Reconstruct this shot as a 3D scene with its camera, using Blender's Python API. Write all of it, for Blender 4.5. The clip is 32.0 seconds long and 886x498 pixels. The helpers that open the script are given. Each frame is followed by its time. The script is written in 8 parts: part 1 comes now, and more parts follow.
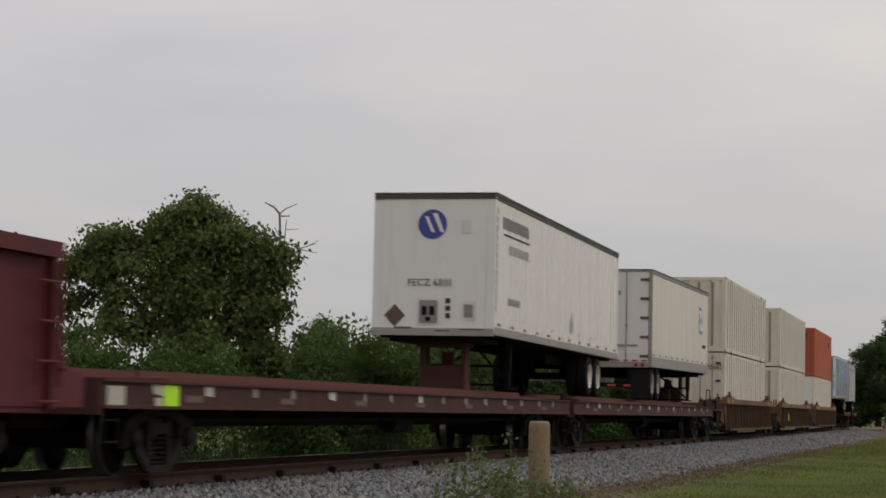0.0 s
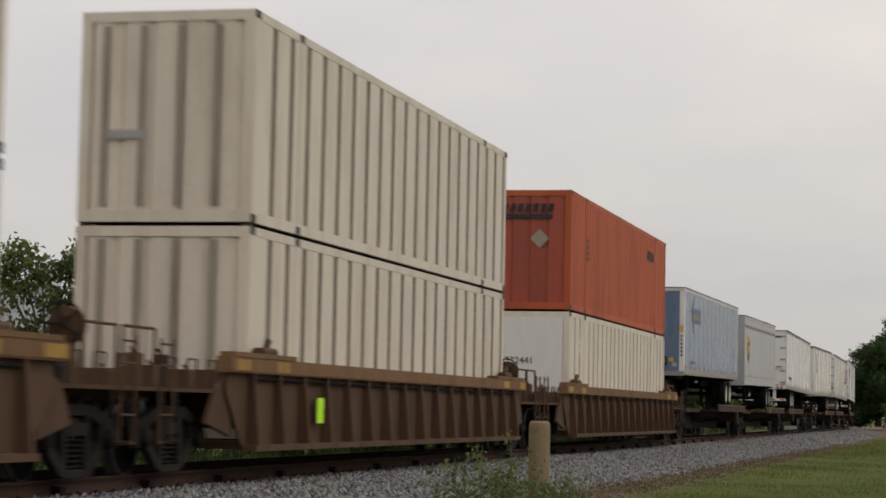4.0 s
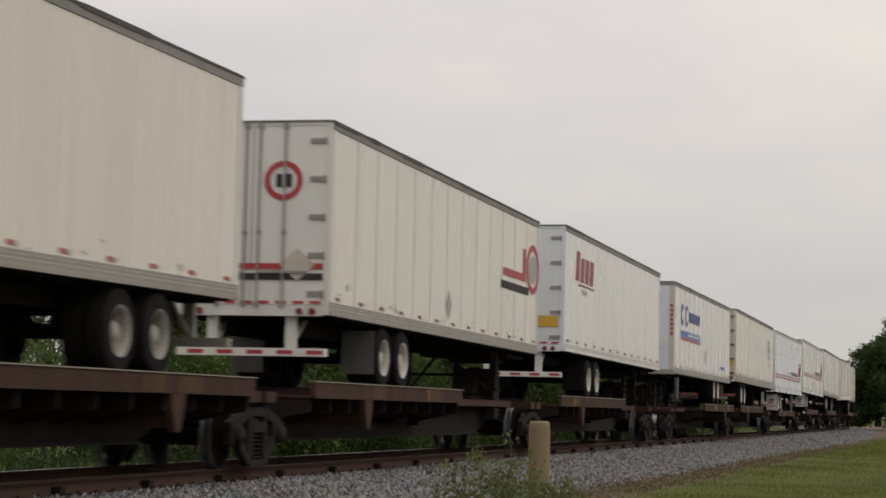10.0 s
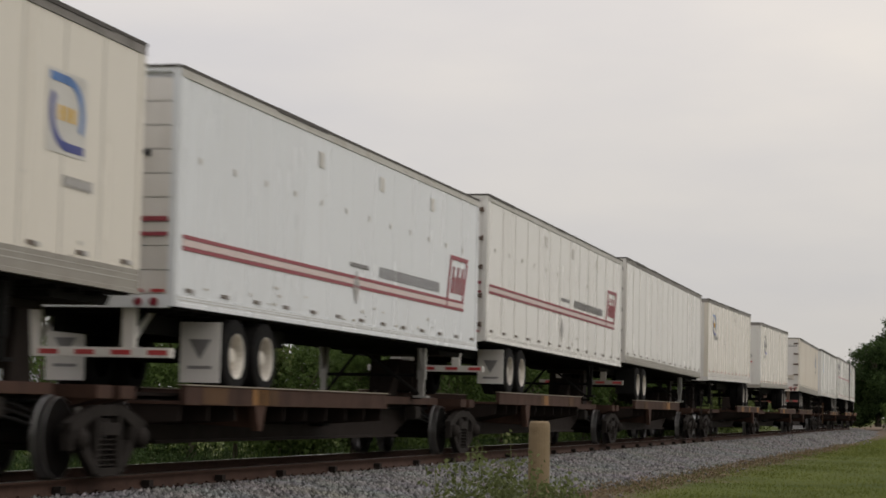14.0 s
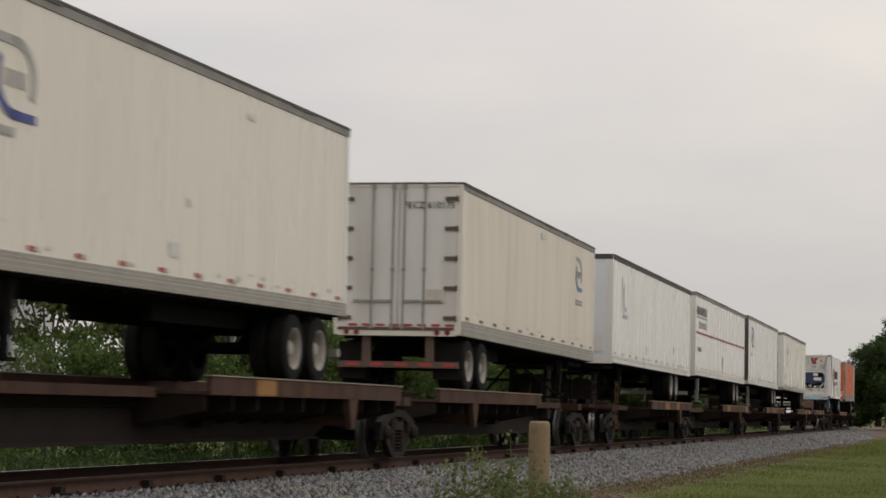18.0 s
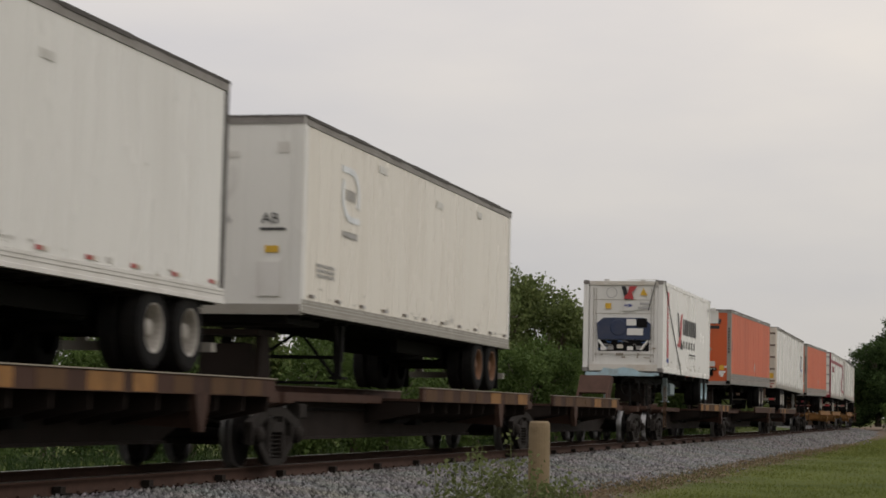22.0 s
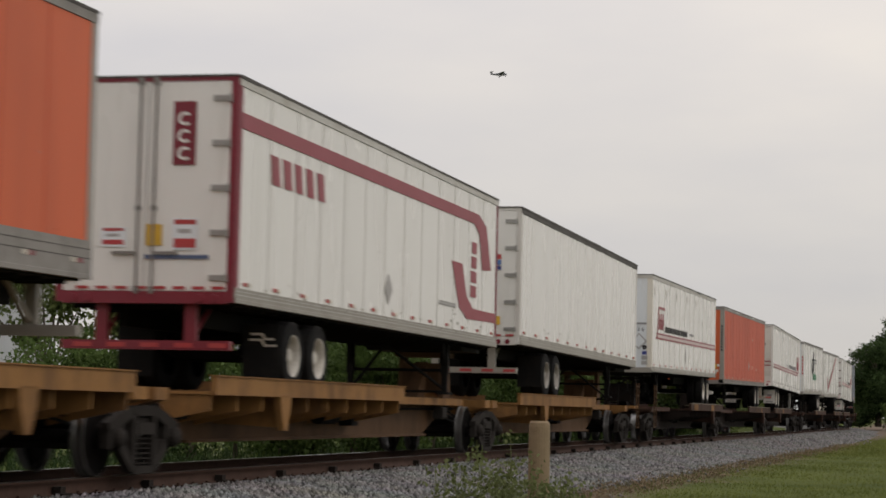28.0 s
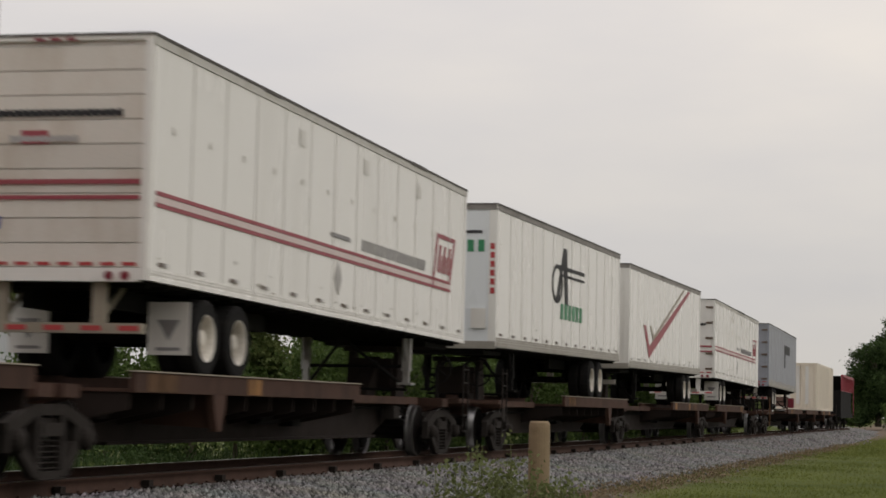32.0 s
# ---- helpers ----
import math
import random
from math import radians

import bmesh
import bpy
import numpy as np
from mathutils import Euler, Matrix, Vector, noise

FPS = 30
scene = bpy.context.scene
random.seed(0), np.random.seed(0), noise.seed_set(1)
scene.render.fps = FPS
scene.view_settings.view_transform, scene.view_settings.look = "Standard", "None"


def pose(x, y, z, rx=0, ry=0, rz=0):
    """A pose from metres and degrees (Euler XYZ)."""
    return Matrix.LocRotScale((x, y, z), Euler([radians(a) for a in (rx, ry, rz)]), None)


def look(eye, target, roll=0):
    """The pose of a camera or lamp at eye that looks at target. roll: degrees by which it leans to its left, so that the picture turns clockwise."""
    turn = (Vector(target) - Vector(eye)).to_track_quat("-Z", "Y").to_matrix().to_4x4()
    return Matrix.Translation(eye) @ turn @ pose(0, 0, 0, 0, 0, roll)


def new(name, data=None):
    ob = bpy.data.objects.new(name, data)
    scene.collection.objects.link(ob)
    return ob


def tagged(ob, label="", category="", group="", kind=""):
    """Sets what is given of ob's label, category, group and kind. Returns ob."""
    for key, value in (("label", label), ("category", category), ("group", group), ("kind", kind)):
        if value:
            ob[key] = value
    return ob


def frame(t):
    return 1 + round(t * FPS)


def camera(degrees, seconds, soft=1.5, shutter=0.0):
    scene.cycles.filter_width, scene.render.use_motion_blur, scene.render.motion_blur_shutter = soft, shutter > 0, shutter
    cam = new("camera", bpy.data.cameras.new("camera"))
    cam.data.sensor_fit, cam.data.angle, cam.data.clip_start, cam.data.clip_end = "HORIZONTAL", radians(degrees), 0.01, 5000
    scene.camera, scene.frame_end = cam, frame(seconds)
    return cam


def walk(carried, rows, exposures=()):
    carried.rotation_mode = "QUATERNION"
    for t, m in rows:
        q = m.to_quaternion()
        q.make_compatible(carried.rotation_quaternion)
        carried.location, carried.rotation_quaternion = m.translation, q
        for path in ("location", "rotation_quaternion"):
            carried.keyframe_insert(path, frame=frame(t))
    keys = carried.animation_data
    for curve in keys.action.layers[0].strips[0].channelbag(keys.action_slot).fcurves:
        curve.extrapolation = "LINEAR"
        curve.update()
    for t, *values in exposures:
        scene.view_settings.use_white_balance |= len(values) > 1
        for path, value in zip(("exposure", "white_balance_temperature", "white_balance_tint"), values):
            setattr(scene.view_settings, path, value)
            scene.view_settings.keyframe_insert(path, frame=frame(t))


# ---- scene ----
# camera on a tripod, low beside the line
cam = camera(23.07, 32.0, soft=1.65, shutter=0.3)
STAND = pose(0, 0, 0.867, 90 + 4.202, -1.211, 0)
walk(cam, [(0.0, STAND), (32.0, STAND)], exposures=[
    (0.0, -0.24, 6500, 10), (1.0, -0.16, 6530, 10), (2.0, -0.10, 6680, 10), (5.0, -0.01, 6680, 10), (7.0, 0.10, 6650, 10), (8.0, 0.08, 6650, 10), (10.0, -0.03, 6710, 10), (13.0, -0.02, 6730, 10),
    (19.0, -0.03, 6750, 10), (23.0, -0.06, 6730, 10), (28.0, 0.01, 6710, 10), (32.0, -0.01, 6750, 10)])

# overcast sky, with a wide weak sun
world = bpy.data.worlds.new("overcast_sky")
scene.world = world
world.use_nodes = True
wn, wl = world.node_tree.nodes, world.node_tree.links
wn.clear()
w_out = wn.new("ShaderNodeOutputWorld")
w_bg = wn.new("ShaderNodeBackground")
w_sky = wn.new("ShaderNodeTexSky")
w_sky.sky_type = "NISHITA"
w_sky.sun_disc = False
w_sky.sun_elevation = radians(45)
w_sky.sun_rotation = radians(135)
w_co = wn.new("ShaderNodeTexCoord")
w_map = wn.new("ShaderNodeMapping")
w_map.inputs["Scale"].default_value = (1.0, 1.0, 3.4)
w_no = wn.new("ShaderNodeTexNoise")
w_no.inputs["Scale"].default_value = 4.2
w_no.inputs["Detail"].default_value = 5
w_no.inputs["Roughness"].default_value = 0.5
w_ramp = wn.new("ShaderNodeValToRGB")
w_ramp.color_ramp.elements[0].position = 0.32
w_ramp.color_ramp.elements[0].color = (0.86, 0.87, 0.92, 1)
w_ramp.color_ramp.elements[1].position = 0.72
w_ramp.color_ramp.elements[1].color = (1.04, 1.02, 1.0, 1)
w_sep = wn.new("ShaderNodeSeparateXYZ")
w_el = wn.new("ShaderNodeValToRGB")
w_el.color_ramp.elements[0].position = 0.0
w_el.color_ramp.elements[0].color = (0.60, 0.59, 0.575, 1)
w_el.color_ramp.elements[1].position = 1.0
w_el.color_ramp.elements[1].color = (1.28, 1.28, 1.32, 1)
e_mid = w_el.color_ramp.elements.new(0.2)
e_mid.color = (0.80, 0.775, 0.765, 1)
w_mul = wn.new("ShaderNodeMix")
w_mul.data_type, w_mul.blend_type = "RGBA", "MULTIPLY"
w_mul.inputs["Factor"].default_value = 1.0
w_mix = wn.new("ShaderNodeMix")
w_mix.data_type = "RGBA"
w_mix.inputs["Factor"].default_value = 0.94
w_dim = wn.new("ShaderNodeMix")
w_dim.data_type, w_dim.blend_type = "RGBA", "MULTIPLY"
w_dim.inputs["Factor"].default_value = 1.0
w_dim.inputs["B"].default_value = (0.10, 0.10, 0.10, 1)
wl.new(w_co.outputs["Generated"], w_map.inputs["Vector"])
wl.new(w_map.outputs["Vector"], w_no.inputs["Vector"])
wl.new(w_no.outputs["Fac"], w_ramp.inputs["Fac"])
wl.new(w_co.outputs["Generated"], w_sep.inputs["Vector"])
wl.new(w_sep.outputs["Z"], w_el.inputs["Fac"])
wl.new(w_el.outputs["Color"], w_mul.inputs["A"])
wl.new(w_ramp.outputs["Color"], w_mul.inputs["B"])
wl.new(w_sky.outputs["Color"], w_dim.inputs["A"])
wl.new(w_dim.outputs["Result"], w_mix.inputs["A"])
wl.new(w_mul.outputs["Result"], w_mix.inputs["B"])
# thinner, brighter cloud on the sun's side
w_dot = wn.new("ShaderNodeVectorMath")
w_dot.operation = "DOT_PRODUCT"
w_dot.inputs[1].default_value = (0.285, 0.932, 0.225)
w_thin = wn.new("ShaderNodeMapRange")
w_thin.interpolation_type = "SMOOTHSTEP"
w_thin.inputs["From Min"].default_value, w_thin.inputs["From Max"].default_value = 0.972, 1.0
w_glow = wn.new("ShaderNodeMix")
w_glow.data_type, w_glow.blend_type = "RGBA", "MULTIPLY"
w_glow.inputs["B"].default_value = (1.10, 1.085, 1.05, 1)
wl.new(w_co.outputs["Generated"], w_dot.inputs[0])
wl.new(w_dot.outputs["Value"], w_thin.inputs["Value"])
wl.new(w_thin.outputs["Result"], w_glow.inputs["Factor"])
wl.new(w_mix.outputs["Result"], w_glow.inputs["A"])
wl.new(w_glow.outputs["Result"], w_bg.inputs["Color"])
w_bg.inputs["Strength"].default_value = 1.0
wl.new(w_bg.outputs["Background"], w_out.inputs["Surface"])

sun_data = bpy.data.lights.new("sun", "SUN")
sun_data.energy, sun_data.angle, sun_data.color = 0.5, radians(40), (1.0, 0.95, 0.88)
sun = new("sun", sun_data)
sun.matrix_world = look((115, -35, 100), (0, 0, 0))


# ---- materials ----
# direction of the near part of the track, and where its line lies
TRACK_ANGLE = 0.2405
TRACK_OFF = -1.93896 * math.cos(TRACK_ANGLE) - 36.77062 * math.sin(TRACK_ANGLE)


def material(name):
    m = bpy.data.materials.new(name)
    m.use_nodes = True
    return m, m.node_tree.nodes, m.node_tree.links, m.node_tree.nodes["Principled BSDF"]


def grain(name, col, rough=0.6, metal=0.0, dirt=(0.16, 0.12, 0.09), amount=0.35, scale=1.6, streak=1.0,
          fine=30.0, bump=0.15, vary=0.12, spec=0.4, sheet=False):
    """A painted or raw surface: large stains drawn out downwards, a fine grain, and a value that differs a little from piece to piece. sheet: smooth, factory-painted."""
    m, n, l, b = material(name)
    co = n.new("ShaderNodeTexCoord")
    mp = n.new("ShaderNodeMapping")
    mp.inputs["Scale"].default_value = (1.0, 1.0, 1.0 / max(streak, 0.01))
    l.new(co.outputs["Object"], mp.inputs["Vector"])
    info = n.new("ShaderNodeObjectInfo")
    big = n.new("ShaderNodeTexNoise")
    big.noise_dimensions = "4D"
    big.inputs["Scale"].default_value, big.inputs["Detail"].default_value, big.inputs["Roughness"].default_value = scale, (2.0 if sheet else 6), (0.45 if sheet else 0.65)
    wmul = n.new("ShaderNodeMath")
    wmul.operation = "MULTIPLY"
    wmul.inputs[1].default_value = 37.0
    l.new(info.outputs["Random"], wmul.inputs[0])
    l.new(wmul.outputs[0], big.inputs["W"])
    l.new(mp.outputs["Vector"], big.inputs["Vector"])
    small = n.new("ShaderNodeTexNoise")
    small.inputs["Scale"].default_value, small.inputs["Detail"].default_value = fine, 3
    l.new(co.outputs["Object"], small.inputs["Vector"])
    ramp = n.new("ShaderNodeMapRange")
    ramp.inputs["From Min"].default_value, ramp.inputs["From Max"].default_value = 0.46, 0.72
    ramp.inputs["To Max"].default_value = amount
    l.new(big.outputs["Fac"], ramp.inputs["Value"])
    mix = n.new("ShaderNodeMix")
    mix.data_type = "RGBA"
    mix.inputs["A"].default_value, mix.inputs["B"].default_value = (*col, 1), (*dirt, 1)
    l.new(ramp.outputs["Result"], mix.inputs["Factor"])
    tint = mix.outputs["Result"]
    if sheet:
        mp2 = n.new("ShaderNodeMapping")
        mp2.inputs["Scale"].default_value = (4.5, 4.5, 0.35)
        l.new(co.outputs["Object"], mp2.inputs["Vector"])
        run = n.new("ShaderNodeTexNoise")
        run.noise_dimensions = "4D"
        run.inputs["Scale"].default_value, run.inputs["Detail"].default_value, run.inputs["Roughness"].default_value = 1.0, 3, 0.6
        l.new(mp2.outputs["Vector"], run.inputs["Vector"])
        l.new(wmul.outputs[0], run.inputs["W"])
        thin = n.new("ShaderNodeMapRange")
        thin.inputs["From Min"].default_value, thin.inputs["From Max"].default_value = 0.60, 0.82
        thin.inputs["To Max"].default_value = 0.26
        l.new(run.outputs["Fac"], thin.inputs["Value"])
        mix2 = n.new("ShaderNodeMix")
        mix2.data_type = "RGBA"
        mix2.inputs["B"].default_value = (*dirt, 1)
        l.new(thin.outputs["Result"], mix2.inputs["Factor"])
        l.new(tint, mix2.inputs["A"])
        tint = mix2.outputs["Result"]
    hsv = n.new("ShaderNodeHueSaturation")
    val = n.new("ShaderNodeMapRange")
    val.inputs["To Min"].default_value, val.inputs["To Max"].default_value = 1 - vary / 2, 1 + vary / 2
    l.new(info.outputs["Random"], val.inputs["Value"])
    gr = n.new("ShaderNodeMath")
    gr.operation = "MULTIPLY_ADD"
    gr.inputs[1].default_value, gr.inputs[2].default_value = (0.05, 0.975) if sheet else (0.22, 0.89)
    l.new(small.outputs["Fac"], gr.inputs[0])
    vm = n.new("ShaderNodeMath")
    vm.operation = "MULTIPLY"
    l.new(val.outputs["Result"], vm.inputs[0])
    l.new(gr.outputs[0], vm.inputs[1])
    l.new(vm.outputs[0], hsv.inputs["Value"])
    l.new(tint, hsv.inputs["Color"])
    l.new(hsv.outputs["Color"], b.inputs["Base Color"])
    rr = n.new("ShaderNodeMapRange")
    rr.inputs["To Min"].default_value, rr.inputs["To Max"].default_value = max(rough - (0.04 if sheet else 0.12), 0.05), min(rough + (0.06 if sheet else 0.15), 1)
    l.new(big.outputs["Fac"], rr.inputs["Value"])
    l.new(rr.outputs["Result"], b.inputs["Roughness"])
    b.inputs["Metallic"].default_value = metal
    b.inputs["Specular IOR Level"].default_value = spec
    if bump:
        bp = n.new("ShaderNodeBump")
        bp.inputs["Strength"].default_value, bp.inputs["Distance"].default_value = bump, 0.01
        l.new(small.outputs["Fac"], bp.inputs["Height"])
        l.new(bp.outputs["Normal"], b.inputs["Normal"])
    return m


GRIME = (0.30, 0.26, 0.20)
M = {
    "white": grain("white_panel_paint", (0.695, 0.675, 0.63), 0.26, dirt=GRIME, amount=0.10, scale=1.3, streak=4, bump=0.0, sheet=True, vary=0.025),
    "cool": grain("cool_white_panel_paint", (0.67, 0.69, 0.70), 0.26, dirt=GRIME, amount=0.08, scale=1.2, streak=4, bump=0.0, sheet=True, vary=0.025),
    "cream": grain("cream_panel_paint", (0.68, 0.63, 0.54), 0.26, dirt=(0.36, 0.28, 0.18), amount=0.14, scale=1.4, streak=5, bump=0.0, sheet=True, vary=0.025),
    "tan": grain("tan_panel_paint", (0.63, 0.55, 0.44), 0.3, dirt=(0.36, 0.27, 0.17), amount=0.3, scale=0.9, streak=4, bump=0.0, sheet=True, vary=0.04),
    "ivory": grain("container_ivory_paint", (0.66, 0.585, 0.475), 0.5, dirt=(0.22, 0.15, 0.09), amount=0.3, scale=1.8, streak=4, bump=0.05, vary=0.08),
    "patchpaint": grain("repair_patch_paint", (0.57, 0.55, 0.51), 0.45, dirt=GRIME, amount=0.3, bump=0.0),
    "doorgrey": grain("door_grey_paint", (0.65, 0.625, 0.585), 0.5, dirt=GRIME, amount=0.35, scale=1.5, streak=4, bump=0.0, sheet=True, vary=0.05),
    "stained": grain("stained_rollup_door_paint", (0.58, 0.54, 0.48), 0.5, dirt=(0.33, 0.24, 0.15), amount=0.55, scale=1.1, streak=3, bump=0.0),
    "orange": grain("orange_panel_paint", (0.565, 0.118, 0.046), 0.5, spec=0.22, dirt=(0.36, 0.09, 0.05), amount=0.3, scale=1.3, streak=4, bump=0.0, sheet=True, vary=0.08),
    "boxorange": grain("weathered_orange_container_paint", (0.44, 0.098, 0.038), 0.6, dirt=(0.15, 0.05, 0.03), amount=0.5, scale=1.2, streak=5, bump=0.04, spec=0.2),
    "orange_end": grain("orange_end_paint", (0.50, 0.090, 0.022), 0.45, dirt=(0.2, 0.07, 0.04), amount=0.3, scale=1.5, streak=3, bump=0.0, sheet=True, vary=0.04),
    "rust_end": grain("dark_orange_end_paint", (0.33, 0.062, 0.032), 0.5, dirt=(0.10, 0.04, 0.03), amount=0.6, scale=1.6, streak=5, bump=0.05),
    "redorange": grain("faded_red_orange_paint", (0.49, 0.083, 0.036), 0.52, spec=0.22, dirt=(0.30, 0.07, 0.045), amount=0.3, scale=1.3, streak=4, bump=0.0, sheet=True, vary=0.08),
    "blue": grain("light_blue_paint", (0.118, 0.175, 0.248), 0.26, dirt=(0.13, 0.16, 0.20), amount=0.3, scale=1.2, streak=4, bump=0.0, sheet=True, vary=0.05),
    "silver": grain("grey_panel_paint", (0.40, 0.39, 0.39), 0.35, metal=0.1, dirt=GRIME, amount=0.25, scale=1.2, streak=4, bump=0.0, sheet=True, vary=0.04),
    "slate": grain("slate_grey_paint", (0.25, 0.26, 0.29), 0.45, dirt=(0.14, 0.13, 0.12), amount=0.25, bump=0.0, sheet=True, vary=0.04),
    "teal": grain("faded_teal_paint", (0.20, 0.26, 0.27), 0.5, dirt=(0.14, 0.13, 0.12), amount=0.25, bump=0.04),
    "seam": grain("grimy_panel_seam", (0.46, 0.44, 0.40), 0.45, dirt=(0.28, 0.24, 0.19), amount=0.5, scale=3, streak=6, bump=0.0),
    "alu": grain("weathered_aluminium", (0.29, 0.268, 0.232), 0.5, metal=0.15, dirt=(0.2, 0.17, 0.14), amount=0.45, scale=2.2, streak=1, bump=0.08, vary=0.08),
    "toprail": grain("weathered_roof_rail", (0.24, 0.22, 0.20), 0.55, metal=0.3, dirt=(0.09, 0.08, 0.07), amount=0.5, scale=2, bump=0.1, vary=0.2),
    # dirt and the shade inside container grooves, both put into this colour
    "recess": grain("grime_and_recess_shade", (0.29, 0.25, 0.19), 0.65, dirt=(0.14, 0.10, 0.07), amount=0.6, scale=1.5, streak=4, bump=0.05),
    "darkrail": grain("dark_roof_rail", (0.070, 0.062, 0.055), 0.65, metal=0.1, dirt=(0.03, 0.026, 0.023), amount=0.5, scale=2, bump=0.1),
    "under": grain("black_chassis_steel", (0.008, 0.0075, 0.007), 0.85, dirt=(0.016, 0.0135, 0.011), amount=0.5, scale=3, bump=0.2, spec=0.12),
    "galv": grain("galvanised_steel", (0.30, 0.29, 0.27), 0.5, metal=0.5, dirt=(0.15, 0.12, 0.1), amount=0.4, scale=4, bump=0.1),
    "rust": grain("rust_brown_car_paint", (0.066, 0.036, 0.026), 0.75, dirt=(0.028, 0.019, 0.015), amount=0.7, scale=2.0, streak=2, bump=0.2, vary=0.18, spec=0.12),
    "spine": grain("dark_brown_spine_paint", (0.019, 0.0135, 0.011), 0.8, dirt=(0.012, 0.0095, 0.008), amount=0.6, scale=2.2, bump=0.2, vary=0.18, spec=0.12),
    "yellowbrown": grain("yellow_ochre_car_paint", (0.25, 0.125, 0.042), 0.65, dirt=(0.08, 0.043, 0.025), amount=0.75, scale=2.0, streak=2, bump=0.15, vary=0.15, spec=0.15),
    "ochreweb": grain("ochre_brown_web_paint", (0.092, 0.050, 0.025), 0.7, dirt=(0.038, 0.024, 0.016), amount=0.7, scale=2.0, streak=2, bump=0.15, spec=0.12),
    # top chord and guide plates, lighter than the well sides
    "chord": grain("light_ochre_chord_paint", (0.185, 0.105, 0.052), 0.7, dirt=(0.09, 0.055, 0.035), amount=0.6, scale=1.5, streak=1, bump=0.12, vary=0.12, spec=0.12),
    "wornyellow": grain("worn_yellow_marking_paint", (0.36, 0.20, 0.035), 0.65, dirt=(0.15, 0.09, 0.04), amount=0.5, scale=4, bump=0.1),
    "palepink": grain("pale_pink_stripe", (0.60, 0.49, 0.465), 0.45, dirt=GRIME, amount=0.15, bump=0.0),
    "well": grain("well_car_brown_paint", (0.100, 0.057, 0.033), 0.7, spec=0.12, dirt=(0.040, 0.027, 0.020), amount=0.6, scale=1.7, streak=3, bump=0.15, vary=0.1),
    "flatred": grain("flat_car_red_brown_paint", (0.074, 0.030, 0.024), 0.65, dirt=(0.055, 0.032, 0.028), amount=0.6, scale=2, streak=1.5, bump=0.12, spec=0.12),
    "deckred": grain("worn_red_deck", (0.13, 0.050, 0.040), 0.8, spec=0.15, dirt=(0.11, 0.065, 0.055), amount=0.6, scale=2.5, bump=0.25),
    "hopper": grain("maroon_hopper_paint", (0.108, 0.023, 0.024), 0.6, spec=0.15, dirt=(0.05, 0.025, 0.022), amount=0.5, scale=1.8, streak=3, bump=0.12),
    "truck": grain("dusty_cast_steel", (0.026, 0.022, 0.019), 0.85, dirt=(0.016, 0.013, 0.011), amount=0.6, scale=5, bump=0.3, spec=0.12),
    "wheel": grain("dark_wheel_steel", (0.007, 0.006, 0.0055), 0.85, dirt=(0.026, 0.014, 0.010), amount=0.4, scale=4, bump=0.2, spec=0.12),
    "tread": grain("polished_wheel_tread", (0.24, 0.235, 0.23), 0.30, metal=0.95, amount=0.1, bump=0.02),
    "tyre": grain("black_tyre_rubber", (0.010, 0.0095, 0.0095), 0.92, dirt=(0.024, 0.021, 0.0175), amount=0.5, scale=5, bump=0.25, spec=0.12),
    "wornmark": grain("worn_tan_stencil", (0.15, 0.095, 0.078), 0.7, dirt=(0.07, 0.035, 0.03), amount=0.6, bump=0.02),
    "pinkred": grain("faded_red_stripe", (0.42, 0.085, 0.095), 0.5, dirt=(0.3, 0.1, 0.1), amount=0.3, bump=0.0),
    "rustrim": grain("rusty_orange_rim", (0.16, 0.075, 0.035), 0.75, dirt=(0.05, 0.03, 0.02), amount=0.6, scale=6, bump=0.1),
    "flapgrey": grain("dusty_grey_flap", (0.10, 0.092, 0.082), 0.8, dirt=(0.05, 0.045, 0.04), amount=0.5, scale=4, bump=0.1),
    "rim": grain("white_painted_rim", (0.56, 0.525, 0.465), 0.6, dirt=(0.17, 0.13, 0.09), amount=0.5, scale=4, bump=0.05, vary=0.35),
    "grimrim": grain("grimy_grey_rim", (0.33, 0.305, 0.27), 0.65, dirt=(0.12, 0.10, 0.08), amount=0.5, scale=6, bump=0.05),
    "rail": grain("rusty_rail_side", (0.058, 0.033, 0.024), 0.85, dirt=(0.034, 0.022, 0.017), amount=0.6, scale=6, bump=0.3, spec=0.12),
    "railtop": grain("polished_rail_head", (0.55, 0.54, 0.53), 0.3, metal=0.9, amount=0.2, bump=0.02),
    "tie": grain("creosoted_tie_wood", (0.022, 0.017, 0.014), 0.9, dirt=(0.012, 0.010, 0.008), amount=0.5, scale=4, streak=0.3, bump=0.4, spec=0.12),
    "post": grain("weathered_post_wood", (0.20, 0.145, 0.085), 0.85, dirt=(0.15, 0.10, 0.06), amount=0.5, scale=5, streak=8, bump=0.5),
    "stop": grain("dark_red_paint", (0.18, 0.016, 0.028), 0.45, dirt=(0.1, 0.03, 0.03), amount=0.3, bump=0.04),
    "red": grain("red_lettering", (0.40, 0.040, 0.042), 0.5, amount=0.2, bump=0.02),
    "maroon": grain("maroon_lettering", (0.27, 0.045, 0.060), 0.5, amount=0.2, bump=0.02),
    "navy": grain("navy_blue_decal", (0.045, 0.060, 0.24), 0.5, amount=0.2, bump=0.02),
    "midblue": grain("mid_blue_decal", (0.07, 0.17, 0.40), 0.5, amount=0.2, bump=0.02),
    "gold": grain("gold_yellow_decal", (0.62, 0.37, 0.035), 0.5, amount=0.2, bump=0.02),
    "ink": grain("dark_lettering", (0.034, 0.034, 0.036), 0.6, amount=0.1, bump=0.0, spec=0.15),
    "faint": grain("faded_grey_lettering", (0.36, 0.345, 0.33), 0.55, amount=0.15, bump=0.02),
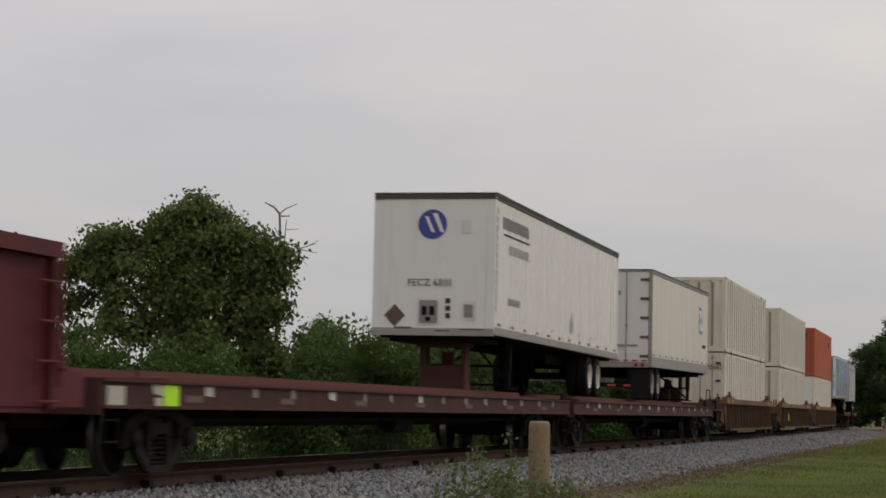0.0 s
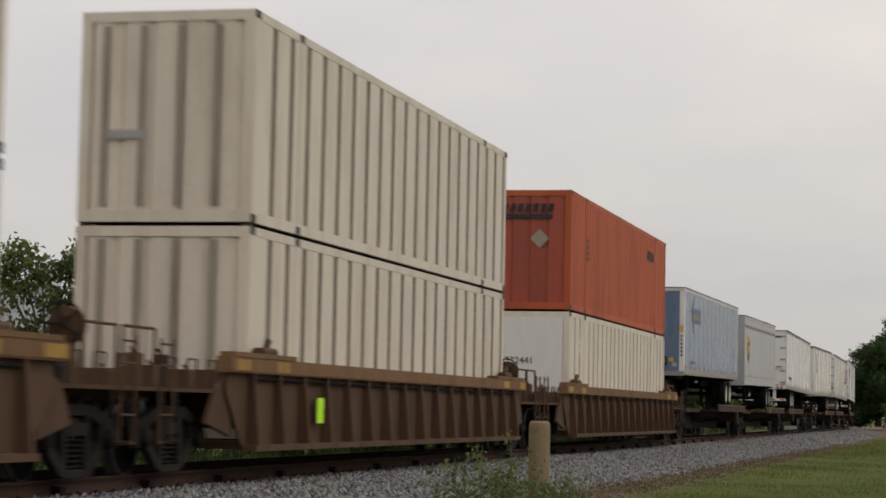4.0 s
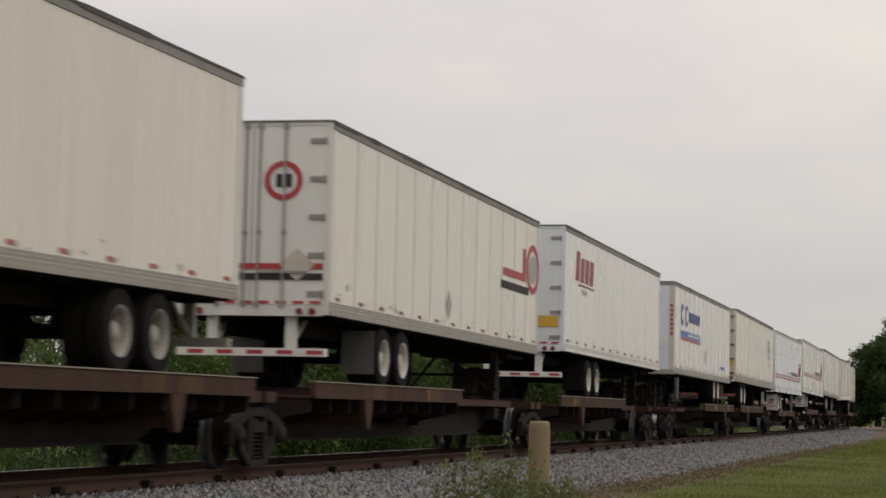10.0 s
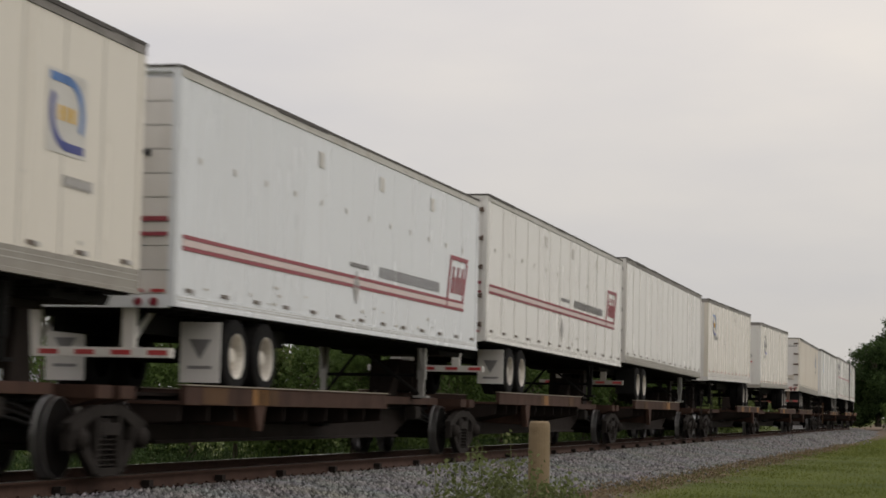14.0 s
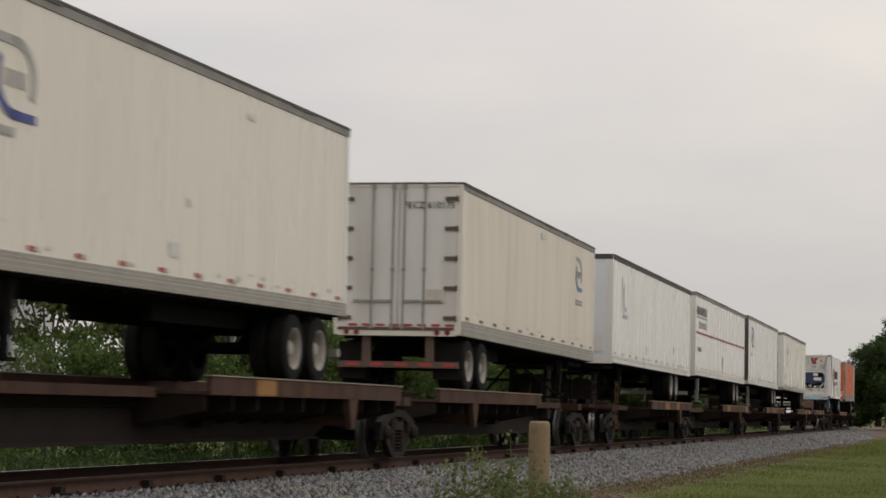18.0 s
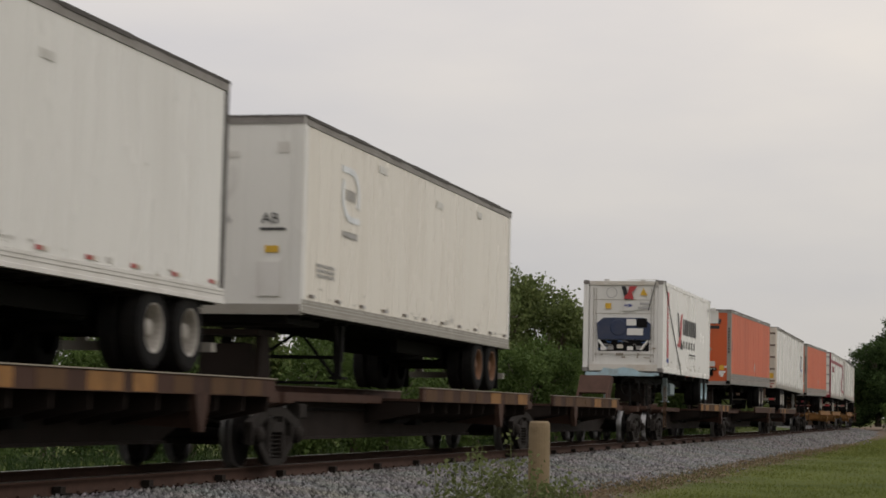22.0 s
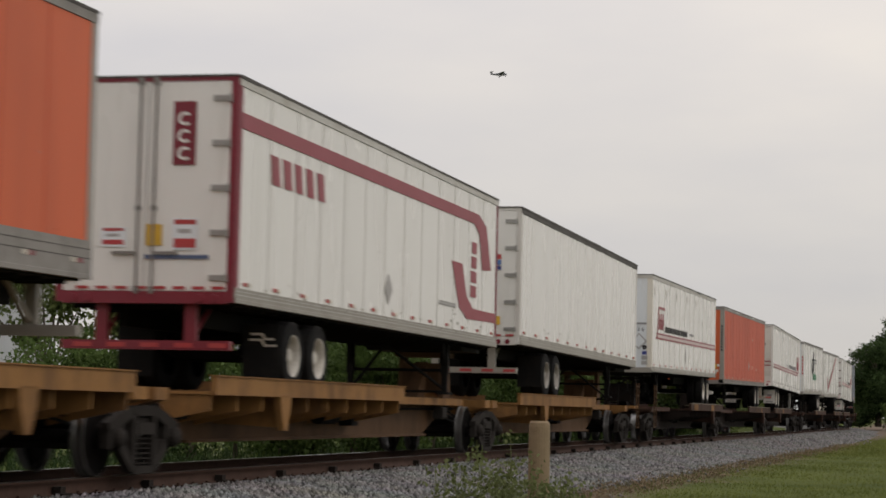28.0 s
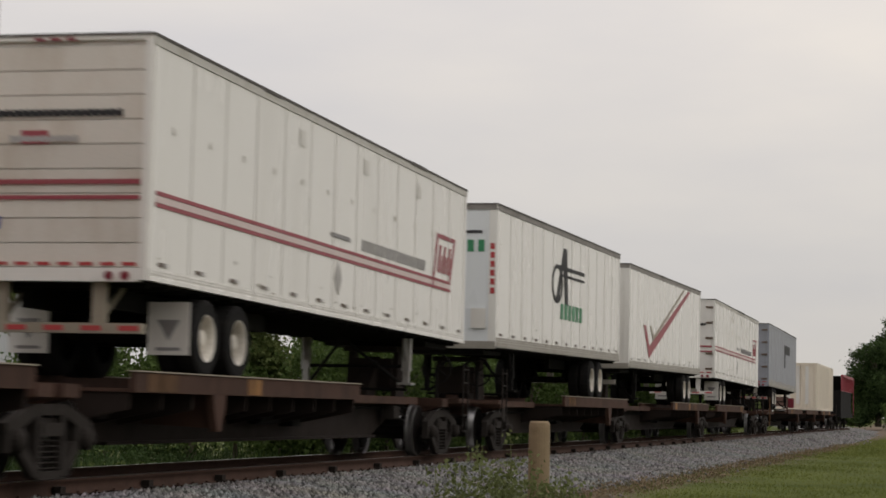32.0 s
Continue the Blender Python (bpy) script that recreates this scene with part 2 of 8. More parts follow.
    "midgrey": grain("worn_grey_lettering", (0.22, 0.21, 0.21), 0.55, amount=0.3, bump=0.02),
    "fadedblue": grain("faded_blue_decal", (0.075, 0.105, 0.185), 0.5, amount=0.3, bump=0.0),
    "khaki": grain("faded_khaki_decal", (0.27, 0.235, 0.18), 0.6, dirt=(0.15, 0.11, 0.08), amount=0.4, bump=0.0),
    "brown": grain("brown_shield_decal", (0.10, 0.065, 0.045), 0.5, amount=0.15, bump=0.02),
    "green": grain("green_lettering", (0.03, 0.20, 0.09), 0.5, amount=0.15, bump=0.02),
    "hivis": grain("fluorescent_tag", (0.50, 0.90, 0.01), 0.5, amount=0.05, bump=0.0),
    "chalk": grain("chalk_white_patch", (0.55, 0.50, 0.42), 0.7, amount=0.3, bump=0.05),
    "unit_navy": grain("navy_cooling_unit", (0.022, 0.035, 0.075), 0.4, amount=0.2, bump=0.04),
    "paleblue": grain("pale_blue_sill_paint", (0.36, 0.50, 0.55), 0.55, dirt=(0.25, 0.2, 0.15), amount=0.5, scale=4, bump=0.08),
    "shed": grain("pale_metal_siding", (0.52, 0.53, 0.55), 0.5, dirt=(0.3, 0.29, 0.27), amount=0.3, scale=0.5, streak=3, bump=0.03),
    "bark": grain("grey_brown_bark", (0.13, 0.105, 0.08), 0.9, dirt=(0.06, 0.05, 0.04), amount=0.5, scale=8, streak=4, bump=0.5),
    "deadwood": grain("bleached_dead_wood", (0.21, 0.185, 0.165), 0.85, dirt=(0.1, 0.09, 0.08), amount=0.4, scale=8, bump=0.3),
    "plane": grain("aircraft_paint", (0.16, 0.165, 0.18), 0.4, amount=0.1, bump=0.0),
    "cable": grain("strap_webbing", (0.07, 0.065, 0.06), 0.8, amount=0.2, bump=0.0),
}


def leaf_material(name, a, b_col):
    """Leaf green that differs from leaf to leaf, with some light let through."""
    m, n, l, b = material(name)
    geo = n.new("ShaderNodeNewGeometry")
    co = n.new("ShaderNodeTexCoord")
    no = n.new("ShaderNodeTexNoise")
    no.inputs["Scale"].default_value, no.inputs["Detail"].default_value = 0.9, 4
    l.new(co.outputs["Object"], no.inputs["Vector"])
    ad = n.new("ShaderNodeMath")
    ad.operation = "MULTIPLY_ADD"
    ad.inputs[1].default_value = 0.42
    l.new(geo.outputs["Random Per Island"], ad.inputs[0])
    sc = n.new("ShaderNodeMath")
    sc.operation = "MULTIPLY_ADD"
    sc.inputs[1].default_value, sc.inputs[2].default_value = 1.5, -0.47
    l.new(no.outputs["Fac"], sc.inputs[0])
    l.new(sc.outputs[0], ad.inputs[2])
    mix = n.new("ShaderNodeMix")
    mix.data_type = "RGBA"
    mix.inputs["A"].default_value, mix.inputs["B"].default_value = (*a, 1), (*b_col, 1)
    l.new(ad.outputs[0], mix.inputs["Factor"])
    l.new(mix.outputs["Result"], b.inputs["Base Color"])
    b.inputs["Roughness"].default_value = 0.65
    b.inputs["Specular IOR Level"].default_value = 0.12
    tr = n.new("ShaderNodeBsdfTranslucent")
    l.new(mix.outputs["Result"], tr.inputs["Color"])
    ms = n.new("ShaderNodeMixShader")
    ms.inputs["Fac"].default_value = 0.32
    l.new(b.outputs["BSDF"], ms.inputs[1])
    l.new(tr.outputs["BSDF"], ms.inputs[2])
    l.new(ms.outputs["Shader"], n["Material Output"].inputs["Surface"])
    return m


M["leaf"] = leaf_material("shrub_leaves", (0.032, 0.058, 0.014), (0.150, 0.215, 0.062))
M["leaf_dark"] = leaf_material("tree_leaves", (0.030, 0.050, 0.013), (0.205, 0.245, 0.085))
M["lawn"] = leaf_material("lawn_blades", (0.075, 0.098, 0.020), (0.205, 0.220, 0.058))
M["leaf_far"] = leaf_material("distant_tree_leaves", (0.020, 0.037, 0.013), (0.066, 0.104, 0.032))
M["weed"] = leaf_material("weed_leaves", (0.075, 0.095, 0.034), (0.19, 0.21, 0.085))
M["litter"] = leaf_material("dead_leaves", (0.11, 0.078, 0.048), (0.28, 0.215, 0.135))
M["blade"] = leaf_material("grass_blades", (0.07, 0.085, 0.025), (0.16, 0.14, 0.06))


def ground_material():
    """Mown grass that thins out into earth and straw along the ballast."""
    m, n, l, b = material("mown_grass")
    co = n.new("ShaderNodeTexCoord")
    n1, n2, n3 = n.new("ShaderNodeTexNoise"), n.new("ShaderNodeTexNoise"), n.new("ShaderNodeTexNoise")
    n1.inputs["Scale"].default_value, n1.inputs["Detail"].default_value, n1.inputs["Roughness"].default_value = 0.3, 5, 0.55
    n2.inputs["Scale"].default_value, n2.inputs["Detail"].default_value = 16, 4
    n3.inputs["Scale"].default_value, n3.inputs["Detail"].default_value, n3.inputs["Roughness"].default_value = 0.9, 8, 0.68
    for q in (n1, n2, n3):
        l.new(co.outputs["Object"], q.inputs["Vector"])
    r1 = n.new("ShaderNodeValToRGB")
    r1.color_ramp.elements[0].position, r1.color_ramp.elements[0].color = 0.36, (0.058, 0.078, 0.014, 1)
    r1.color_ramp.elements[1].position, r1.color_ramp.elements[1].color = 0.66, (0.120, 0.140, 0.030, 1)
    l.new(n1.outputs["Fac"], r1.inputs["Fac"])
    # distance from the track's line, broken up by noise
    dot = n.new("ShaderNodeVectorMath")
    dot.operation = "DOT_PRODUCT"
    dot.inputs[1].default_value = (math.cos(TRACK_ANGLE), -math.sin(TRACK_ANGLE), 0)
    l.new(co.outputs["Object"], dot.inputs[0])
    away = n.new("ShaderNodeMath")
    away.operation = "SUBTRACT"
    away.inputs[1].default_value = TRACK_OFF
    l.new(dot.outputs["Value"], away.inputs[0])
    both = n.new("ShaderNodeMath")
    both.operation = "ABSOLUTE"
    l.new(away.outputs[0], both.inputs[0])
    wob = n.new("ShaderNodeMath")
    wob.operation = "MULTIPLY_ADD"
    wob.inputs[1].default_value = -4.6
    l.new(n3.outputs["Fac"], wob.inputs[0])
    l.new(both.outputs[0], wob.inputs[2])
    rg = n.new("ShaderNodeMapRange")
    rg.inputs["From Min"].default_value, rg.inputs["From Max"].default_value = 2.35, 3.45
    l.new(wob.outputs[0], rg.inputs["Value"])
    mix = n.new("ShaderNodeMix")
    mix.data_type = "RGBA"
    mix.inputs["A"].default_value = (0.165, 0.122, 0.086, 1)
    l.new(r1.outputs["Color"], mix.inputs["B"])
    l.new(rg.outputs["Result"], mix.inputs["Factor"])
    mx = n.new("ShaderNodeMix")
    mx.data_type, mx.blend_type = "RGBA", "MULTIPLY"
    mx.inputs["Factor"].default_value = 0.40
    l.new(mix.outputs["Result"], mx.inputs["A"])
    l.new(n2.outputs["Fac"], mx.inputs["B"])
    l.new(mx.outputs["Result"], b.inputs["Base Color"])
    b.inputs["Roughness"].default_value = 0.9
    b.inputs["Specular IOR Level"].default_value = 0.1
    bp = n.new("ShaderNodeBump")
    bp.inputs["Strength"].default_value, bp.inputs["Distance"].default_value = 0.35, 0.04
    l.new(n2.outputs["Fac"], bp.inputs["Height"])
    l.new(bp.outputs["Normal"], b.inputs["Normal"])
    return m


def stone_material(name, lo, hi, island):
    """Crushed grey rock; as a bed it is broken into cells, as single stones it differs from stone to stone."""
    m, n, l, b = material(name)
    co = n.new("ShaderNodeTexCoord")
    ramp = n.new("ShaderNodeValToRGB")
    ramp.color_ramp.elements[0].position, ramp.color_ramp.elements[0].color = 0.0, (*lo, 1)
    ramp.color_ramp.elements[1].position, ramp.color_ramp.elements[1].color = 1.0, (*hi, 1)
    if island:
        geo = n.new("ShaderNodeNewGeometry")
        l.new(geo.outputs["Random Per Island"], ramp.inputs["Fac"])
    else:
        vo = n.new("ShaderNodeTexVoronoi")
        vo.inputs["Scale"].default_value = 17
        l.new(co.outputs["Object"], vo.inputs["Vector"])
        l.new(vo.outputs["Color"], ramp.inputs["Fac"])
        bp = n.new("ShaderNodeBump")
        bp.inputs["Strength"].default_value, bp.inputs["Distance"].default_value = 0.9, 0.05
        bp.invert = True
        l.new(vo.outputs["Distance"], bp.inputs["Height"])
        l.new(bp.outputs["Normal"], b.inputs["Normal"])
    no = n.new("ShaderNodeTexNoise")
    no.inputs["Scale"].default_value, no.inputs["Detail"].default_value = 0.8, 5
    l.new(co.outputs["Object"], no.inputs["Vector"])
    mx = n.new("ShaderNodeMix")
    mx.data_type, mx.blend_type = "RGBA", "MULTIPLY"
    mx.inputs["Factor"].default_value = 0.35
    l.new(ramp.outputs["Color"], mx.inputs["A"])
    l.new(no.outputs["Color"], mx.inputs["B"])
    l.new(mx.outputs["Result"], b.inputs["Base Color"])
    b.inputs["Roughness"].default_value = 0.95
    b.inputs["Specular IOR Level"].default_value = 0.08
    return m


M["grass"] = ground_material()
M["ballast"] = stone_material("ballast_bed", (0.068, 0.065, 0.062), (0.280, 0.269, 0.258), False)
M["stone"] = stone_material("ballast_stones", (0.062, 0.059, 0.056), (0.320, 0.308, 0.294), True)


# ---- mesh helpers ----
class Shape:
    """Collects simple solids into one mesh."""

    def __init__(self):
        self.v, self.f, self.k, self.now = [], [], [], 0

    def use(self, i):
        """The solids that follow take the mesh's material number i."""
        self.now = i
        return self

    def add(self, verts, faces):
        o = len(self.v)
        self.k += [self.now] * len(faces)
        self.v += [tuple(p) for p in verts]
        self.f += [tuple(i + o for i in q) for q in faces]
        return self

    def box(self, x0, x1, y0, y1, z0, z1, tilt=0.0):
        """A box; tilt lowers the far x end."""
        v = [(x, y, z - (tilt if x == x1 else 0)) for x in (x0, x1) for y in (y0, y1) for z in (z0, z1)]
        return self.add(v, [(0, 1, 3, 2), (4, 6, 7, 5), (0, 4, 5, 1), (2, 3, 7, 6), (0, 2, 6, 4), (1, 5, 7, 3)])

    def bevel_box(self, x0, x1, y0, y1, z0, z1, r):
        """A box with its long edges along x cut off."""
        ring = [(y0 + r, z0), (y1 - r, z0), (y1, z0 + r), (y1, z1 - r), (y1 - r, z1), (y0 + r, z1), (y0, z1 - r), (y0, z0 + r)]
        return self.prism(ring, x0, x1, "x")

    def prism(self, ring, a, b, axis):
        """A polygon drawn out from a to b along the axis. Ring: (y, z) for x, (x, z) for y, (x, y) for z."""
        k = len(ring)

        def put(p, c):
            return (c, p[0], p[1]) if axis == "x" else (p[0], c, p[1]) if axis == "y" else (p[0], p[1], c)
        v = [put(p, a) for p in ring] + [put(p, b) for p in ring]
        f = [tuple(range(k)), tuple(range(2 * k - 1, k - 1, -1))]
        f += [(i, i + k, (i + 1) % k + k, (i + 1) % k) for i in range(k)]
        return self.add(v, f)

    def rod(self, p, q, r, k=8):
        p, q = Vector(p), Vector(q)
        d = (q - p).normalized()
        u = d.orthogonal().normalized()
        w = d.cross(u)
        ring = [u * math.cos(6.28319 * i / k) * r + w * math.sin(6.28319 * i / k) * r for i in range(k)]
        v = [p + c for c in ring] + [q + c for c in ring]
        f = [tuple(range(k)), tuple(range(2 * k - 1, k - 1, -1))] + [(i, i + k, (i + 1) % k + k, (i + 1) % k) for i in range(k)]
        return self.add(v, f)

    def tube(self, pts, r, k=6):
        """One bent pipe through the points."""
        pts = [Vector(p) for p in pts]
        v = []
        for i, p in enumerate(pts):
            d = (pts[min(i + 1, len(pts) - 1)] - pts[max(i - 1, 0)]).normalized()
            u = d.cross(Vector((0.3, 1.0, 0.2))).normalized()
            w = d.cross(u)
            v += [p + (u * math.cos(6.28319 * j / k) + w * math.sin(6.28319 * j / k)) * r for j in range(k)]
        f = [tuple(range(k)), tuple(len(v) - 1 - j for j in range(k))]
        for i in range(len(pts) - 1):
            f += [(i * k + j, i * k + (j + 1) % k, (i + 1) * k + (j + 1) % k, (i + 1) * k + j) for j in range(k)]
        return self.add(v, f)

    def lathe(self, prof, k=20, c=(0, 0, 0), axis="y", caps=True):
        """prof: (offset along the axis, radius)."""
        v, f = [], []
        for a, r in prof:
            for i in range(k):
                t = 2 * math.pi * i / k
                e = (r * math.cos(t), a, r * math.sin(t)) if axis == "y" else (r * math.cos(t), r * math.sin(t), a) if axis == "z" else (a, r * math.cos(t), r * math.sin(t))
                v.append((c[0] + e[0], c[1] + e[1], c[2] + e[2]))
        for j in range(len(prof) - 1):
            f += [(j * k + i, (j + 1) * k + i, (j + 1) * k + (i + 1) % k, j * k + (i + 1) % k) for i in range(k)]
        if caps:
            f += [tuple(range(k)), tuple((len(prof) - 1) * k + i for i in reversed(range(k)))]
        return self.add(v, f)

    def mesh(self, name, mat, smooth=False):
        me = bpy.data.meshes.new(name)
        me.from_pydata(self.v, [], self.f)
        bm = bmesh.new()
        bm.from_mesh(me)
        bmesh.ops.recalc_face_normals(bm, faces=bm.faces)
        bm.to_mesh(me)
        bm.free()
        for one in (mat if isinstance(mat, tuple) else (mat,)):
            me.materials.append(M[one])
        me.polygons.foreach_set("material_index", self.k)
        if smooth:
            me.shade_smooth()
        return me


def part(name, shape, mat, parent, label="", smooth=False):
    ob = new(name, shape.mesh(name, mat, smooth))
    ob.parent = parent
    if label:
        tagged(ob, label)
    return ob


def raw_mesh(name, v, f, mat):
    """A mesh from number arrays: v is n x 3, f is m x k."""
    me = bpy.data.meshes.new(name)
    k = f.shape[1]
    me.vertices.add(len(v))
    me.vertices.foreach_set("co", v.astype(np.float32).ravel())
    me.loops.add(f.size)
    me.loops.foreach_set("vertex_index", f.astype(np.int32).ravel())
    me.polygons.add(len(f))
    me.polygons.foreach_set("loop_start", np.arange(0, f.size, k, dtype=np.int32))
    me.update(calc_edges=True)
    me.materials.append(M[mat])
    return me


# ---- the line of the track ----
# s runs along the track; the line is straight at first and bends away to the left far off
TH0, K1, K2, X0, Y0 = 0.237771, -1.39701e-4, 2.78413e-6, -1.93896, 36.77062
BEND, RADIUS = 135.0, 520.0
S_GRID = np.arange(-760.0, 800.5, 0.5)


def heading(s):
    s = np.asarray(s, float)
    c = np.clip(s, -40, BEND)
    turn = np.clip(s - BEND, 0, 300) / RADIUS
    return TH0 - K1 * c - K2 * c * c / 2 - turn


H_GRID = heading(S_GRID)
_mid = (H_GRID[1:] + H_GRID[:-1]) / 2
_x = np.concatenate([[0], np.cumsum(np.sin(_mid)) * 0.5])
_y = np.concatenate([[0], np.cumsum(np.cos(_mid)) * 0.5])
_zero = int(np.argmin(abs(S_GRID)))
X_GRID, Y_GRID = _x - _x[_zero] + X0, _y - _y[_zero] + Y0


def on_track(s, off=0.0):
    """Place at arc length s, off metres towards the camera's side."""
    h = np.interp(s, S_GRID, H_GRID)
    return np.interp(s, S_GRID, X_GRID) + np.cos(h) * off, np.interp(s, S_GRID, Y_GRID) - np.sin(h) * off


def riding(s0, s1):
    """Pose of a thing whose ends ride at s0 and s1: x along the train, y away from the camera."""
    (ax, ay), (bx, by) = on_track(s0), on_track(s1)
    return pose(float(ax), float(ay), 0, 0, 0, math.degrees(math.atan2(by - ay, bx - ax)))


SPEED = 20.103
RIDERS = []


def travelled(t):
    """How far the train has rolled after t seconds; it gains a little in the middle of the pass."""
    return SPEED * t + 0.36 * math.exp(-(((t - 15.3) / 5.2) ** 2))


def ride(ob, s0, length, rise=0.0):
    """Remember a thing that starts at s0 (at 0 s) and rolls with the train. rise: how much higher its far end sits."""
    RIDERS.append((ob, s0, length, rise))
    ob.matrix_basis = riding(s0, s0 + length)
    return ob


# ---- ground, ballast, rails ----
def ribbon(name, profile, s0, s1, step, mat):
    """A strip along the track from a cross profile of (off, z)."""
    ss = np.arange(s0, s1 + step / 2, step)
    k = len(profile)
    v = []
    for off, z in profile:
        x, y = on_track(ss, off)
        v.append(np.stack([x, y, np.full(len(ss), z)], 1))
    v = np.stack(v, 1).reshape(-1, 3)
    i = np.arange(len(ss) - 1)[:, None] * k + np.arange(k - 1)[None, :]
    f = np.stack([i, i + 1, i + k + 1, i + k], -1).reshape(-1, 4)
    return raw_mesh(name, v, f, mat)


def build_ground():
    rng = np.random.default_rng(3)
    xs = np.concatenate([[-3000, -1200, -500, -250], np.linspace(-120, 160, 141), [260, 500, 1200, 3000]])
    ys = np.concatenate([[-3000, -800, -200, -60], np.linspace(-20, 300, 129), [400, 700, 1500, 4000]])
    gx, gy = np.meshgrid(xs, ys, indexing="ij")
    gz = np.array([[noise.noise(Vector((x * 0.08, y * 0.08, 1.3))) for y in ys] for x in xs]) * 0.02 - 0.485
    # the lawn rises a little towards the far trees
    side_off = gx * math.cos(TRACK_ANGLE) - gy * math.sin(TRACK_ANGLE) - TRACK_OFF
    far = np.clip((gy - 115) / 110, 0, 1)
    gz += 0.72 * far * far * (3 - 2 * far) * np.clip((side_off - 2.2) / 3.0, 0, 1)
    v = np.stack([gx, gy, gz], -1).reshape(-1, 3)
    a, b = len(xs), len(ys)
    i = (np.arange(a - 1)[:, None] * b + np.arange(b - 1)[None, :])
    f = np.stack([i, i + b, i + b + 1, i + 1], -1).reshape(-1, 4)
    tagged(new("ground", raw_mesh("ground", v, f, "grass")), "flat mown grass ground beside the railway", "ground", kind="structure")
    bed = [(-4.6, -0.65), (-3.6, -0.44), (-2.0, -0.20), (-0.6, -0.21), (0.6, -0.21), (1.9, -0.20), (2.6, -0.32), (3.3, -0.41), (4.05, -0.468), (4.6, -0.65)]
    tagged(new("ballast_bed", ribbon("ballast_bed", bed, -60, 460, 1.0, "ballast")), "grey crushed stone ballast bed under the rails", "ballast", kind="structure")
    # loose stones on the near shoulder
    n = 100000
    s = np.where(np.arange(n) < 66000, -17 + 62 * rng.random(n) ** 1.25, 42 + 85 * rng.random(n) ** 1.2)
    off = 0.95 + 4.2 * rng.random(n)
    keep = rng.random(n) < np.clip((4.55 - off) / 0.9, 0.03, 1) ** 1.5
    s, off = s[keep], off[keep]
    n = len(s)
    z = np.maximum(np.interp(off, [p[0] for p in bed], [p[1] for p in bed]), -0.485)
    x, y = on_track(s, off)
    base = np.array([[1, 0, 0], [0, 1, 0], [-1, 0, 0], [0, -1, 0], [0, 0, 1], [0, 0, -1]], float)
    faces = np.array([[0, 1, 4], [1, 2, 4], [2, 3, 4], [3, 0, 4], [1, 0, 5], [2, 1, 5], [3, 2, 5], [0, 3, 5]])
    v = base[None] * (0.7 + 0.6 * rng.random((n, 6, 1))) + rng.normal(0, 0.22, (n, 6, 3))
    v *= (0.022 + 0.028 * rng.random((n, 1, 1))) * np.clip(s / 45, 1.0, 2.0)[:, None, None]
    v += np.stack([x, y, z + 0.012], 1)[:, None, :]
    f = (faces[None] + 6 * np.arange(n)[:, None, None]).reshape(-1, 3)
    tagged(new("ballast_stones", raw_mesh("ballast_stones", v.reshape(-1, 3), f, "stone")), "loose grey crushed stones on the ballast shoulder", "stones", kind="stuff")


def build_track():
    track = tagged(new("track"), "railway track with rust-brown rails on dark wooden ties", "track", kind="structure")
    prof = [(-0.037, 0), (-0.037, -0.03), (-0.009, -0.045), (-0.009, -0.135), (-0.07, -0.155), (-0.07, -0.172),
            (0.07, -0.172), (0.07, -0.155), (0.009, -0.135), (0.009, -0.045), (0.037, -0.03), (0.037, 0)]
    for off in (0.755, -0.755):
        rail = new("rail", ribbon("rail", [(off + a, z - 0.003) for a, z in prof], -60, 460, 1.0, "rail"))
        rail.parent = track
        head_ = new("rail_head", ribbon("rail_head", [(off - 0.032, -0.0005), (off, 0.0), (off + 0.032, -0.0005)], -60, 460, 1.0, "railtop"))
        head_.parent = rail
    sh = Shape().box(-0.115, 0.115, -1.30, 1.30, -0.35, -0.172)
    tie = sh.mesh("tie", "tie")
    plate = Shape().box(-0.09, 0.09, -0.17, 0.17, -0.176, -0.160).box(-0.02, 0.02, -0.10, -0.07, -0.16, -0.140).mesh("tie_plate", "rail")
    anchor = Shape().box(-0.13, 0.13, -0.19, 0.17, -0.176, -0.145).box(-0.07, 0.07, -0.13, -0.03, -0.15, -0.075).mesh("rail_anchor", "tie")
    for i in range(150):
        s = -30 + 0.53 * i
        x, y = on_track(s)
        a = 90 - math.degrees(float(heading(s)))
        ob = new("tie", tie)
        ob.parent = track
        ob.matrix_basis = pose(float(x), float(y), 0, 0, 0, a)
        px, py = on_track(s, 0.755)
        pl = new("tie_plate", plate) if (i + 3) % 5 else new("rail_anchor", anchor)
        pl.parent = track
        pl.matrix_basis = pose(float(px), float(py), 0, 0, 0, a)


build_ground()
build_track()


# ---- rolling stock ----
WHEEL_R = 0.457
WHEELSETS = []


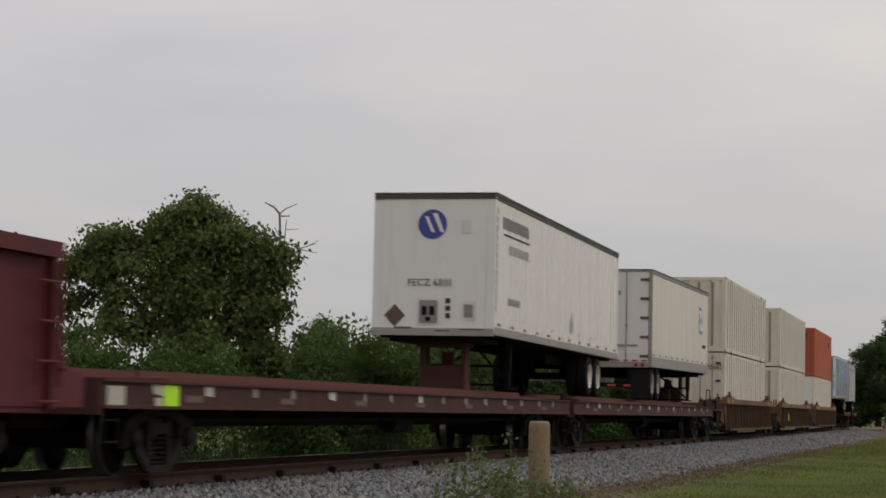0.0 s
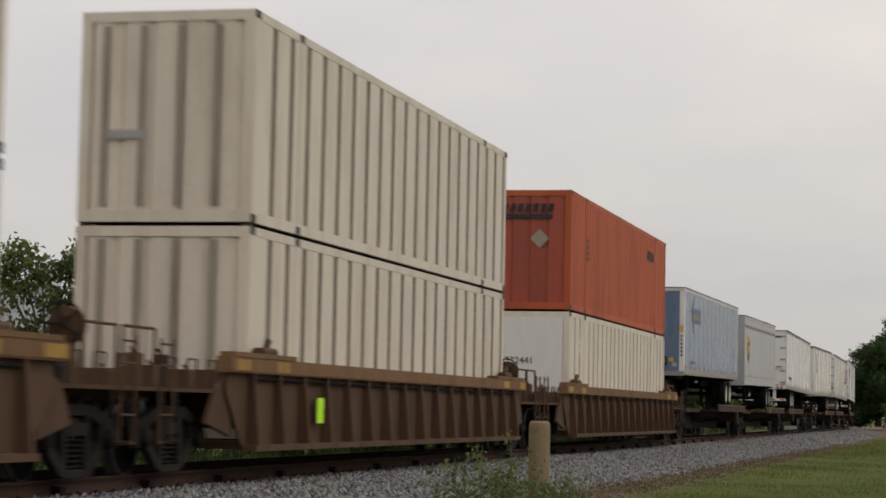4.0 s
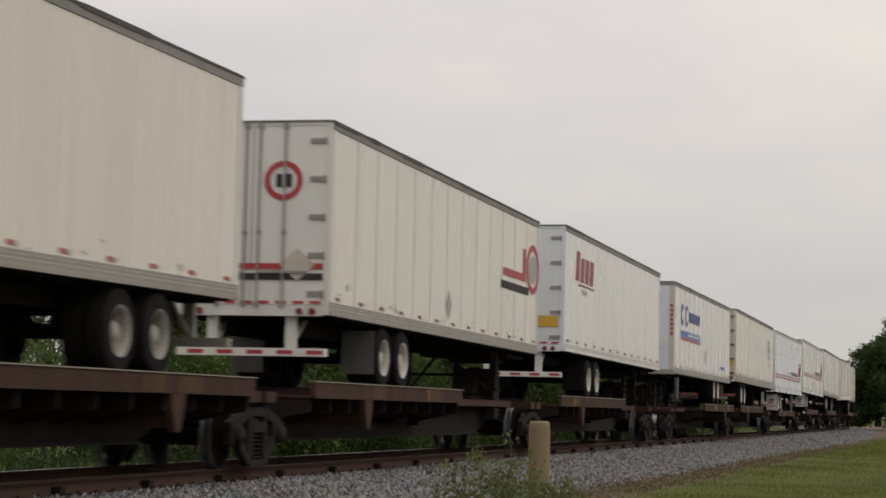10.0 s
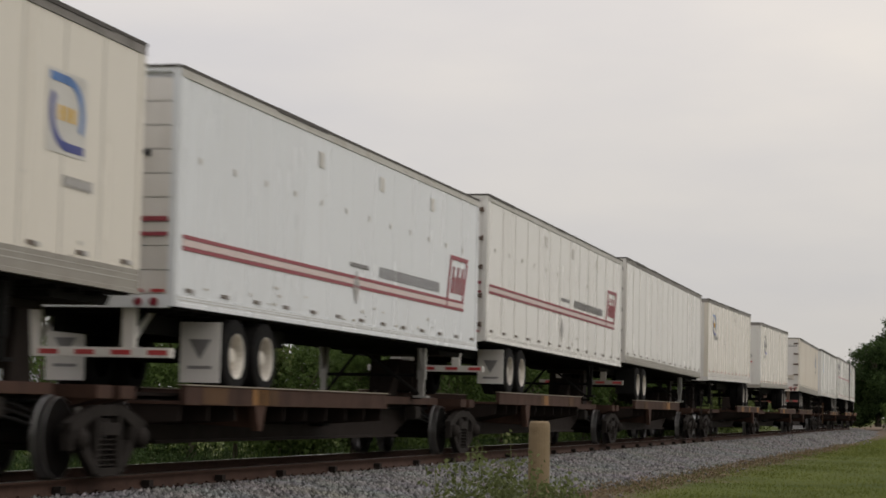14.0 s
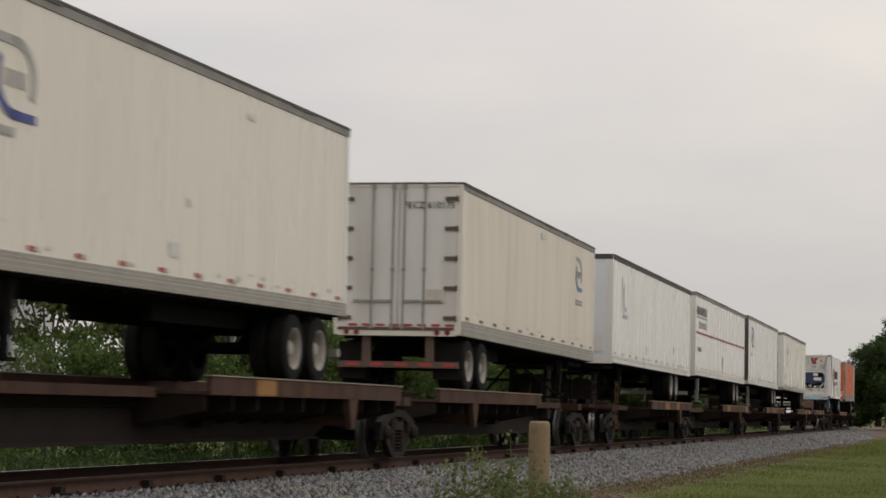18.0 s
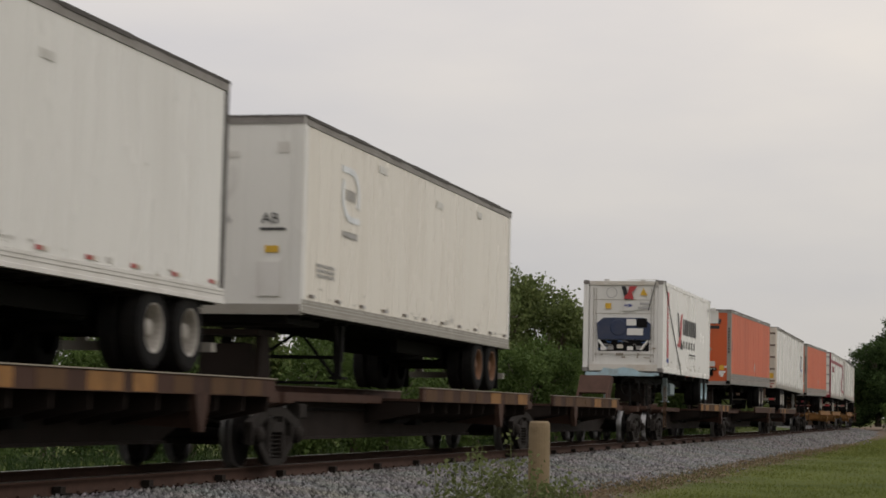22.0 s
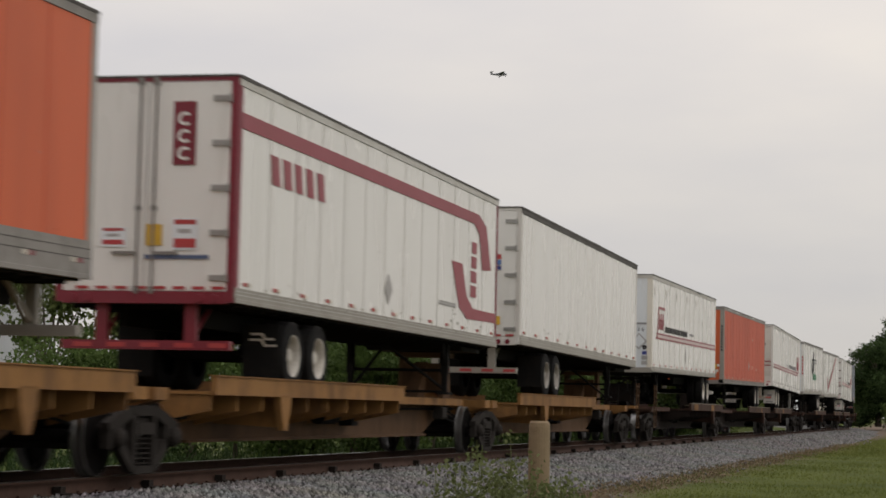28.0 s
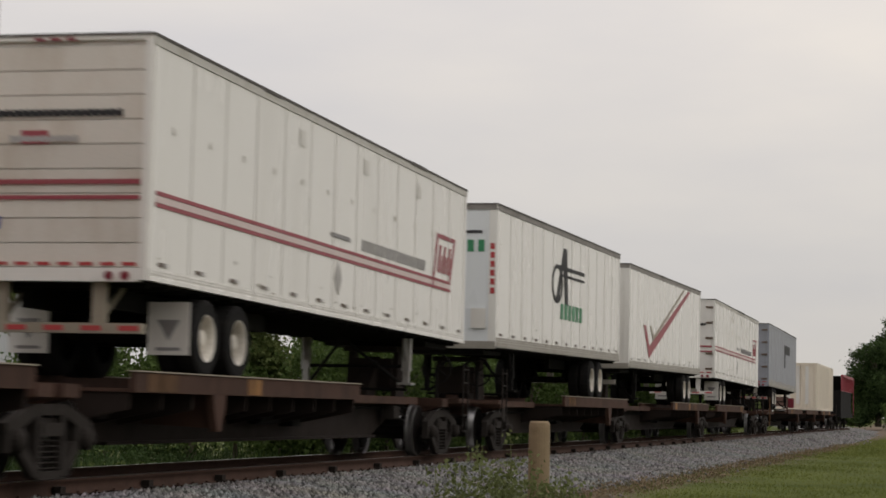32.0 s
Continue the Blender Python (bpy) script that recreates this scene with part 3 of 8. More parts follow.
def make_wheelset_mesh():
    sh = Shape()
    for side in (-1, 1):
        c = side * 0.75
        sh.use(0).lathe([(c - side * 0.07, 0.10), (c - side * 0.05, 0.36), (c + side * 0.045, 0.38), (c + side * 0.066, 0.445)][::1], 28)
        sh.lathe([(c + side * 0.066, 0.445), (c + side * 0.060, 0.36), (c + side * 0.02, 0.30), (c + side * 0.035, 0.16), (c + side * 0.10, 0.13), (c + side * 0.10, 0.0)], 28)
        sh.use(1).lathe([(c - side * 0.075, WHEEL_R + 0.022), (c - side * 0.045, WHEEL_R + 0.020), (c - side * 0.035, WHEEL_R + 0.002), (c + side * 0.064, WHEEL_R - 0.004), (c + side * 0.067, WHEEL_R - 0.016)], 28, caps=False)
        sh.use(0)
        # casting marks on the plate
        for k in range(3):
            a = 2.1 * k
            sh.box(math.cos(a) * 0.25 - 0.03, math.cos(a) * 0.25 + 0.03, c + side * 0.02, c + side * 0.045, math.sin(a) * 0.25 - 0.02, math.sin(a) * 0.25 + 0.02)
    sh.rod((0, -0.9, 0), (0, 0.9, 0), 0.085, 12)
    return sh.mesh("wheelset", ("wheel", "tread"))


def make_truck_mesh():
    sh = Shape()
    for side in (-1, 1):
        y = side * 1.0
        a, b = y - 0.055, y + 0.055
        z = WHEEL_R
        # arched top chord, jaws over the bearings, and the V of the lower chord round the spring nest
        sh.prism([(-1.12, z + 0.17), (-0.78, z + 0.27), (-0.40, z + 0.37), (0.40, z + 0.37), (0.78, z + 0.27), (1.12, z + 0.17),
                  (1.12, z + 0.05), (0.76, z + 0.11), (0.36, z + 0.25), (-0.36, z + 0.25), (-0.76, z + 0.11), (-1.12, z + 0.05)], a, b, "y")
        for e in (-1, 1):
            sh.box(e * 0.73 - 0.05, e * 0.73 + 0.05, a, b, z - 0.15, z + 0.14)
            sh.box(e * 1.07 - 0.05, e * 1.07 + 0.05, a, b, z - 0.13, z + 0.10)
            sh.box(e * 0.90 - 0.13, e * 0.90 + 0.13, a + 0.03, b - 0.03, z + 0.0, z + 0.13)
            sh.prism([(e * 0.78, z + 0.0), (e * 0.66, z - 0.04), (e * 0.30, z - 0.34), (e * 0.40, z - 0.41), (e * 0.78, z - 0.14)], a, b, "y")
            sh.box(e * 0.32 - 0.05, e * 0.32 + 0.05, a, b, z - 0.36, z + 0.28)
            sh.lathe([(side * 0.03, 0.118), (side * 0.11, 0.118), (side * 0.15, 0.085), (side * 0.17, 0.04)], 14, (e * 0.90, y, z))
        sh.prism([(-0.42, z - 0.34), (0.42, z - 0.34), (0.30, z - 0.43), (-0.30, z - 0.43)], a, b, "y")
        for k in (-0.17, 0.0, 0.17):
            for j in range(6):
                sh.lathe([(z - 0.33 + j * 0.058, 0.038), (z - 0.315 + j * 0.058, 0.062), (z - 0.30 + j * 0.058, 0.038)], 8, (k, y, 0), "z")
        sh.box(-0.25, 0.25, a - 0.01, b + 0.04, z + 0.03, z + 0.17)
    sh.box(-0.20, 0.20, -1.0, 1.0, z + 0.05, z + 0.22)
    sh.lathe([(z + 0.22, 0.20), (z + 0.30, 0.20)], 16, (0, 0, 0), "z")
    for e in (-1, 1):
        sh.box(e * 0.36 - 0.04, e * 0.36 + 0.04, -0.85, 0.85, z - 0.16, z - 0.02)
    # worn side bearings on the bolster
    for e in (-1, 1):
        sh.use(1).lathe([(z + 0.22, 0.05), (z + 0.42, 0.05), (z + 0.43, 0.10), (z + 0.47, 0.08)], 12, (0, e * 0.64, 0), "z")
    return sh.mesh("truck", ("truck", "galv"))


WHEELSET_MESH, TRUCK_MESH = make_wheelset_mesh(), make_truck_mesh()


def add_truck(car, x):
    tr = new("truck", TRUCK_MESH)
    tr.parent, tr.location = car, (x, 0, 0)
    for e in (-0.87, 0.87):
        ws = new("wheelset", WHEELSET_MESH)
        ws.parent, ws.location = tr, (e, 0, WHEEL_R)
        WHEELSETS.append((ws, e))


def coupler(car, x0, x1):
    sh = Shape().bevel_box(x0, x1, -0.09, 0.09, 0.72, 0.90, 0.03)
    x = x0 if x1 > x0 else x1
    m = x0 if abs(x0) > abs(x1) else x1
    sh.box(m - 0.15, m + 0.15, -0.17, 0.17, 0.66, 0.98)
    part("coupler", sh, "truck", car)


def lettering(parent, text, face, u, z, h, mat, w=1.235, slant=0.0):
    """Characters on the near side or on the seen end. u: from the seen end, or from the near corner; z: the foot."""
    cu = bpy.data.curves.new("lettering", "FONT")
    cu.body, cu.size, cu.extrude, cu.shear, cu.resolution_u = text, h * 1.38, 0.002, slant, 2
    ob = new("lettering", cu)
    me = bpy.data.meshes.new_from_object(ob.evaluated_get(bpy.context.evaluated_depsgraph_get()))
    bpy.data.objects.remove(ob)
    bpy.data.curves.remove(cu)
    me.materials.clear()
    me.materials.append(M[mat])
    o = new("lettering", me)
    o.parent = parent
    o.matrix_basis = pose(u, -w - 0.010, z, 90, 0, 0) if face == "side" else pose(-0.050, -w + u, z, 90, 0, -90)
    return o


def decal(parent, name, face, u0, u1, z0, z1, mat, w=1.235, lift=0.0):
    """A thin plate on the near side (u along it) or on the seen end (u from the near corner)."""
    sh = Shape()
    if face == "side":
        sh.box(u0, u1, -w - 0.012 - lift, -w - 0.004, z0, z1)
    else:
        sh.box(-0.052 - lift, -0.042, -w + u0, -w + u1, z0, z1)
    return part(name, sh, mat, parent)


def poly(parent, name, face, pts, mat, w=1.235, lift=0.0):
    """A flat shape of any outline, points as (u, z)."""
    sh = Shape()
    if face == "side":
        sh.prism(pts, -w - 0.012 - lift, -w - 0.004, "y")
    else:
        sh.prism([(-w + u, z) for u, z in pts], -0.052 - lift, -0.042, "x")
    return part(name, sh, mat, parent)


def bars(parent, face, u, z, n, cw, h, mat, w=1.235, gap=0.32, slant=0.0, rows=1):
    """A brand name or unreadable writing: plain blocks, small ones joined into one strip."""
    rng = random.Random(int(u * 100) + n)
    last = None
    if n > 1 and cw >= 0.15:
        for r in range(rows):
            zz = z + r * h * 1.5
            for i in range(n):
                a = u + i * cw
                b = a + cw * (1 - max(gap, 0.32)) * (0.85 + 0.15 * rng.random())
                last = poly(parent, "letter_block", face, [(a, zz), (b, zz), (b + slant * h, zz + h), (a + slant * h, zz + h)], mat, w, 0.001)
        return last
    for r in range(rows):
        zz = z + r * h * 1.5
        lo, hi = [], []
        gap = max(gap, 0.28) if n > 1 else gap
        for i in range(n):
            a = u + i * cw
            b = a + cw * (1 - gap) * (0.85 + 0.15 * rng.random())
            m0, m1 = (0.22, 0.78) if n > 1 else (0.0, 1.0)
            lo += [(a, m0), (a, 0.0), (b, 0.0), (b, m0)]
            hi += [(a, m1), (a, 1.0), (b, 1.0), (b, m1)]
        if n > 1:
            ring = lo + hi[::-1]
        else:
            ring = [lo[1], lo[2], hi[2], hi[1]]
        last = poly(parent, "lettering", face, [(p + slant * q * h, zz + q * h) for p, q in ring], mat, w, 0.001)
    return last


def ring_logo(parent, face, u, z, ru, rz, mat, w=1.235, t=0.25, k=24, a0=0.0, a1=6.2832):
    """A round band."""
    sh = Shape()
    full = a1 - a0 > 6.2
    kk = k if full else k + 1
    v = []
    for lift in (-w - 0.012, -w - 0.004) if face == "side" else (-0.052, -0.042):
        for q in (1.0, 1 - t):
            for i in range(kk):
                a = a0 + (a1 - a0) * i / k
                p, s = u + math.cos(a) * ru * q, z + math.sin(a) * rz * q
                v.append((p, lift, s) if face == "side" else (lift, -w + p, s))
    f = []
    for i in range(k):
        j = (i + 1) % kk
        for a, b in ((0, 1), (1, 3), (3, 2), (2, 0)):
            f.append((a * kk + i, a * kk + j, b * kk + j, b * kk + i))
    if not full:
        f += [(0, kk, 3 * kk, 2 * kk), (kk - 1, 2 * kk - 1, 4 * kk - 1, 3 * kk - 1)]
    sh.add(v, f)
    return part("emblem", sh, mat, parent)


def q_logo(tr, face, u, z, ru, rz, w, mat="midblue", mat2="navy", core="gold", sheet=None):
    """Curled round emblem: a band open at two corners, with tails and a small block inside."""
    if sheet:
        decal(tr, "emblem_sheet", face, u - ru * 1.12, u + ru * 1.12, z - rz * 1.1, z + rz * 1.1, sheet, w, -0.0045)
    ring_logo(tr, face, u, z, ru, rz, mat, w, 0.24, 18, -0.5, 1.75)
    ring_logo(tr, face, u, z, ru, rz, mat2, w, 0.24, 18, 2.6, 4.9)
    decal(tr, "emblem", face, u - ru, u + ru * 0.15, z + rz * 0.77, z + rz, mat, w)
    decal(tr, "emblem", face, u - ru * 0.15, u + ru, z - rz, z - rz * 0.77, mat2, w)
    if core:
        bars(tr, face, u - ru * 0.5, z - rz * 0.22, 3, ru * 0.36, rz * 0.4, core, w)


TYRE = Shape().lathe([(-0.27, 0.30), (-0.27, 0.44), (-0.24, 0.49), (-0.05, 0.50), (-0.03, 0.44), (0.03, 0.44), (0.05, 0.50), (0.24, 0.49), (0.27, 0.44), (0.27, 0.30), (-0.06, 0.29)], 26, caps=False).mesh("tyre", "tyre", False)


def make_rim(barrel, disc):
    """A deep dished truck rim: bright barrel, grimy disc with hand holes, and a hub."""
    sh = Shape().use(0).lathe([(-0.272, 0.300), (-0.266, 0.280), (-0.215, 0.262), (-0.085, 0.250)], 24, caps=False)
    sh.use(1).lathe([(-0.085, 0.250), (-0.065, 0.165), (-0.085, 0.125)], 24, caps=False)
    sh.lathe([(-0.085, 0.125), (-0.20, 0.108), (-0.222, 0.08), (-0.222, 0.0)], 16)
    sh.use(2)
    for k in range(5):
        a = 1.2566 * k + 0.3
        sh.lathe([(-0.090, 0.026), (-0.060, 0.028)], 8, (math.cos(a) * 0.205, 0, math.sin(a) * 0.205))
    return sh.mesh("rim", (barrel, disc, "under"))


RIM, RIM_GREY = make_rim("rim", "rim"), make_rim("grimrim", "grimrim")
RIM_STEEL, RIM_TEAL = make_rim("rustrim", "rustrim"), make_rim("paleblue", "teal")


def add_wheel(parent, x, y, z, rim=RIM):
    ty = new("wheel", TYRE)
    ty.parent, ty.location = parent, (x, y, z)
    if y < 0:
        rm = new("rim", rim)
        rm.parent = ty


def trailer(s0, length, nose, side="white", end="white", zb=2.12, height=2.88, w=1.235, seams=13, top="toprail", low="alu", low_h=0.20,
            door="white", post=None, label="", deck=1.17, rim=RIM, reflect=True, guard="alu", flap=None, slope=0.0, axle=2.0, edge="alu",
            two_tone=None, legs=3.0, gap=0.010, top_h=0.13, tilt=0.12, rods=1, rollup=False):
    """A highway semi-trailer. nose: True when its front wall is the seen end (x = 0)."""
    L = length
    tr = new("semi_trailer")
    tagged(tr, label, "semi-trailer", "trailers on the train")
    z0, z1 = zb, zb + height

    def R(d):
        return L - d if nose else d

    def N(d):
        return d if nose else L - d
    part("body", Shape().box(0.04, L - 0.04, -w + 0.03, w - 0.005, z0 + 0.05, z1 - 0.05), two_tone or side, tr)
    part("roof", Shape().prism([(-w + 0.03, z1 - 0.04), (w - 0.03, z1 - 0.04), (w - 0.2, z1 + 0.015), (-w + 0.2, z1 + 0.015)], 0.03, L - 0.03, "x"), "alu", tr)
    pw = (L - 0.30) / seams
    panel = Shape().box(gap / 2, pw - gap / 2, -w, -w + 0.026, z0 + low_h, z1 - top_h).mesh("side_panel", side)
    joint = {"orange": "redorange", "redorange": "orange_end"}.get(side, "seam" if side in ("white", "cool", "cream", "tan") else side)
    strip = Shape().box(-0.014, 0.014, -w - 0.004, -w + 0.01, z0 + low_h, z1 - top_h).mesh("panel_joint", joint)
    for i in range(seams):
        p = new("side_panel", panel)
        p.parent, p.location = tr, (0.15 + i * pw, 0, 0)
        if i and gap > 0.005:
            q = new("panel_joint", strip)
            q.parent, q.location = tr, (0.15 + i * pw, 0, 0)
    part("roof_rail", Shape().box(0.0, L, -w - 0.014, -w + 0.05, z1 - top_h + 0.003, z1), top, tr)
    part("roof_rail", Shape().box(0.0, L, w - 0.05, w + 0.014, z1 - top_h, z1), top, tr)
    part("header_edge", Shape().box(-0.06, -0.02, -w, w, z1 - 0.018, z1 + 0.012), "darkrail", tr)
    part("roof_edge", Shape().box(-0.01, L + 0.01, -w - 0.022, -w + 0.02, z1 - 0.022, z1 + 0.014), "darkrail", tr)
    part("bottom_rail", Shape().prism([(-w + 0.05, z0), (-w - 0.022, z0), (-w - 0.022, z0 + 0.05), (-w - 0.012, z0 + 0.055), (-w - 0.012, z0 + low_h - 0.003), (-w + 0.05, z0 + low_h - 0.003)], 0.0, L, "x"), low, tr)
    part("bottom_rail", Shape().box(0.0, L, w - 0.05, w + 0.012, z0, z0 + low_h), low, tr)
    # bent and patched roof edge, grooves along the bottom rail, scuffs and dirt
    wear = random.Random(int(s0 * 10))
    sh = Shape()
    x = 0.0
    while x < L - 1.5:
        a, h = wear.uniform(0.4, 2.6), wear.uniform(-0.004, 0.010)
        if wear.random() < (0.15 if side in ("orange", "cool", "blue", "silver") else 0.35):
            sh.box(x, min(x + a, L), -w - 0.026, -w + 0.06, z1 - 0.030 - wear.uniform(0, 0.02), z1 + 0.014 + h)
        x += a + wear.uniform(0.2, 1.6)
    tagged(part("roof_edge_patch", sh, "darkrail", tr), kind="stuff")
    part("rail_groove", Shape().box(0.02, L - 0.02, -w - 0.015, -w - 0.005, z0 + low_h * 0.52, z0 + low_h * 0.52 + 0.010).box(0.02, L - 0.02, -w - 0.015, -w - 0.005, z0 + low_h * 0.76, z0 + low_h * 0.76 + 0.008), {"doorgrey": "alu", "toprail": "darkrail"}.get(low, "seam"), tr)
    for mat, n, lo, hi, big in (("seam", 16, low_h + 0.02, 0.55, 0.30), ("khaki", 9, low_h - 0.03, 0.36, 0.16), ("patchpaint", 7, 0.7, 2.4, 0.12)):
        if side in ("orange", "redorange", "blue", "silver", "slate"):
            mat = {"seam": side, "khaki": "toprail", "patchpaint": low}[mat]
        sh = Shape()
        for i in range(n):
            x, z, a = wear.uniform(0.3, L - 0.8), z0 + wear.uniform(lo, lo + (hi - lo) * wear.random()), wear.uniform(0.04, big)
            h = a * wear.uniform(0.15, 0.5)
            ring = [(x + a * (0.5 + 0.5 * math.cos(q) * wear.uniform(0.5, 1.0)), z + h * (0.5 + 0.5 * math.sin(q) * wear.uniform(0.4, 1.0))) for q in (0, 0.9, 1.8, 2.7, 3.6, 4.5, 5.4)]
            sh.prism(ring, -w - 0.0075, -w - 0.002, "y")
        tagged(part("scuff", sh, mat, tr), kind="stuff")
    # rivets along the bottom rail
    sh = Shape()
    for i in range(int(L / 0.61)):
        sh.box(0.3 + i * 0.61, 0.33 + i * 0.61, -w - 0.018, -w - 0.006, z0 + low_h - 0.06, z0 + low_h - 0.03)
    tagged(part("rivet_strip", sh, low, tr), kind="stuff")
    for x in (0.0, L):
        part("corner_post", Shape().box(min(x, abs(x - 0.145)) if x == 0 else L - 0.145, 0.145 if x == 0 else L, -w - 0.008, -w + 0.06, z0 + 0.02, z1 - 0.01), post or edge, tr)
    # front wall
    if nose:
        fw = Shape().prism([(-0.02, -w + 0.10), (-0.04, -w + 0.2), (-0.04, w - 0.2), (-0.02, w - 0.10), (0.04, w), (0.04, -w)], z0 + 0.02, z1 - 0.06, "z")
        part("front_wall", fw, end, tr)
        part("front_sill", Shape().box(-0.055, 0.05, -w, w, z0 - 0.03, z0 + 0.12), low, tr)
        part("front_top_rail", Shape().box(-0.055, 0.05, -w, w, z1 - 0.12, z1), top, tr)
        part("corner_post", Shape().box(-0.03, 0.04, w - 0.15, w + 0.006, z0 + 0.02, z1 - 0.01), post or edge, tr)
        part("corner_post", Shape().box(-0.046, 0.04, -w - 0.006, -w + 0.15, z0 + 0.02, z1 - 0.01), post or edge, tr)
    else:
        # rear frame and two doors
        fr = Shape().box(-0.045, 0.05, -w, -w + 0.09, z0, z1).box(-0.045, 0.05, w - 0.09, w, z0, z1).box(-0.045, 0.05, -w + 0.09, w - 0.09, z1 - 0.07, z1).box(-0.05, 0.06, -w + 0.09, w - 0.09, z0 - 0.02, z0 + 0.14)
        part("rear_frame", fr, post or edge, tr)
        if rollup:
            hh = (height - 0.28) / 9
            for k in range(9):
                part("door_slat", Shape().box(-0.033, 0.03, -w + 0.095, w - 0.095, z0 + 0.147 + k * hh, z0 + 0.147 + (k + 1) * hh - 0.012), door, tr)
            for k in range(3):
                part("marker_lamp", Shape().bevel_box(-0.07, -0.045, w - 1.5 + k * 0.2, w - 1.38 + k * 0.2, z1 - 0.08, z1 - 0.04, 0.008), "stop", tr)
        for e in () if rollup else (-1, 1):
            a, b = (-w + 0.095, -0.008) if e < 0 else (0.008, w - 0.095)
            d = part("door", Shape().box(-0.035, 0.03, a, b, z0 + 0.145, z1 - 0.075), door, tr)
            near = b - 0.10 if e < 0 else a + 0.10
            for y in [near + e * 0.40 * k for k in range(rods)]:
                part("lock_rod", Shape().rod((-0.065, y, z0 + 0.10), (-0.065, y, z1 - 0.03), 0.017, 8).box(-0.075, -0.035, y - 0.04, y + 0.04, z1 - 0.12, z1 - 0.02).box(-0.075, -0.035, y - 0.04, y + 0.04, z0 + 0.12, z0 + 0.2).box(-0.07, -0.035, y - 0.035, y + 0.035, z0 + 1.2, z0 + 1.26).box(-0.08, -0.05, min(y, y + e * 0.35), max(y, y + e * 0.35), z0 + 0.62, z0 + 0.66), "galv" if post != "stop" else "toprail", d)
            hy = a if e < 0 else b
            for k in range(5):
                zz = z0 + 0.28 + k * (height - 0.62) / 4
                part("hinge", Shape().box(-0.06, -0.035, min(hy, hy - e * 0.24), max(hy, hy - e * 0.24), zz, zz + 0.075).rod((-0.062, hy, zz - 0.015), (-0.062, hy, zz + 0.09), 0.022, 8), "galv" if door in ("white", "cool") else "brown", d)
        lamp = Shape().lathe([(-0.075, 0.05), (-0.055, 0.055), (-0.04, 0.055)], 12, (0, 0, 0), "x").mesh("tail_light", "stop")
        for y in (-w + 0.25, -w + 0.45, w - 0.45, w - 0.25):
            q = new("tail_light", lamp)
            q.parent, q.location = tr, (0, y, z0 + 0.05)
        sh = Shape()
        for i in range(8):
            sh.box(-0.056, -0.046, -w + 0.12 + i * (2 * w - 0.5) / 7.3, -w + 0.12 + i * (2 * w - 0.5) / 7.3 + 0.17, z0 + 0.165, z0 + 0.205)
        tagged(part("reflector_strip", sh, "red", tr), kind="stuff")
    # rear guard
    xr = R(0.12)
    sh = Shape().box(xr - 0.06, xr + 0.06, -w + 0.06, w - 0.06, z0 - 0.62, z0 - 0.50)
    for y in (-0.62, 0.62):
        sh.box(xr - 0.05, xr + 0.05, y - 0.08, y + 0.08, z0 - 0.50, z0 + 0.0)
        x2 = R(0.85)
        sh.rod((xr, y, z0 - 0.48), (x2, y, z0 - 0.02), 0.035, 6)
    part("rear_guard", sh, guard, tr)
    sh = Shape()
    for i in range(5):
        a = -w + 0.1 + i * (2 * w - 0.3) / 4.6
        sh.box(min(xr, xr + (-0.066 if not nose else 0.066)), max(xr, xr + (-0.066 if not nose else 0.066)), a, a + 0.25, z0 - 0.59, z0 - 0.53)
    tagged(part("reflector_strip", sh, "red", tr), kind="stuff")
    # floor frame
    sh = Shape().box(0.1, L - 0.1, -w + 0.07, w - 0.07, z0 - 0.02, z0 + 0.08)
    for i in range(int(L / 0.6)):
        sh.box(0.3 + i * 0.6, 0.36 + i * 0.6, -w + 0.10, w - 0.10, z0 - 0.07, z0 + 0.0)
    a, b = sorted((R(0.5), R(6.4)))
    for y in (-0.5, 0.5):
        sh.box(a, b, y - 0.06, y + 0.06, z0 - 0.30, z0 - 0.05)
    part("floor_frame", sh, "under", tr)
    # running gear
    zc = deck + 0.50 - tilt * 0.82
    for d in (axle, axle + 1.22):
        sh = Shape().rod((R(d), -0.9, zc), (R(d), 0.9, zc), 0.075, 8)
        for y in (-0.52, 0.52):
            sh.prism([(R(d) - 0.5, zc + 0.02), (R(d), zc - 0.06), (R(d) + 0.5, zc + 0.02), (R(d), zc + 0.24)], y - 0.04, y + 0.04, "y")
            sh.prism([(R(d) - 0.22, z0 - 0.1), (R(d) + 0.22, z0 - 0.1), (R(d) + 0.08, zc), (R(d) - 0.08, zc)], y - 0.05, y + 0.05, "y")
        part("axle", sh, "under", tr)
    part("air_tank", Shape().rod((R(axle + 0.6), -0.35, zc + 0.3), (R(axle + 0.6), 0.35, zc + 0.3), 0.12, 10), "under", tr)
    for d in (axle, axle + 1.22):
        add_wheel(tr, R(d), -0.94, zc, rim)
        add_wheel(tr, R(d), 0.94, zc, rim)
    if flap:
        x = R(axle - 0.62)
        for y0, y1 in ((-1.20, -0.66), (0.66, 1.20)):
            fl = part("mud_flap", Shape().box(x - 0.01, x + 0.01, y0, y1, deck + 0.12, zc + 0.42), flap, tr)
            m = (y0 + y1) / 2
            if flap == "doorgrey":
                part("triangle_mark", Shape().prism([(m - 0.15, zc + 0.20), (m + 0.15, zc + 0.20), (m, zc - 0.06)], x - 0.016, x - 0.011, "x"), "midgrey", fl)
                part("lettering", Shape().box(x - 0.016, x - 0.011, m - 0.16, m + 0.16, zc - 0.18, zc - 0.14), "midgrey", fl)
    # landing gear
    x = N(legs)
    zl = deck + 0.06
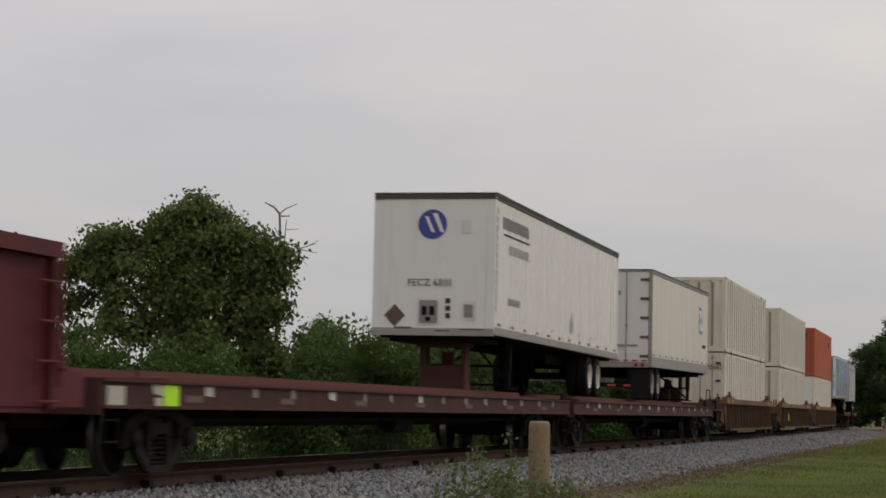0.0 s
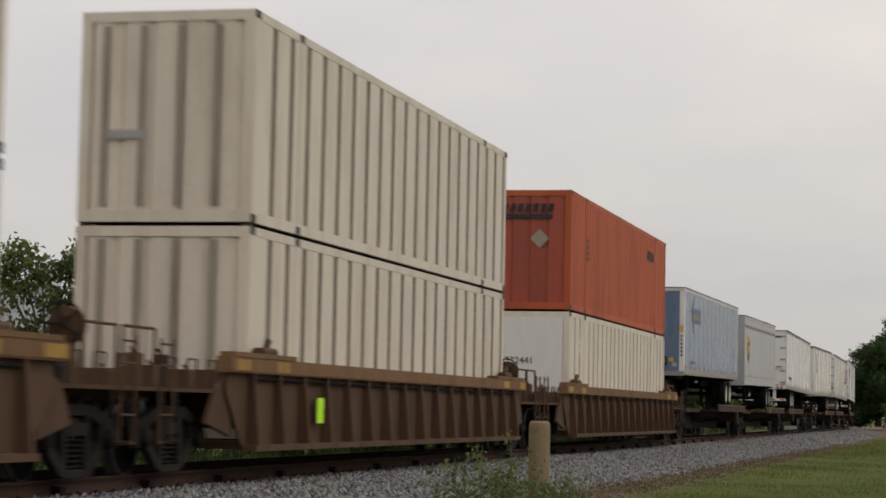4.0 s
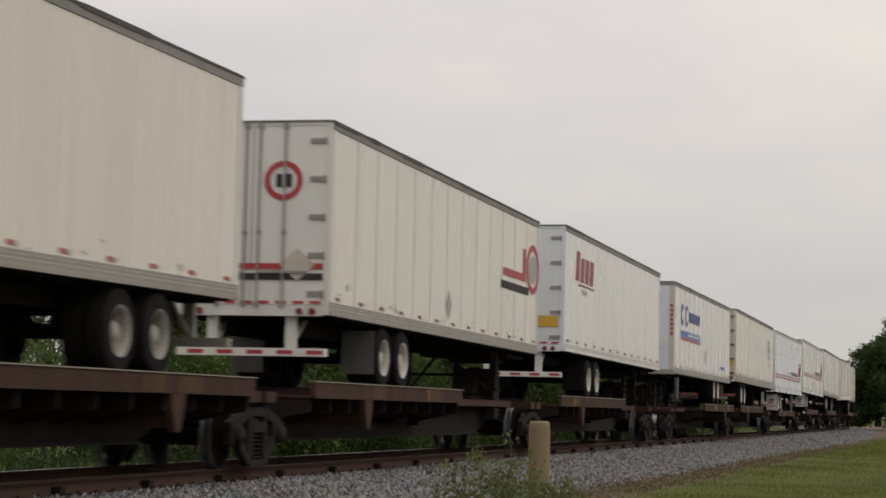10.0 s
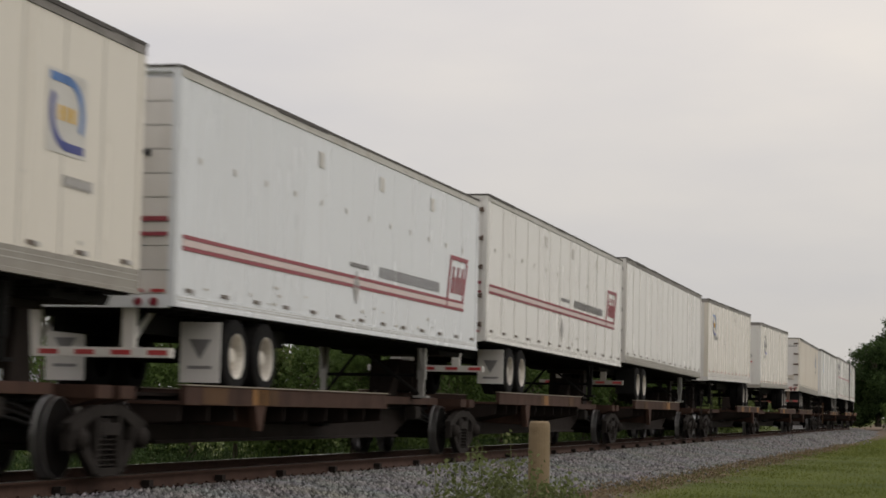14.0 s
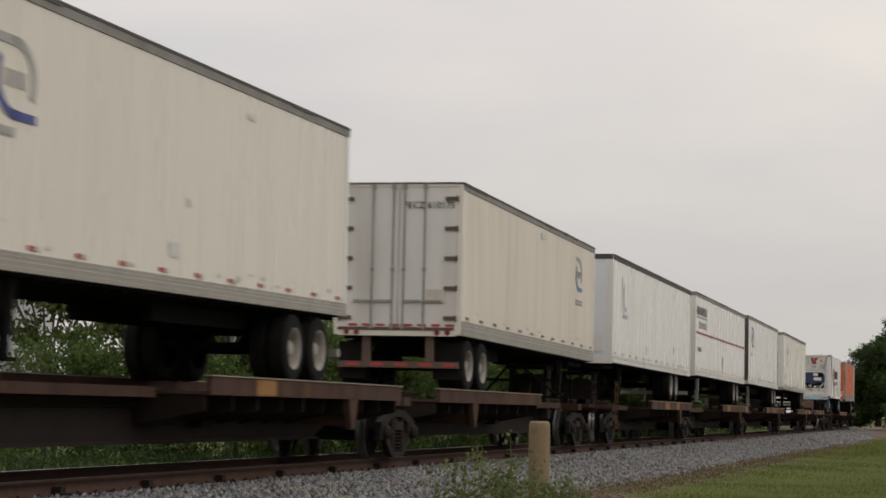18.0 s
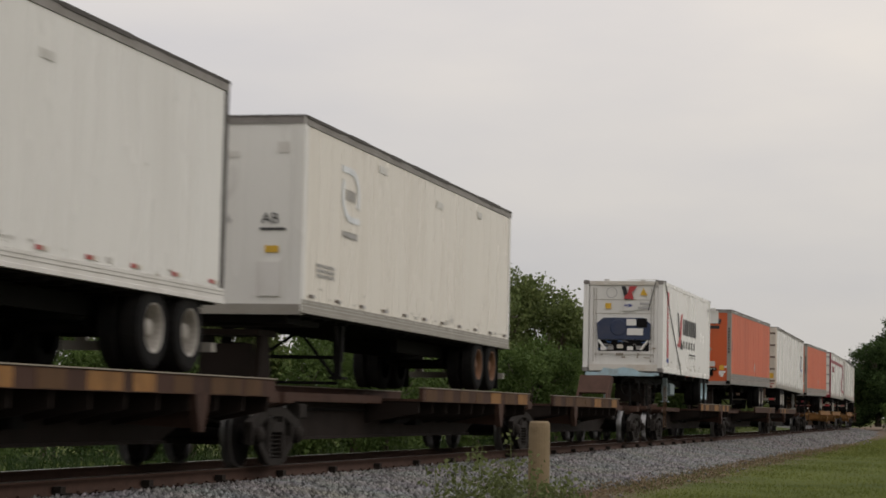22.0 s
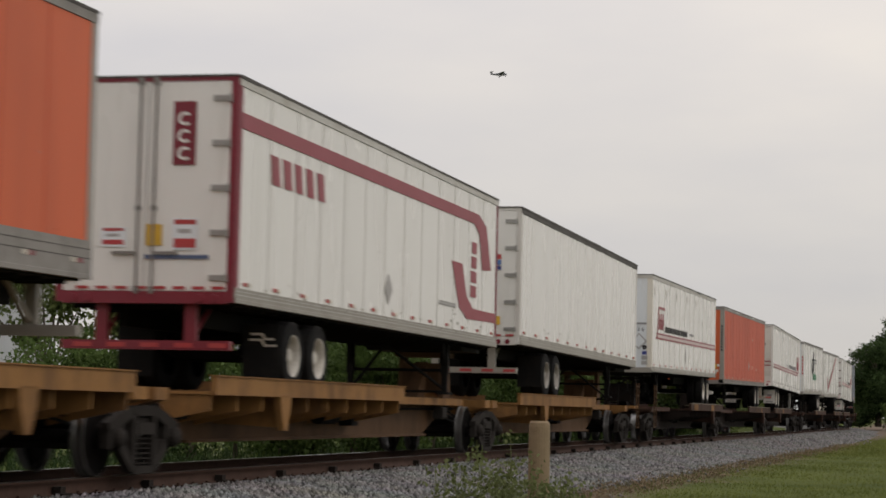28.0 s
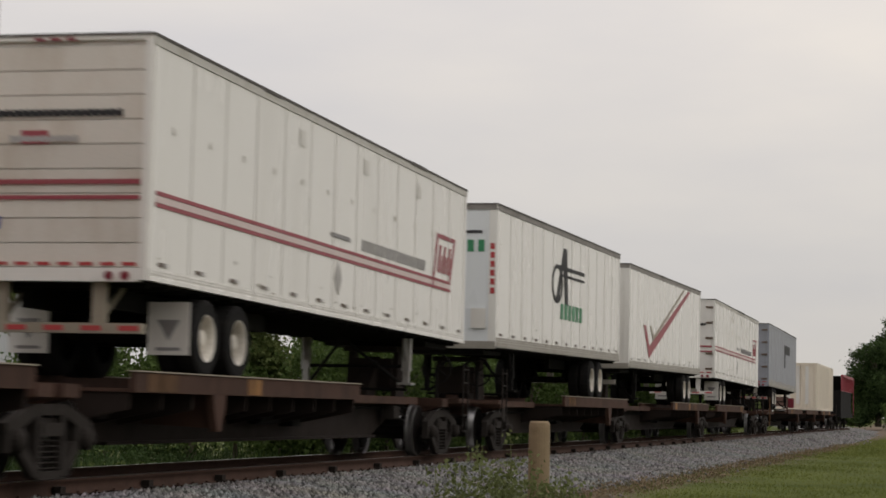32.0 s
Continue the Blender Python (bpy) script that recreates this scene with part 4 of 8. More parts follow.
    for y in (-0.92, 0.92):
        sh = Shape().box(x - 0.07, x + 0.07, y - 0.07, y + 0.07, z0 - 0.62, z0 - 0.02).box(x - 0.05, x + 0.05, y - 0.05, y + 0.05, zl + 0.03, z0 - 0.5)
        sh.prism([(x - 0.30, z0 - 0.04), (x + 0.30, z0 - 0.04), (x + 0.08, z0 - 0.46), (x - 0.08, z0 - 0.46)], y - 0.02, y + 0.02, "y")
        sh.box(x - 0.14, x + 0.14, y - 0.12, y + 0.12, zl, zl + 0.04)
        part("landing_leg", sh, "galv" if side in ("cool", "white") and int(s0) % 2 else "under", tr)
    m = x + (0.9 if nose else -0.9)
    for p, q, r in (((x, -0.92, z0 - 0.55), (x, 0.92, z0 - 0.55), 0.03), ((x, -0.90, z0 - 0.9), (m, 0.0, z0 - 0.1), 0.03), ((x, 0.90, z0 - 0.9), (m, 0.0, z0 - 0.1), 0.03), ((x, -0.92, z0 - 0.95), (x, 0.92, z0 - 0.95), 0.025)):
        part("landing_gear_brace", Shape().rod(p, q, r, 6), "under", tr)
    a, b = sorted((N(0.12), N(1.9)))
    part("upper_coupler", Shape().prism([(a, z0 - 0.03), (b, z0 - 0.03), (b - 0.1, z0 - 0.14), (a + 0.1, z0 - 0.14)], -0.95, 0.95, "y"), "under", tr)
    if reflect:
        tape = Shape().box(0, 0.13, -w - 0.017, -w - 0.006, 0.035, 0.085).mesh("reflector", reflect if isinstance(reflect, str) else "stop")
        pale = Shape().box(0, 0.13, -w - 0.017, -w - 0.006, 0.035, 0.085).mesh("reflector", "chalk" if reflect in ("red", True) else "stop" if reflect == "chalk" else "faint")
        k = int(L / 1.2)
        for i in range(k):
            u = 0.35 + i * (L - 0.9) / (k - 1)
            for d in (0.0, 0.16):
                q = new("reflector", tape if d == 0 else pale)
                q.parent, q.location = tr, (u + d, 0, z0 + (low_h if low_h < 0.4 else 0.13))
    return ride(tr, s0, L, tilt if nose else -tilt)


def hitch(car, x, d, mat, top=1.98):
    """The stand that holds a trailer's kingpin; it leans towards d."""
    h = part("trailer_hitch", Shape().box(x - 0.42, x + 0.42, -0.50, 0.50, top - 0.11, top - 0.02), mat, car, "tall steel trailer hitch")
    for y in (-0.42, 0.42):
        part("side_plate", Shape().prism([(x - 0.30 * d, 0.95), (x + 0.34 * d, 0.95), (x + 0.16 * d, top - 0.1), (x - 0.16 * d, top - 0.1)], y - 0.05, y + 0.05, "y"), mat, h)
    part("strut", Shape().prism([(x + 0.5 * d, 0.95), (x + 0.62 * d, 0.95), (x + 1.15 * d, 1.02), (x + 0.22 * d, top - 0.2), (x + 0.10 * d, top - 0.2)], -0.12, 0.12, "y"), mat, h)
    part("cross_plate", Shape().box(x - 0.30, x - 0.20, -0.37, 0.37, 1.2, 1.75), mat, h)


def spine_car(s0, s1, wheels_low, trucks, paint="rust", web="spine", empty=False, tips=(False, False), low=0.0):
    """One platform of a spine car. wheels_low: the pan for the trailer's wheels lies at the low-s end."""
    L = s1 - s0
    car = tagged(new("spine_car"), "weathered %s steel spine car platform carrying a trailer" % ("ochre" if paint == "yellowbrown" else "dark brown"), "rail car", "spine cars")
    zt = 0.98
    # fish-belly centre sill
    part("centre_sill", Shape().prism([(0.25, zt), (L - 0.25, zt), (L - 0.25, 0.74), (L - 1.7, 0.70), (L - 2.9, 0.36), (2.9, 0.36), (1.7, 0.70), (0.25, 0.74)], -0.40, 0.40, "y")
         .box(0.25, L - 0.25, -0.52, 0.52, zt - 0.03, zt + 0.012).box(2.9, L - 2.9, -0.50, 0.50, 0.345, 0.385), web, car)

    def U(d):
        return d if wheels_low else L - d
    # wheel pan on both sides, with lip and brackets
    p0, p1 = sorted((U(1.35), U(10.6)))
    for e in (-1, 1):
        ya, yb = sorted((e * 0.50, e * 1.42))
        la, lb = sorted((e * 1.38, e * 1.45))
        pan = part("wheel_pan", Shape().box(p0, p1, ya, yb, 0.98 - low, 1.02 - low).box(p0, p1, la, lb, 0.975 - low, 1.205 - low), paint, car)
        part("pan_edge", Shape().box(p0 - 0.02, p1 + 0.02, la - 0.02, lb + 0.02, 1.207 - low, 1.222 - low), "khaki" if paint == "rust" else paint, pan)
        if paint == "rust" and e < 0:
            rng = random.Random(int(s0))
            worn = 380 < s0 < 480
            for j in range(7 if worn else 3):
                x = p0 + 0.2 + j * 1.3 if worn else rng.uniform(p0 + 0.3, p1 - 1.2)
                part("paint_patch", Shape().box(x, x + (rng.uniform(0.5, 1.25) if worn else rng.uniform(0.3, 1.0)), -1.456, -1.449, 0.985 - low, 1.19 - low), rng.choice(("yellowbrown", "ochreweb", "ochreweb")), pan)
        k = int((p1 - p0) / 1.02)
        for i in range(k + 1):
            x = p0 + 0.05 + i * (p1 - p0 - 0.1) / k
            part("bracket", Shape().prism([(e * 1.37, 0.975 - low), (e * 0.42, 0.975 - low), (e * 0.42, 0.58), (e * 1.36, 0.78 - low)], x - 0.022, x + 0.022, "x"), web if paint == "rust" else paint, pan)
        # one tapered outrigger and a jacking pad
        x = U(4.2)
        part("outrigger", Shape().prism([(x - 0.24, 1.0 - low), (x + 0.24, 1.0 - low), (x + 0.20, 0.80), (x + 0.07, 0.52), (x - 0.07, 0.52), (x - 0.20, 0.80)], e * 1.40 - 0.05, e * 1.40 + 0.05, "y")
             .prism([(e * 1.36, 0.98), (e * 0.42, 0.98), (e * 0.42, 0.60), (e * 1.36, 0.56)], x - 0.05, x + 0.05, "x"), paint, pan)
    # narrow walkway and hitch on the other half
    q0, q1 = sorted((U(10.65), U(L - 0.9)))
    part("walkway", Shape().box(q0, q1, -0.72, 0.72, 0.99, 1.03).box(q0, q1, -0.74, -0.70, 0.93, 1.06), paint, car)
    d = 1 if wheels_low else -1
    hx = U(L - 1.15)
    if not empty:
        hitch(car, hx, -d, web)
    else:
        sh = Shape()
        for y in (-0.45, 0.39):
            sh.prism([(hx - 1.0, 1.0), (hx - 0.35, 1.0), (hx + 0.40, 1.86), (hx - 0.05, 1.92)], y, y + 0.06, "y")
        sh.prism([(hx - 0.55, 1.42), (hx - 0.05, 1.92), (hx + 0.40, 1.86), (hx + 0.38, 1.82), (hx - 0.03, 1.87), (hx - 0.5, 1.38)], -0.45, 0.45, "y")
        part("trailer_hitch", sh, paint, car, "leaning steel trailer hitch")
        if s0 > 700:
            part("hitch_head", Shape().bevel_box(hx + 0.1, hx + 0.5, -0.75, -0.35, 1.30, 1.85, 0.04), "stop", car, "red hitch head")
    # end sills, piping and steps
    for x in (0.35, L - 0.35):
        part("end_bolster", Shape().box(x - 0.22, x + 0.22, -1.12, 1.12, 0.90, 1.05).prism([(-1.12, 0.90), (1.12, 0.90), (0.5, 0.74), (-0.5, 0.74)], x - 0.18, x + 0.18, "x"), paint, car)
    part("brake_pipe", Shape().rod((0.6, -0.46, 0.80), (L - 0.6, -0.46, 0.86), 0.022, 6).rod((L * 0.45, -0.6, 0.72), (L * 0.45 + 0.9, -0.6, 0.72), 0.14, 10).box(L * 0.55, L * 0.55 + 0.4, -0.62, -0.40, 0.55, 0.86), "under", car)
    # air hoses, valve gear and hangers near the ends
    for x, d in ((1.1, 1), (L - 1.1, -1)):
        for j in range(3):
            z = 0.88 - 0.08 * j
            part("air_hose", Shape().tube([(x - d * 0.5, -0.55 - 0.05 * j, z), (x - d * 0.25, -0.62 - 0.05 * j, z - 0.12), (x, -0.64 - 0.05 * j, z - 0.17), (x + d * 0.5, -0.60, z - 0.06), (x + d * 1.0, -0.54, z)], 0.019), "under", car)
        part("valve_box", Shape().bevel_box(x + d * 1.2 - 0.18, x + d * 1.2 + 0.18, -0.72, -0.52, 0.66, 0.90, 0.03), "truck", car)
    for x in trucks:
        add_truck(car, x - s0)
    for k, tip in enumerate(tips):
        if tip:
            x = 0.0 if k == 0 else L
            e = -1 if k == 0 else 1
            coupler(car, x + e * 1.5, x)
            part("end_platform", Shape().box(min(x, x + e * 0.9), max(x, x + e * 0.9), -1.30, 1.30, 0.98, 1.06), paint, car)
            sh = Shape()
            xx = x + e * 0.45
            for z in (0.45, 0.75, 1.35, 1.6):
                sh.rod((xx - 0.2, -1.32, z), (xx + 0.2, -1.32, z), 0.013, 6)
            for a in (xx - 0.2, xx + 0.2):
                sh.rod((a, -1.32, 0.42), (a, -1.32, 1.7), 0.015, 6)
            part("ladder", sh, "ochreweb" if paint != "rust" else "ochreweb" if k == 0 and int(s0) % 2 == 0 else "truck", car)
            sh = Shape()
            ring = [(math.cos(2 * math.pi * i / 14) * 0.28, math.sin(2 * math.pi * i / 14) * 0.28) for i in range(15)]
            for (a, b), (c, f) in zip(ring, ring[1:]):
                sh.rod((xx, a - 0.75, 1.62 + b), (xx, c - 0.75, 1.62 + f), 0.016, 6)
            for i in range(5):
                sh.rod((xx, -0.75, 1.62), (xx, -0.75 + math.cos(i * 1.2566) * 0.28, 1.62 + math.sin(i * 1.2566) * 0.28), 0.012, 5)
            sh.rod((xx, -0.75, 0.98), (xx, -0.75, 1.62), 0.03, 6)
            part("brake_wheel", sh, "under", car)
    return ride(car, s0, L)


def well_car(s0, s1, trucks, tag=False, low_tip=True):
    """A well car for stacked containers; the well lies between s0 and s1."""
    L = s1 - s0
    car = tagged(new("well_car"), "weathered brown steel well car with ribbed sides", "rail car", "well cars")
    for e in (-1, 1):
        ya, yb = sorted((e * 1.34, e * 1.37))
        side = part("well_side", Shape().prism([(-0.6, 1.30), (L + 0.6, 1.30), (L + 0.6, 1.0), (L - 0.1, 0.28), (0.1, 0.28), (-0.6, 1.0)], ya, yb, "y"), "well", car)
        ca, cb = sorted((e * 1.28, e * 1.47))
        part("top_chord", Shape().box(-0.75, L + 0.75, ca, cb, 1.27, 1.47).box(-0.75, L + 0.75, e * 1.47 - 0.012, e * 1.47 + 0.012, 1.29, 1.45), "chord", side)
        part("air_pipe", Shape().rod((0.3, e * 1.42, 1.20), (L - 0.3, e * 1.42, 1.20), 0.022, 6), "under", side)
        part("bottom_chord", Shape().box(0.1, L - 0.1, min(e * 1.28, e * 1.56), max(e * 1.28, e * 1.56), 0.26, 0.34), "well", side)
        k = 16
        for i in range(k):
            x = 0.25 + i * (L - 0.5) / (k - 1)
            part("rib", Shape().prism([(e * 1.36, 0.34), (e * 1.55, 0.34), (e * 1.46, 1.275), (e * 1.36, 1.275)], x - 0.035, x + 0.035, "x"), "well", side)
        for x in (-0.55, 1.1, L - 1.5, L + 0.1):
            part("paint_patch", Shape().box(x, x + 0.55, e * 1.486 - 0.004, e * 1.486 + 0.004, 1.30, 1.44), "wornyellow", side)
        for x in (-0.6, L - 2.0):
            part("guide_plate", Shape().box(x, x + 2.6, ca - 0.01, cb + 0.012, 1.472, 1.535), "chord", side)
        for x in (0.9, L - 0.9):
            part("stacking_stop", Shape().bevel_box(x - 0.28, x + 0.28, ca, cb, 1.47, 1.62, 0.04).rod((x, e * 1.38, 1.6), (x + 0.1, e * 1.38, 1.72), 0.05, 8), "well", side)
    part("well_floor", Shape().box(0.1, L - 0.1, -1.3, 1.3, 0.28, 0.39), "well", car)
    for x, e in ((0.0, -1), (L, 1)):
        a, b = sorted((x + e * 0.3, x + e * 3.3))
        part("end_platform", Shape().box(a, b, -0.45, 0.45, 0.72, 1.0).box(a, b, -1.30, 1.30, 1.0, 1.05).box(min(x, x + e * 0.35), max(x, x + e * 0.35), -1.3, 1.3, 0.55, 1.30), "well", car)
        sh = Shape()
        xx = x + e * 2.7
        for z in (0.4, 0.72, 1.3, 1.55):
            sh.rod((xx - 0.22, -1.36, z), (xx + 0.22, -1.36, z), 0.014, 6)
        for q in (xx - 0.22, xx + 0.22):
            sh.rod((q, -1.36, 0.38), (q, -1.36, 1.62), 0.016, 6)
        part("ladder", sh, "well", car)
        sh = Shape().rod((xx - 0.5, -1.0, 1.75), (xx + 0.5, -1.0, 1.75), 0.02, 6)
        for q in (xx - 0.5, xx + 0.5):
            sh.rod((q, -1.0, 1.05), (q, -1.0, 1.75), 0.02, 6)
        part("grab_rail", sh, "well", car)
        coupler(car, x + e * 3.7, x + e * 3.0)
    # brake wheel on its brown gear housing
    xx = L + 2.2
    sh = Shape()
    ring = [(math.cos(2 * math.pi * i / 16) * 0.25, math.sin(2 * math.pi * i / 16) * 0.25) for i in range(17)]
    for (a, b), (c, f) in zip(ring, ring[1:]):
        sh.rod((xx, a - 0.75, 1.72 + b), (xx, c - 0.75, 1.72 + f), 0.016, 6)
    for i in range(5):
        sh.rod((xx, -0.75, 1.72), (xx, -0.75 + math.cos(i * 1.2566) * 0.25, 1.72 + math.sin(i * 1.2566) * 0.25), 0.013, 5)
    part("brake_wheel", sh, "truck", car)
    part("gear_housing", Shape().lathe([(0.03, 0.12), (0.06, 0.22), (0.20, 0.22), (0.24, 0.12)], 14, (xx, -0.75, 1.70), "x").box(xx + 0.06, xx + 0.20, -0.86, -0.64, 1.05, 1.6), "well", car)
    # clutter on the platforms: valves, rods, hoses, hand holds
    rng = random.Random(int(s0))
    for x, e in ((0.0, -1), (L, 1)):
        for j in range(7):
            a = x + e * rng.uniform(0.6, 2.9)
            y, h = rng.uniform(-1.25, -0.5), rng.uniform(0.12, 0.42)
            part("valve_gear", Shape().bevel_box(a - 0.09, a + 0.09, y - 0.08, y + 0.08, 1.045, 1.05 + h, 0.02).rod((a, y, 1.05 + h), (a + e * 0.25, y - 0.05, 1.1 + h), 0.02, 6), rng.choice(("well", "truck", "well")), car)
        for j in range(3):
            a = x + e * (1.0 + 0.7 * j)
            part("hand_hold", Shape().tube([(a, -1.34, 1.05), (a, -1.36, 1.40), (a + e * 0.3, -1.36, 1.40), (a + e * 0.3, -1.34, 1.05)], 0.016), "well", car)
        part("sill_step", Shape().tube([(x + e * 2.3, -1.33, 1.0), (x + e * 2.3, -1.38, 0.42), (x + e * 2.75, -1.38, 0.42), (x + e * 2.75, -1.33, 1.0)], 0.02), "truck", car)
        part("end_gusset", Shape().prism([(x + e * 0.3, 1.28), (x + e * 0.9, 1.05), (x + e * 1.2, 0.62), (x + e * 0.3, 0.45)], -1.33, -1.27, "y"), "well", car)
    if tag:
        decal(car, "fluorescent_tag", "side", tag, tag + 0.32, 0.62, 0.98, "hivis", 1.47)
    for x in trucks:
        add_truck(car, x - s0)
    return ride(car, s0, L)


def container(s0, length, z0, side, end, label, w=1.235, height=2.86, doors=False, pitch=0.42, deep=0.07, grime_shade=True, flat=0.76):
    """A ribbed steel shipping container with inset lifting posts."""
    L = length
    c = tagged(new("shipping_container"), label, "container", "containers on the train")
    z1 = z0 + height
    part("far_wall", Shape().box(0.05, L - 0.05, -w + deep + 0.02, w - 0.01, z0 + 0.08, z1 - 0.06), end, c)
    # corrugated near wall; its recess faces are coloured darker for grime and shade
    n = int((L - 0.3) / pitch)
    pt = (L - 0.3) / n
    v, f = [], []
    for i in range(n):
        a = 0.15 + i * pt
        for x, y in ((a, -w), (a + pt * flat, -w), (a + pt * (flat + 0.03), -w + deep), (a + pt * 0.97, -w + deep)):
            v += [(x, y, z0 + 0.15), (x, y, z1 - 0.12)]
    v += [(L - 0.15, -w, z0 + 0.15), (L - 0.15, -w, z1 - 0.12)]
    wall = Shape()
    for i in range(len(v) // 2 - 1):
        f = [(2 * i, 2 * i + 2, 2 * i + 3, 2 * i + 1)]
        wall.use(1 if i % 4 and grime_shade else 0).add([v[j] for j in f[0]], [(0, 1, 2, 3)])
    part("near_wall", wall, (side, "recess") if grime_shade else side, c)
    part("top_rail", Shape().box(0, L, -w - 0.004, -w + 0.06, z1 - 0.118, z1).box(0, L, w - 0.06, w, z1 - 0.118, z1), side, c)
    part("bottom_rail", Shape().box(0, L, -w - 0.004, -w + 0.06, z0, z0 + 0.148).box(0, L, w - 0.06, w, z0, z0 + 0.148), side, c)
    part("roof", Shape().box(0.02, L - 0.02, -w + 0.06, w - 0.06, z1 - 0.05, z1 - 0.02), end, c)
    part("floor", Shape().box(0.1, L - 0.1, -w + 0.12, w - 0.12, z0 - 0.016, z0 + 0.10), "under", c)
    inset = (L - 12.19) / 2
    for x in (0.0, inset, L - inset - 0.16, L - 0.16):
        part("corner_post", Shape().box(x, x + 0.16, -w - 0.008, -w + 0.08, z0 + 0.02, z1 - 0.02), side, c)
        for zc in (z0 - 0.004, z1 - 0.116):
            part("corner_casting", Shape().bevel_box(x - 0.01, x + 0.18, -w - 0.014, -w + 0.10, zc, zc + 0.122, 0.015), "darkrail", c)
    sh = Shape().box(-0.035, 0.06, -w, -w + 0.14, z0, z1).box(-0.035, 0.06, w - 0.14, w, z0, z1).box(-0.035, 0.06, -w + 0.14, w - 0.14, z1 - 0.14, z1).box(-0.035, 0.06, -w + 0.14, w - 0.14, z0, z0 + 0.16)
    part("end_frame", sh, side, c)
    if doors:
        for e in (-1, 1):
            a, b = (-w + 0.145, -0.006) if e < 0 else (0.006, w - 0.145)
            d = part("door", Shape().box(-0.02, 0.03, a, b, z0 + 0.165, z1 - 0.145), end, c)
            for y in (a + (b - a) * 0.3, a + (b - a) * 0.72):
                part("lock_rod", Shape().rod((-0.05, y, z0 + 0.1), (-0.05, y, z1 - 0.08), 0.019, 8).box(-0.06, -0.02, y - 0.05, y + 0.05, z0 + 0.95, z0 + 1.03).box(-0.06, -0.02, y - 0.04, y + 0.04, z0 + 0.12, z0 + 0.22).box(-0.06, -0.02, y - 0.04, y + 0.04, z1 - 0.24, z1 - 0.14), "galv", d)
            hy = a if e < 0 else b
            for k in range(4):
                zz = z0 + 0.35 + k * (height - 0.8) / 3
                part("hinge", Shape().box(-0.05, -0.02, min(hy, hy - e * 0.2), max(hy, hy - e * 0.2), zz, zz + 0.09), "darkrail", d)
    else:
        k = 5
        for i in range(k):
            a = -w + 0.145 + i * (2 * w - 0.29) / k
            b = a + (2 * w - 0.29) / k
            part("end_panel", Shape().prism([(0.02, a), (0.02, b), (-0.02, b - 0.05), (-0.02, a + 0.16)], z0 + 0.162, z1 - 0.142, "z"), end, c)
    return ride(c, s0, L)


def flat_car(s0, s1, trucks, tag=None, stands=()):
    """A long low flat car with a raised inner deck."""
    L = s1 - s0
    car = tagged(new("flat_car"), "long worn red-brown steel flat car for trailers", "rail car", "flat cars")
    for e in (-1, 1):
        ya, yb = sorted((e * 1.30, e * 1.40))
        part("side_sill", Shape().prism([(e * 1.30, 0.79), (e * 1.44, 0.79), (e * 1.44, 0.82), (e * 1.40, 0.83), (e * 1.40, 1.08), (e * 1.45, 1.085), (e * 1.45, 1.115), (e * 1.30, 1.115)], 0, L, "x"), "flatred", car)
    part("deck", Shape().box(0.1, L - 0.1, -1.32, 1.32, 1.05, 1.105).box(3.2, L - 1.2, -0.95, 0.95, 1.10, 1.165), "deckred", car)
    part("deck_guide", Shape().box(3.4, L - 1.4, 0.85, 0.95, 1.165, 1.30).box(3.4, L - 1.4, -0.50, -0.42, 1.165, 1.26), "deckred", car)
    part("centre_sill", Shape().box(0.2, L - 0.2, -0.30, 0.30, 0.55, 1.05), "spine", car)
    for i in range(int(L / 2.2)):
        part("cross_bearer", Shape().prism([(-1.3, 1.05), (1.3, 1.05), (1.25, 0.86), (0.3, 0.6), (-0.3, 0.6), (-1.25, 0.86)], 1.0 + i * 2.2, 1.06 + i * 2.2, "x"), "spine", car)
    sh = Shape()
    rng = random.Random(int(s0) + 5)
    for i in range(int(L / 1.75)):
        x = 1.6 + i * 1.75 + rng.uniform(-0.1, 0.1)
        if x < L - 0.6:
            a, b, c = rng.uniform(0.16, 0.34), rng.uniform(-0.03, 0.03), rng.uniform(0.0, 0.03)
            part("reflector", Shape().prism([(x, 0.95 + c), (x + a, 0.95 - c + 0.01), (x + a + b, 1.07), (x + b, 1.075)], -1.407, -1.398, "y"), rng.choice(("chalk", "khaki", "khaki")), car, "worn white reflector square")
    for i in range(7):
        x = 2.6 + i * L / 7.6
        bars(car, "side", x, 0.87, 5, 0.13, 0.09, "wornmark", 1.395)
    part("brake_rigging", Shape().rod((2, -0.9, 0.66), (L - 2, -0.9, 0.66), 0.03, 6).rod((L * 0.5, -0.8, 0.6), (L * 0.5 + 1.1, -0.8, 0.6), 0.17, 10), "under", car)
    for x, e in ((0.0, -1), (L, 1)):
        part("end_sill", Shape().box(x - 0.05, x + 0.05, -1.40, 1.40, 0.72, 1.12), "flatred", car)
        coupler(car, x + e * 0.75, x)
        sh = Shape()
        xx = x - e * 0.4
        for z in (0.42, 0.66):
            sh.rod((xx - 0.2, -1.36, z), (xx + 0.2, -1.36, z), 0.014, 6)
        for q in (xx - 0.2, xx + 0.2):
            sh.rod((q, -1.36, 0.40), (q, -1.36, 0.82), 0.014, 6)
        part("step", sh, "under", car)
    if tag:
        decal(car, "fluorescent_tag", "side", tag, tag + 0.50, 0.80, 1.07, "hivis", 1.40)
        decal(car, "paint_patch", "side", tag - 1.70, tag - 1.2, 0.83, 1.04, "chalk", 1.40)
        decal(car, "paint_patch", "side", tag - 0.26, tag - 0.06, 0.82, 0.92, "chalk", 1.40)
    for x in trucks:
        add_truck(car, x - s0)
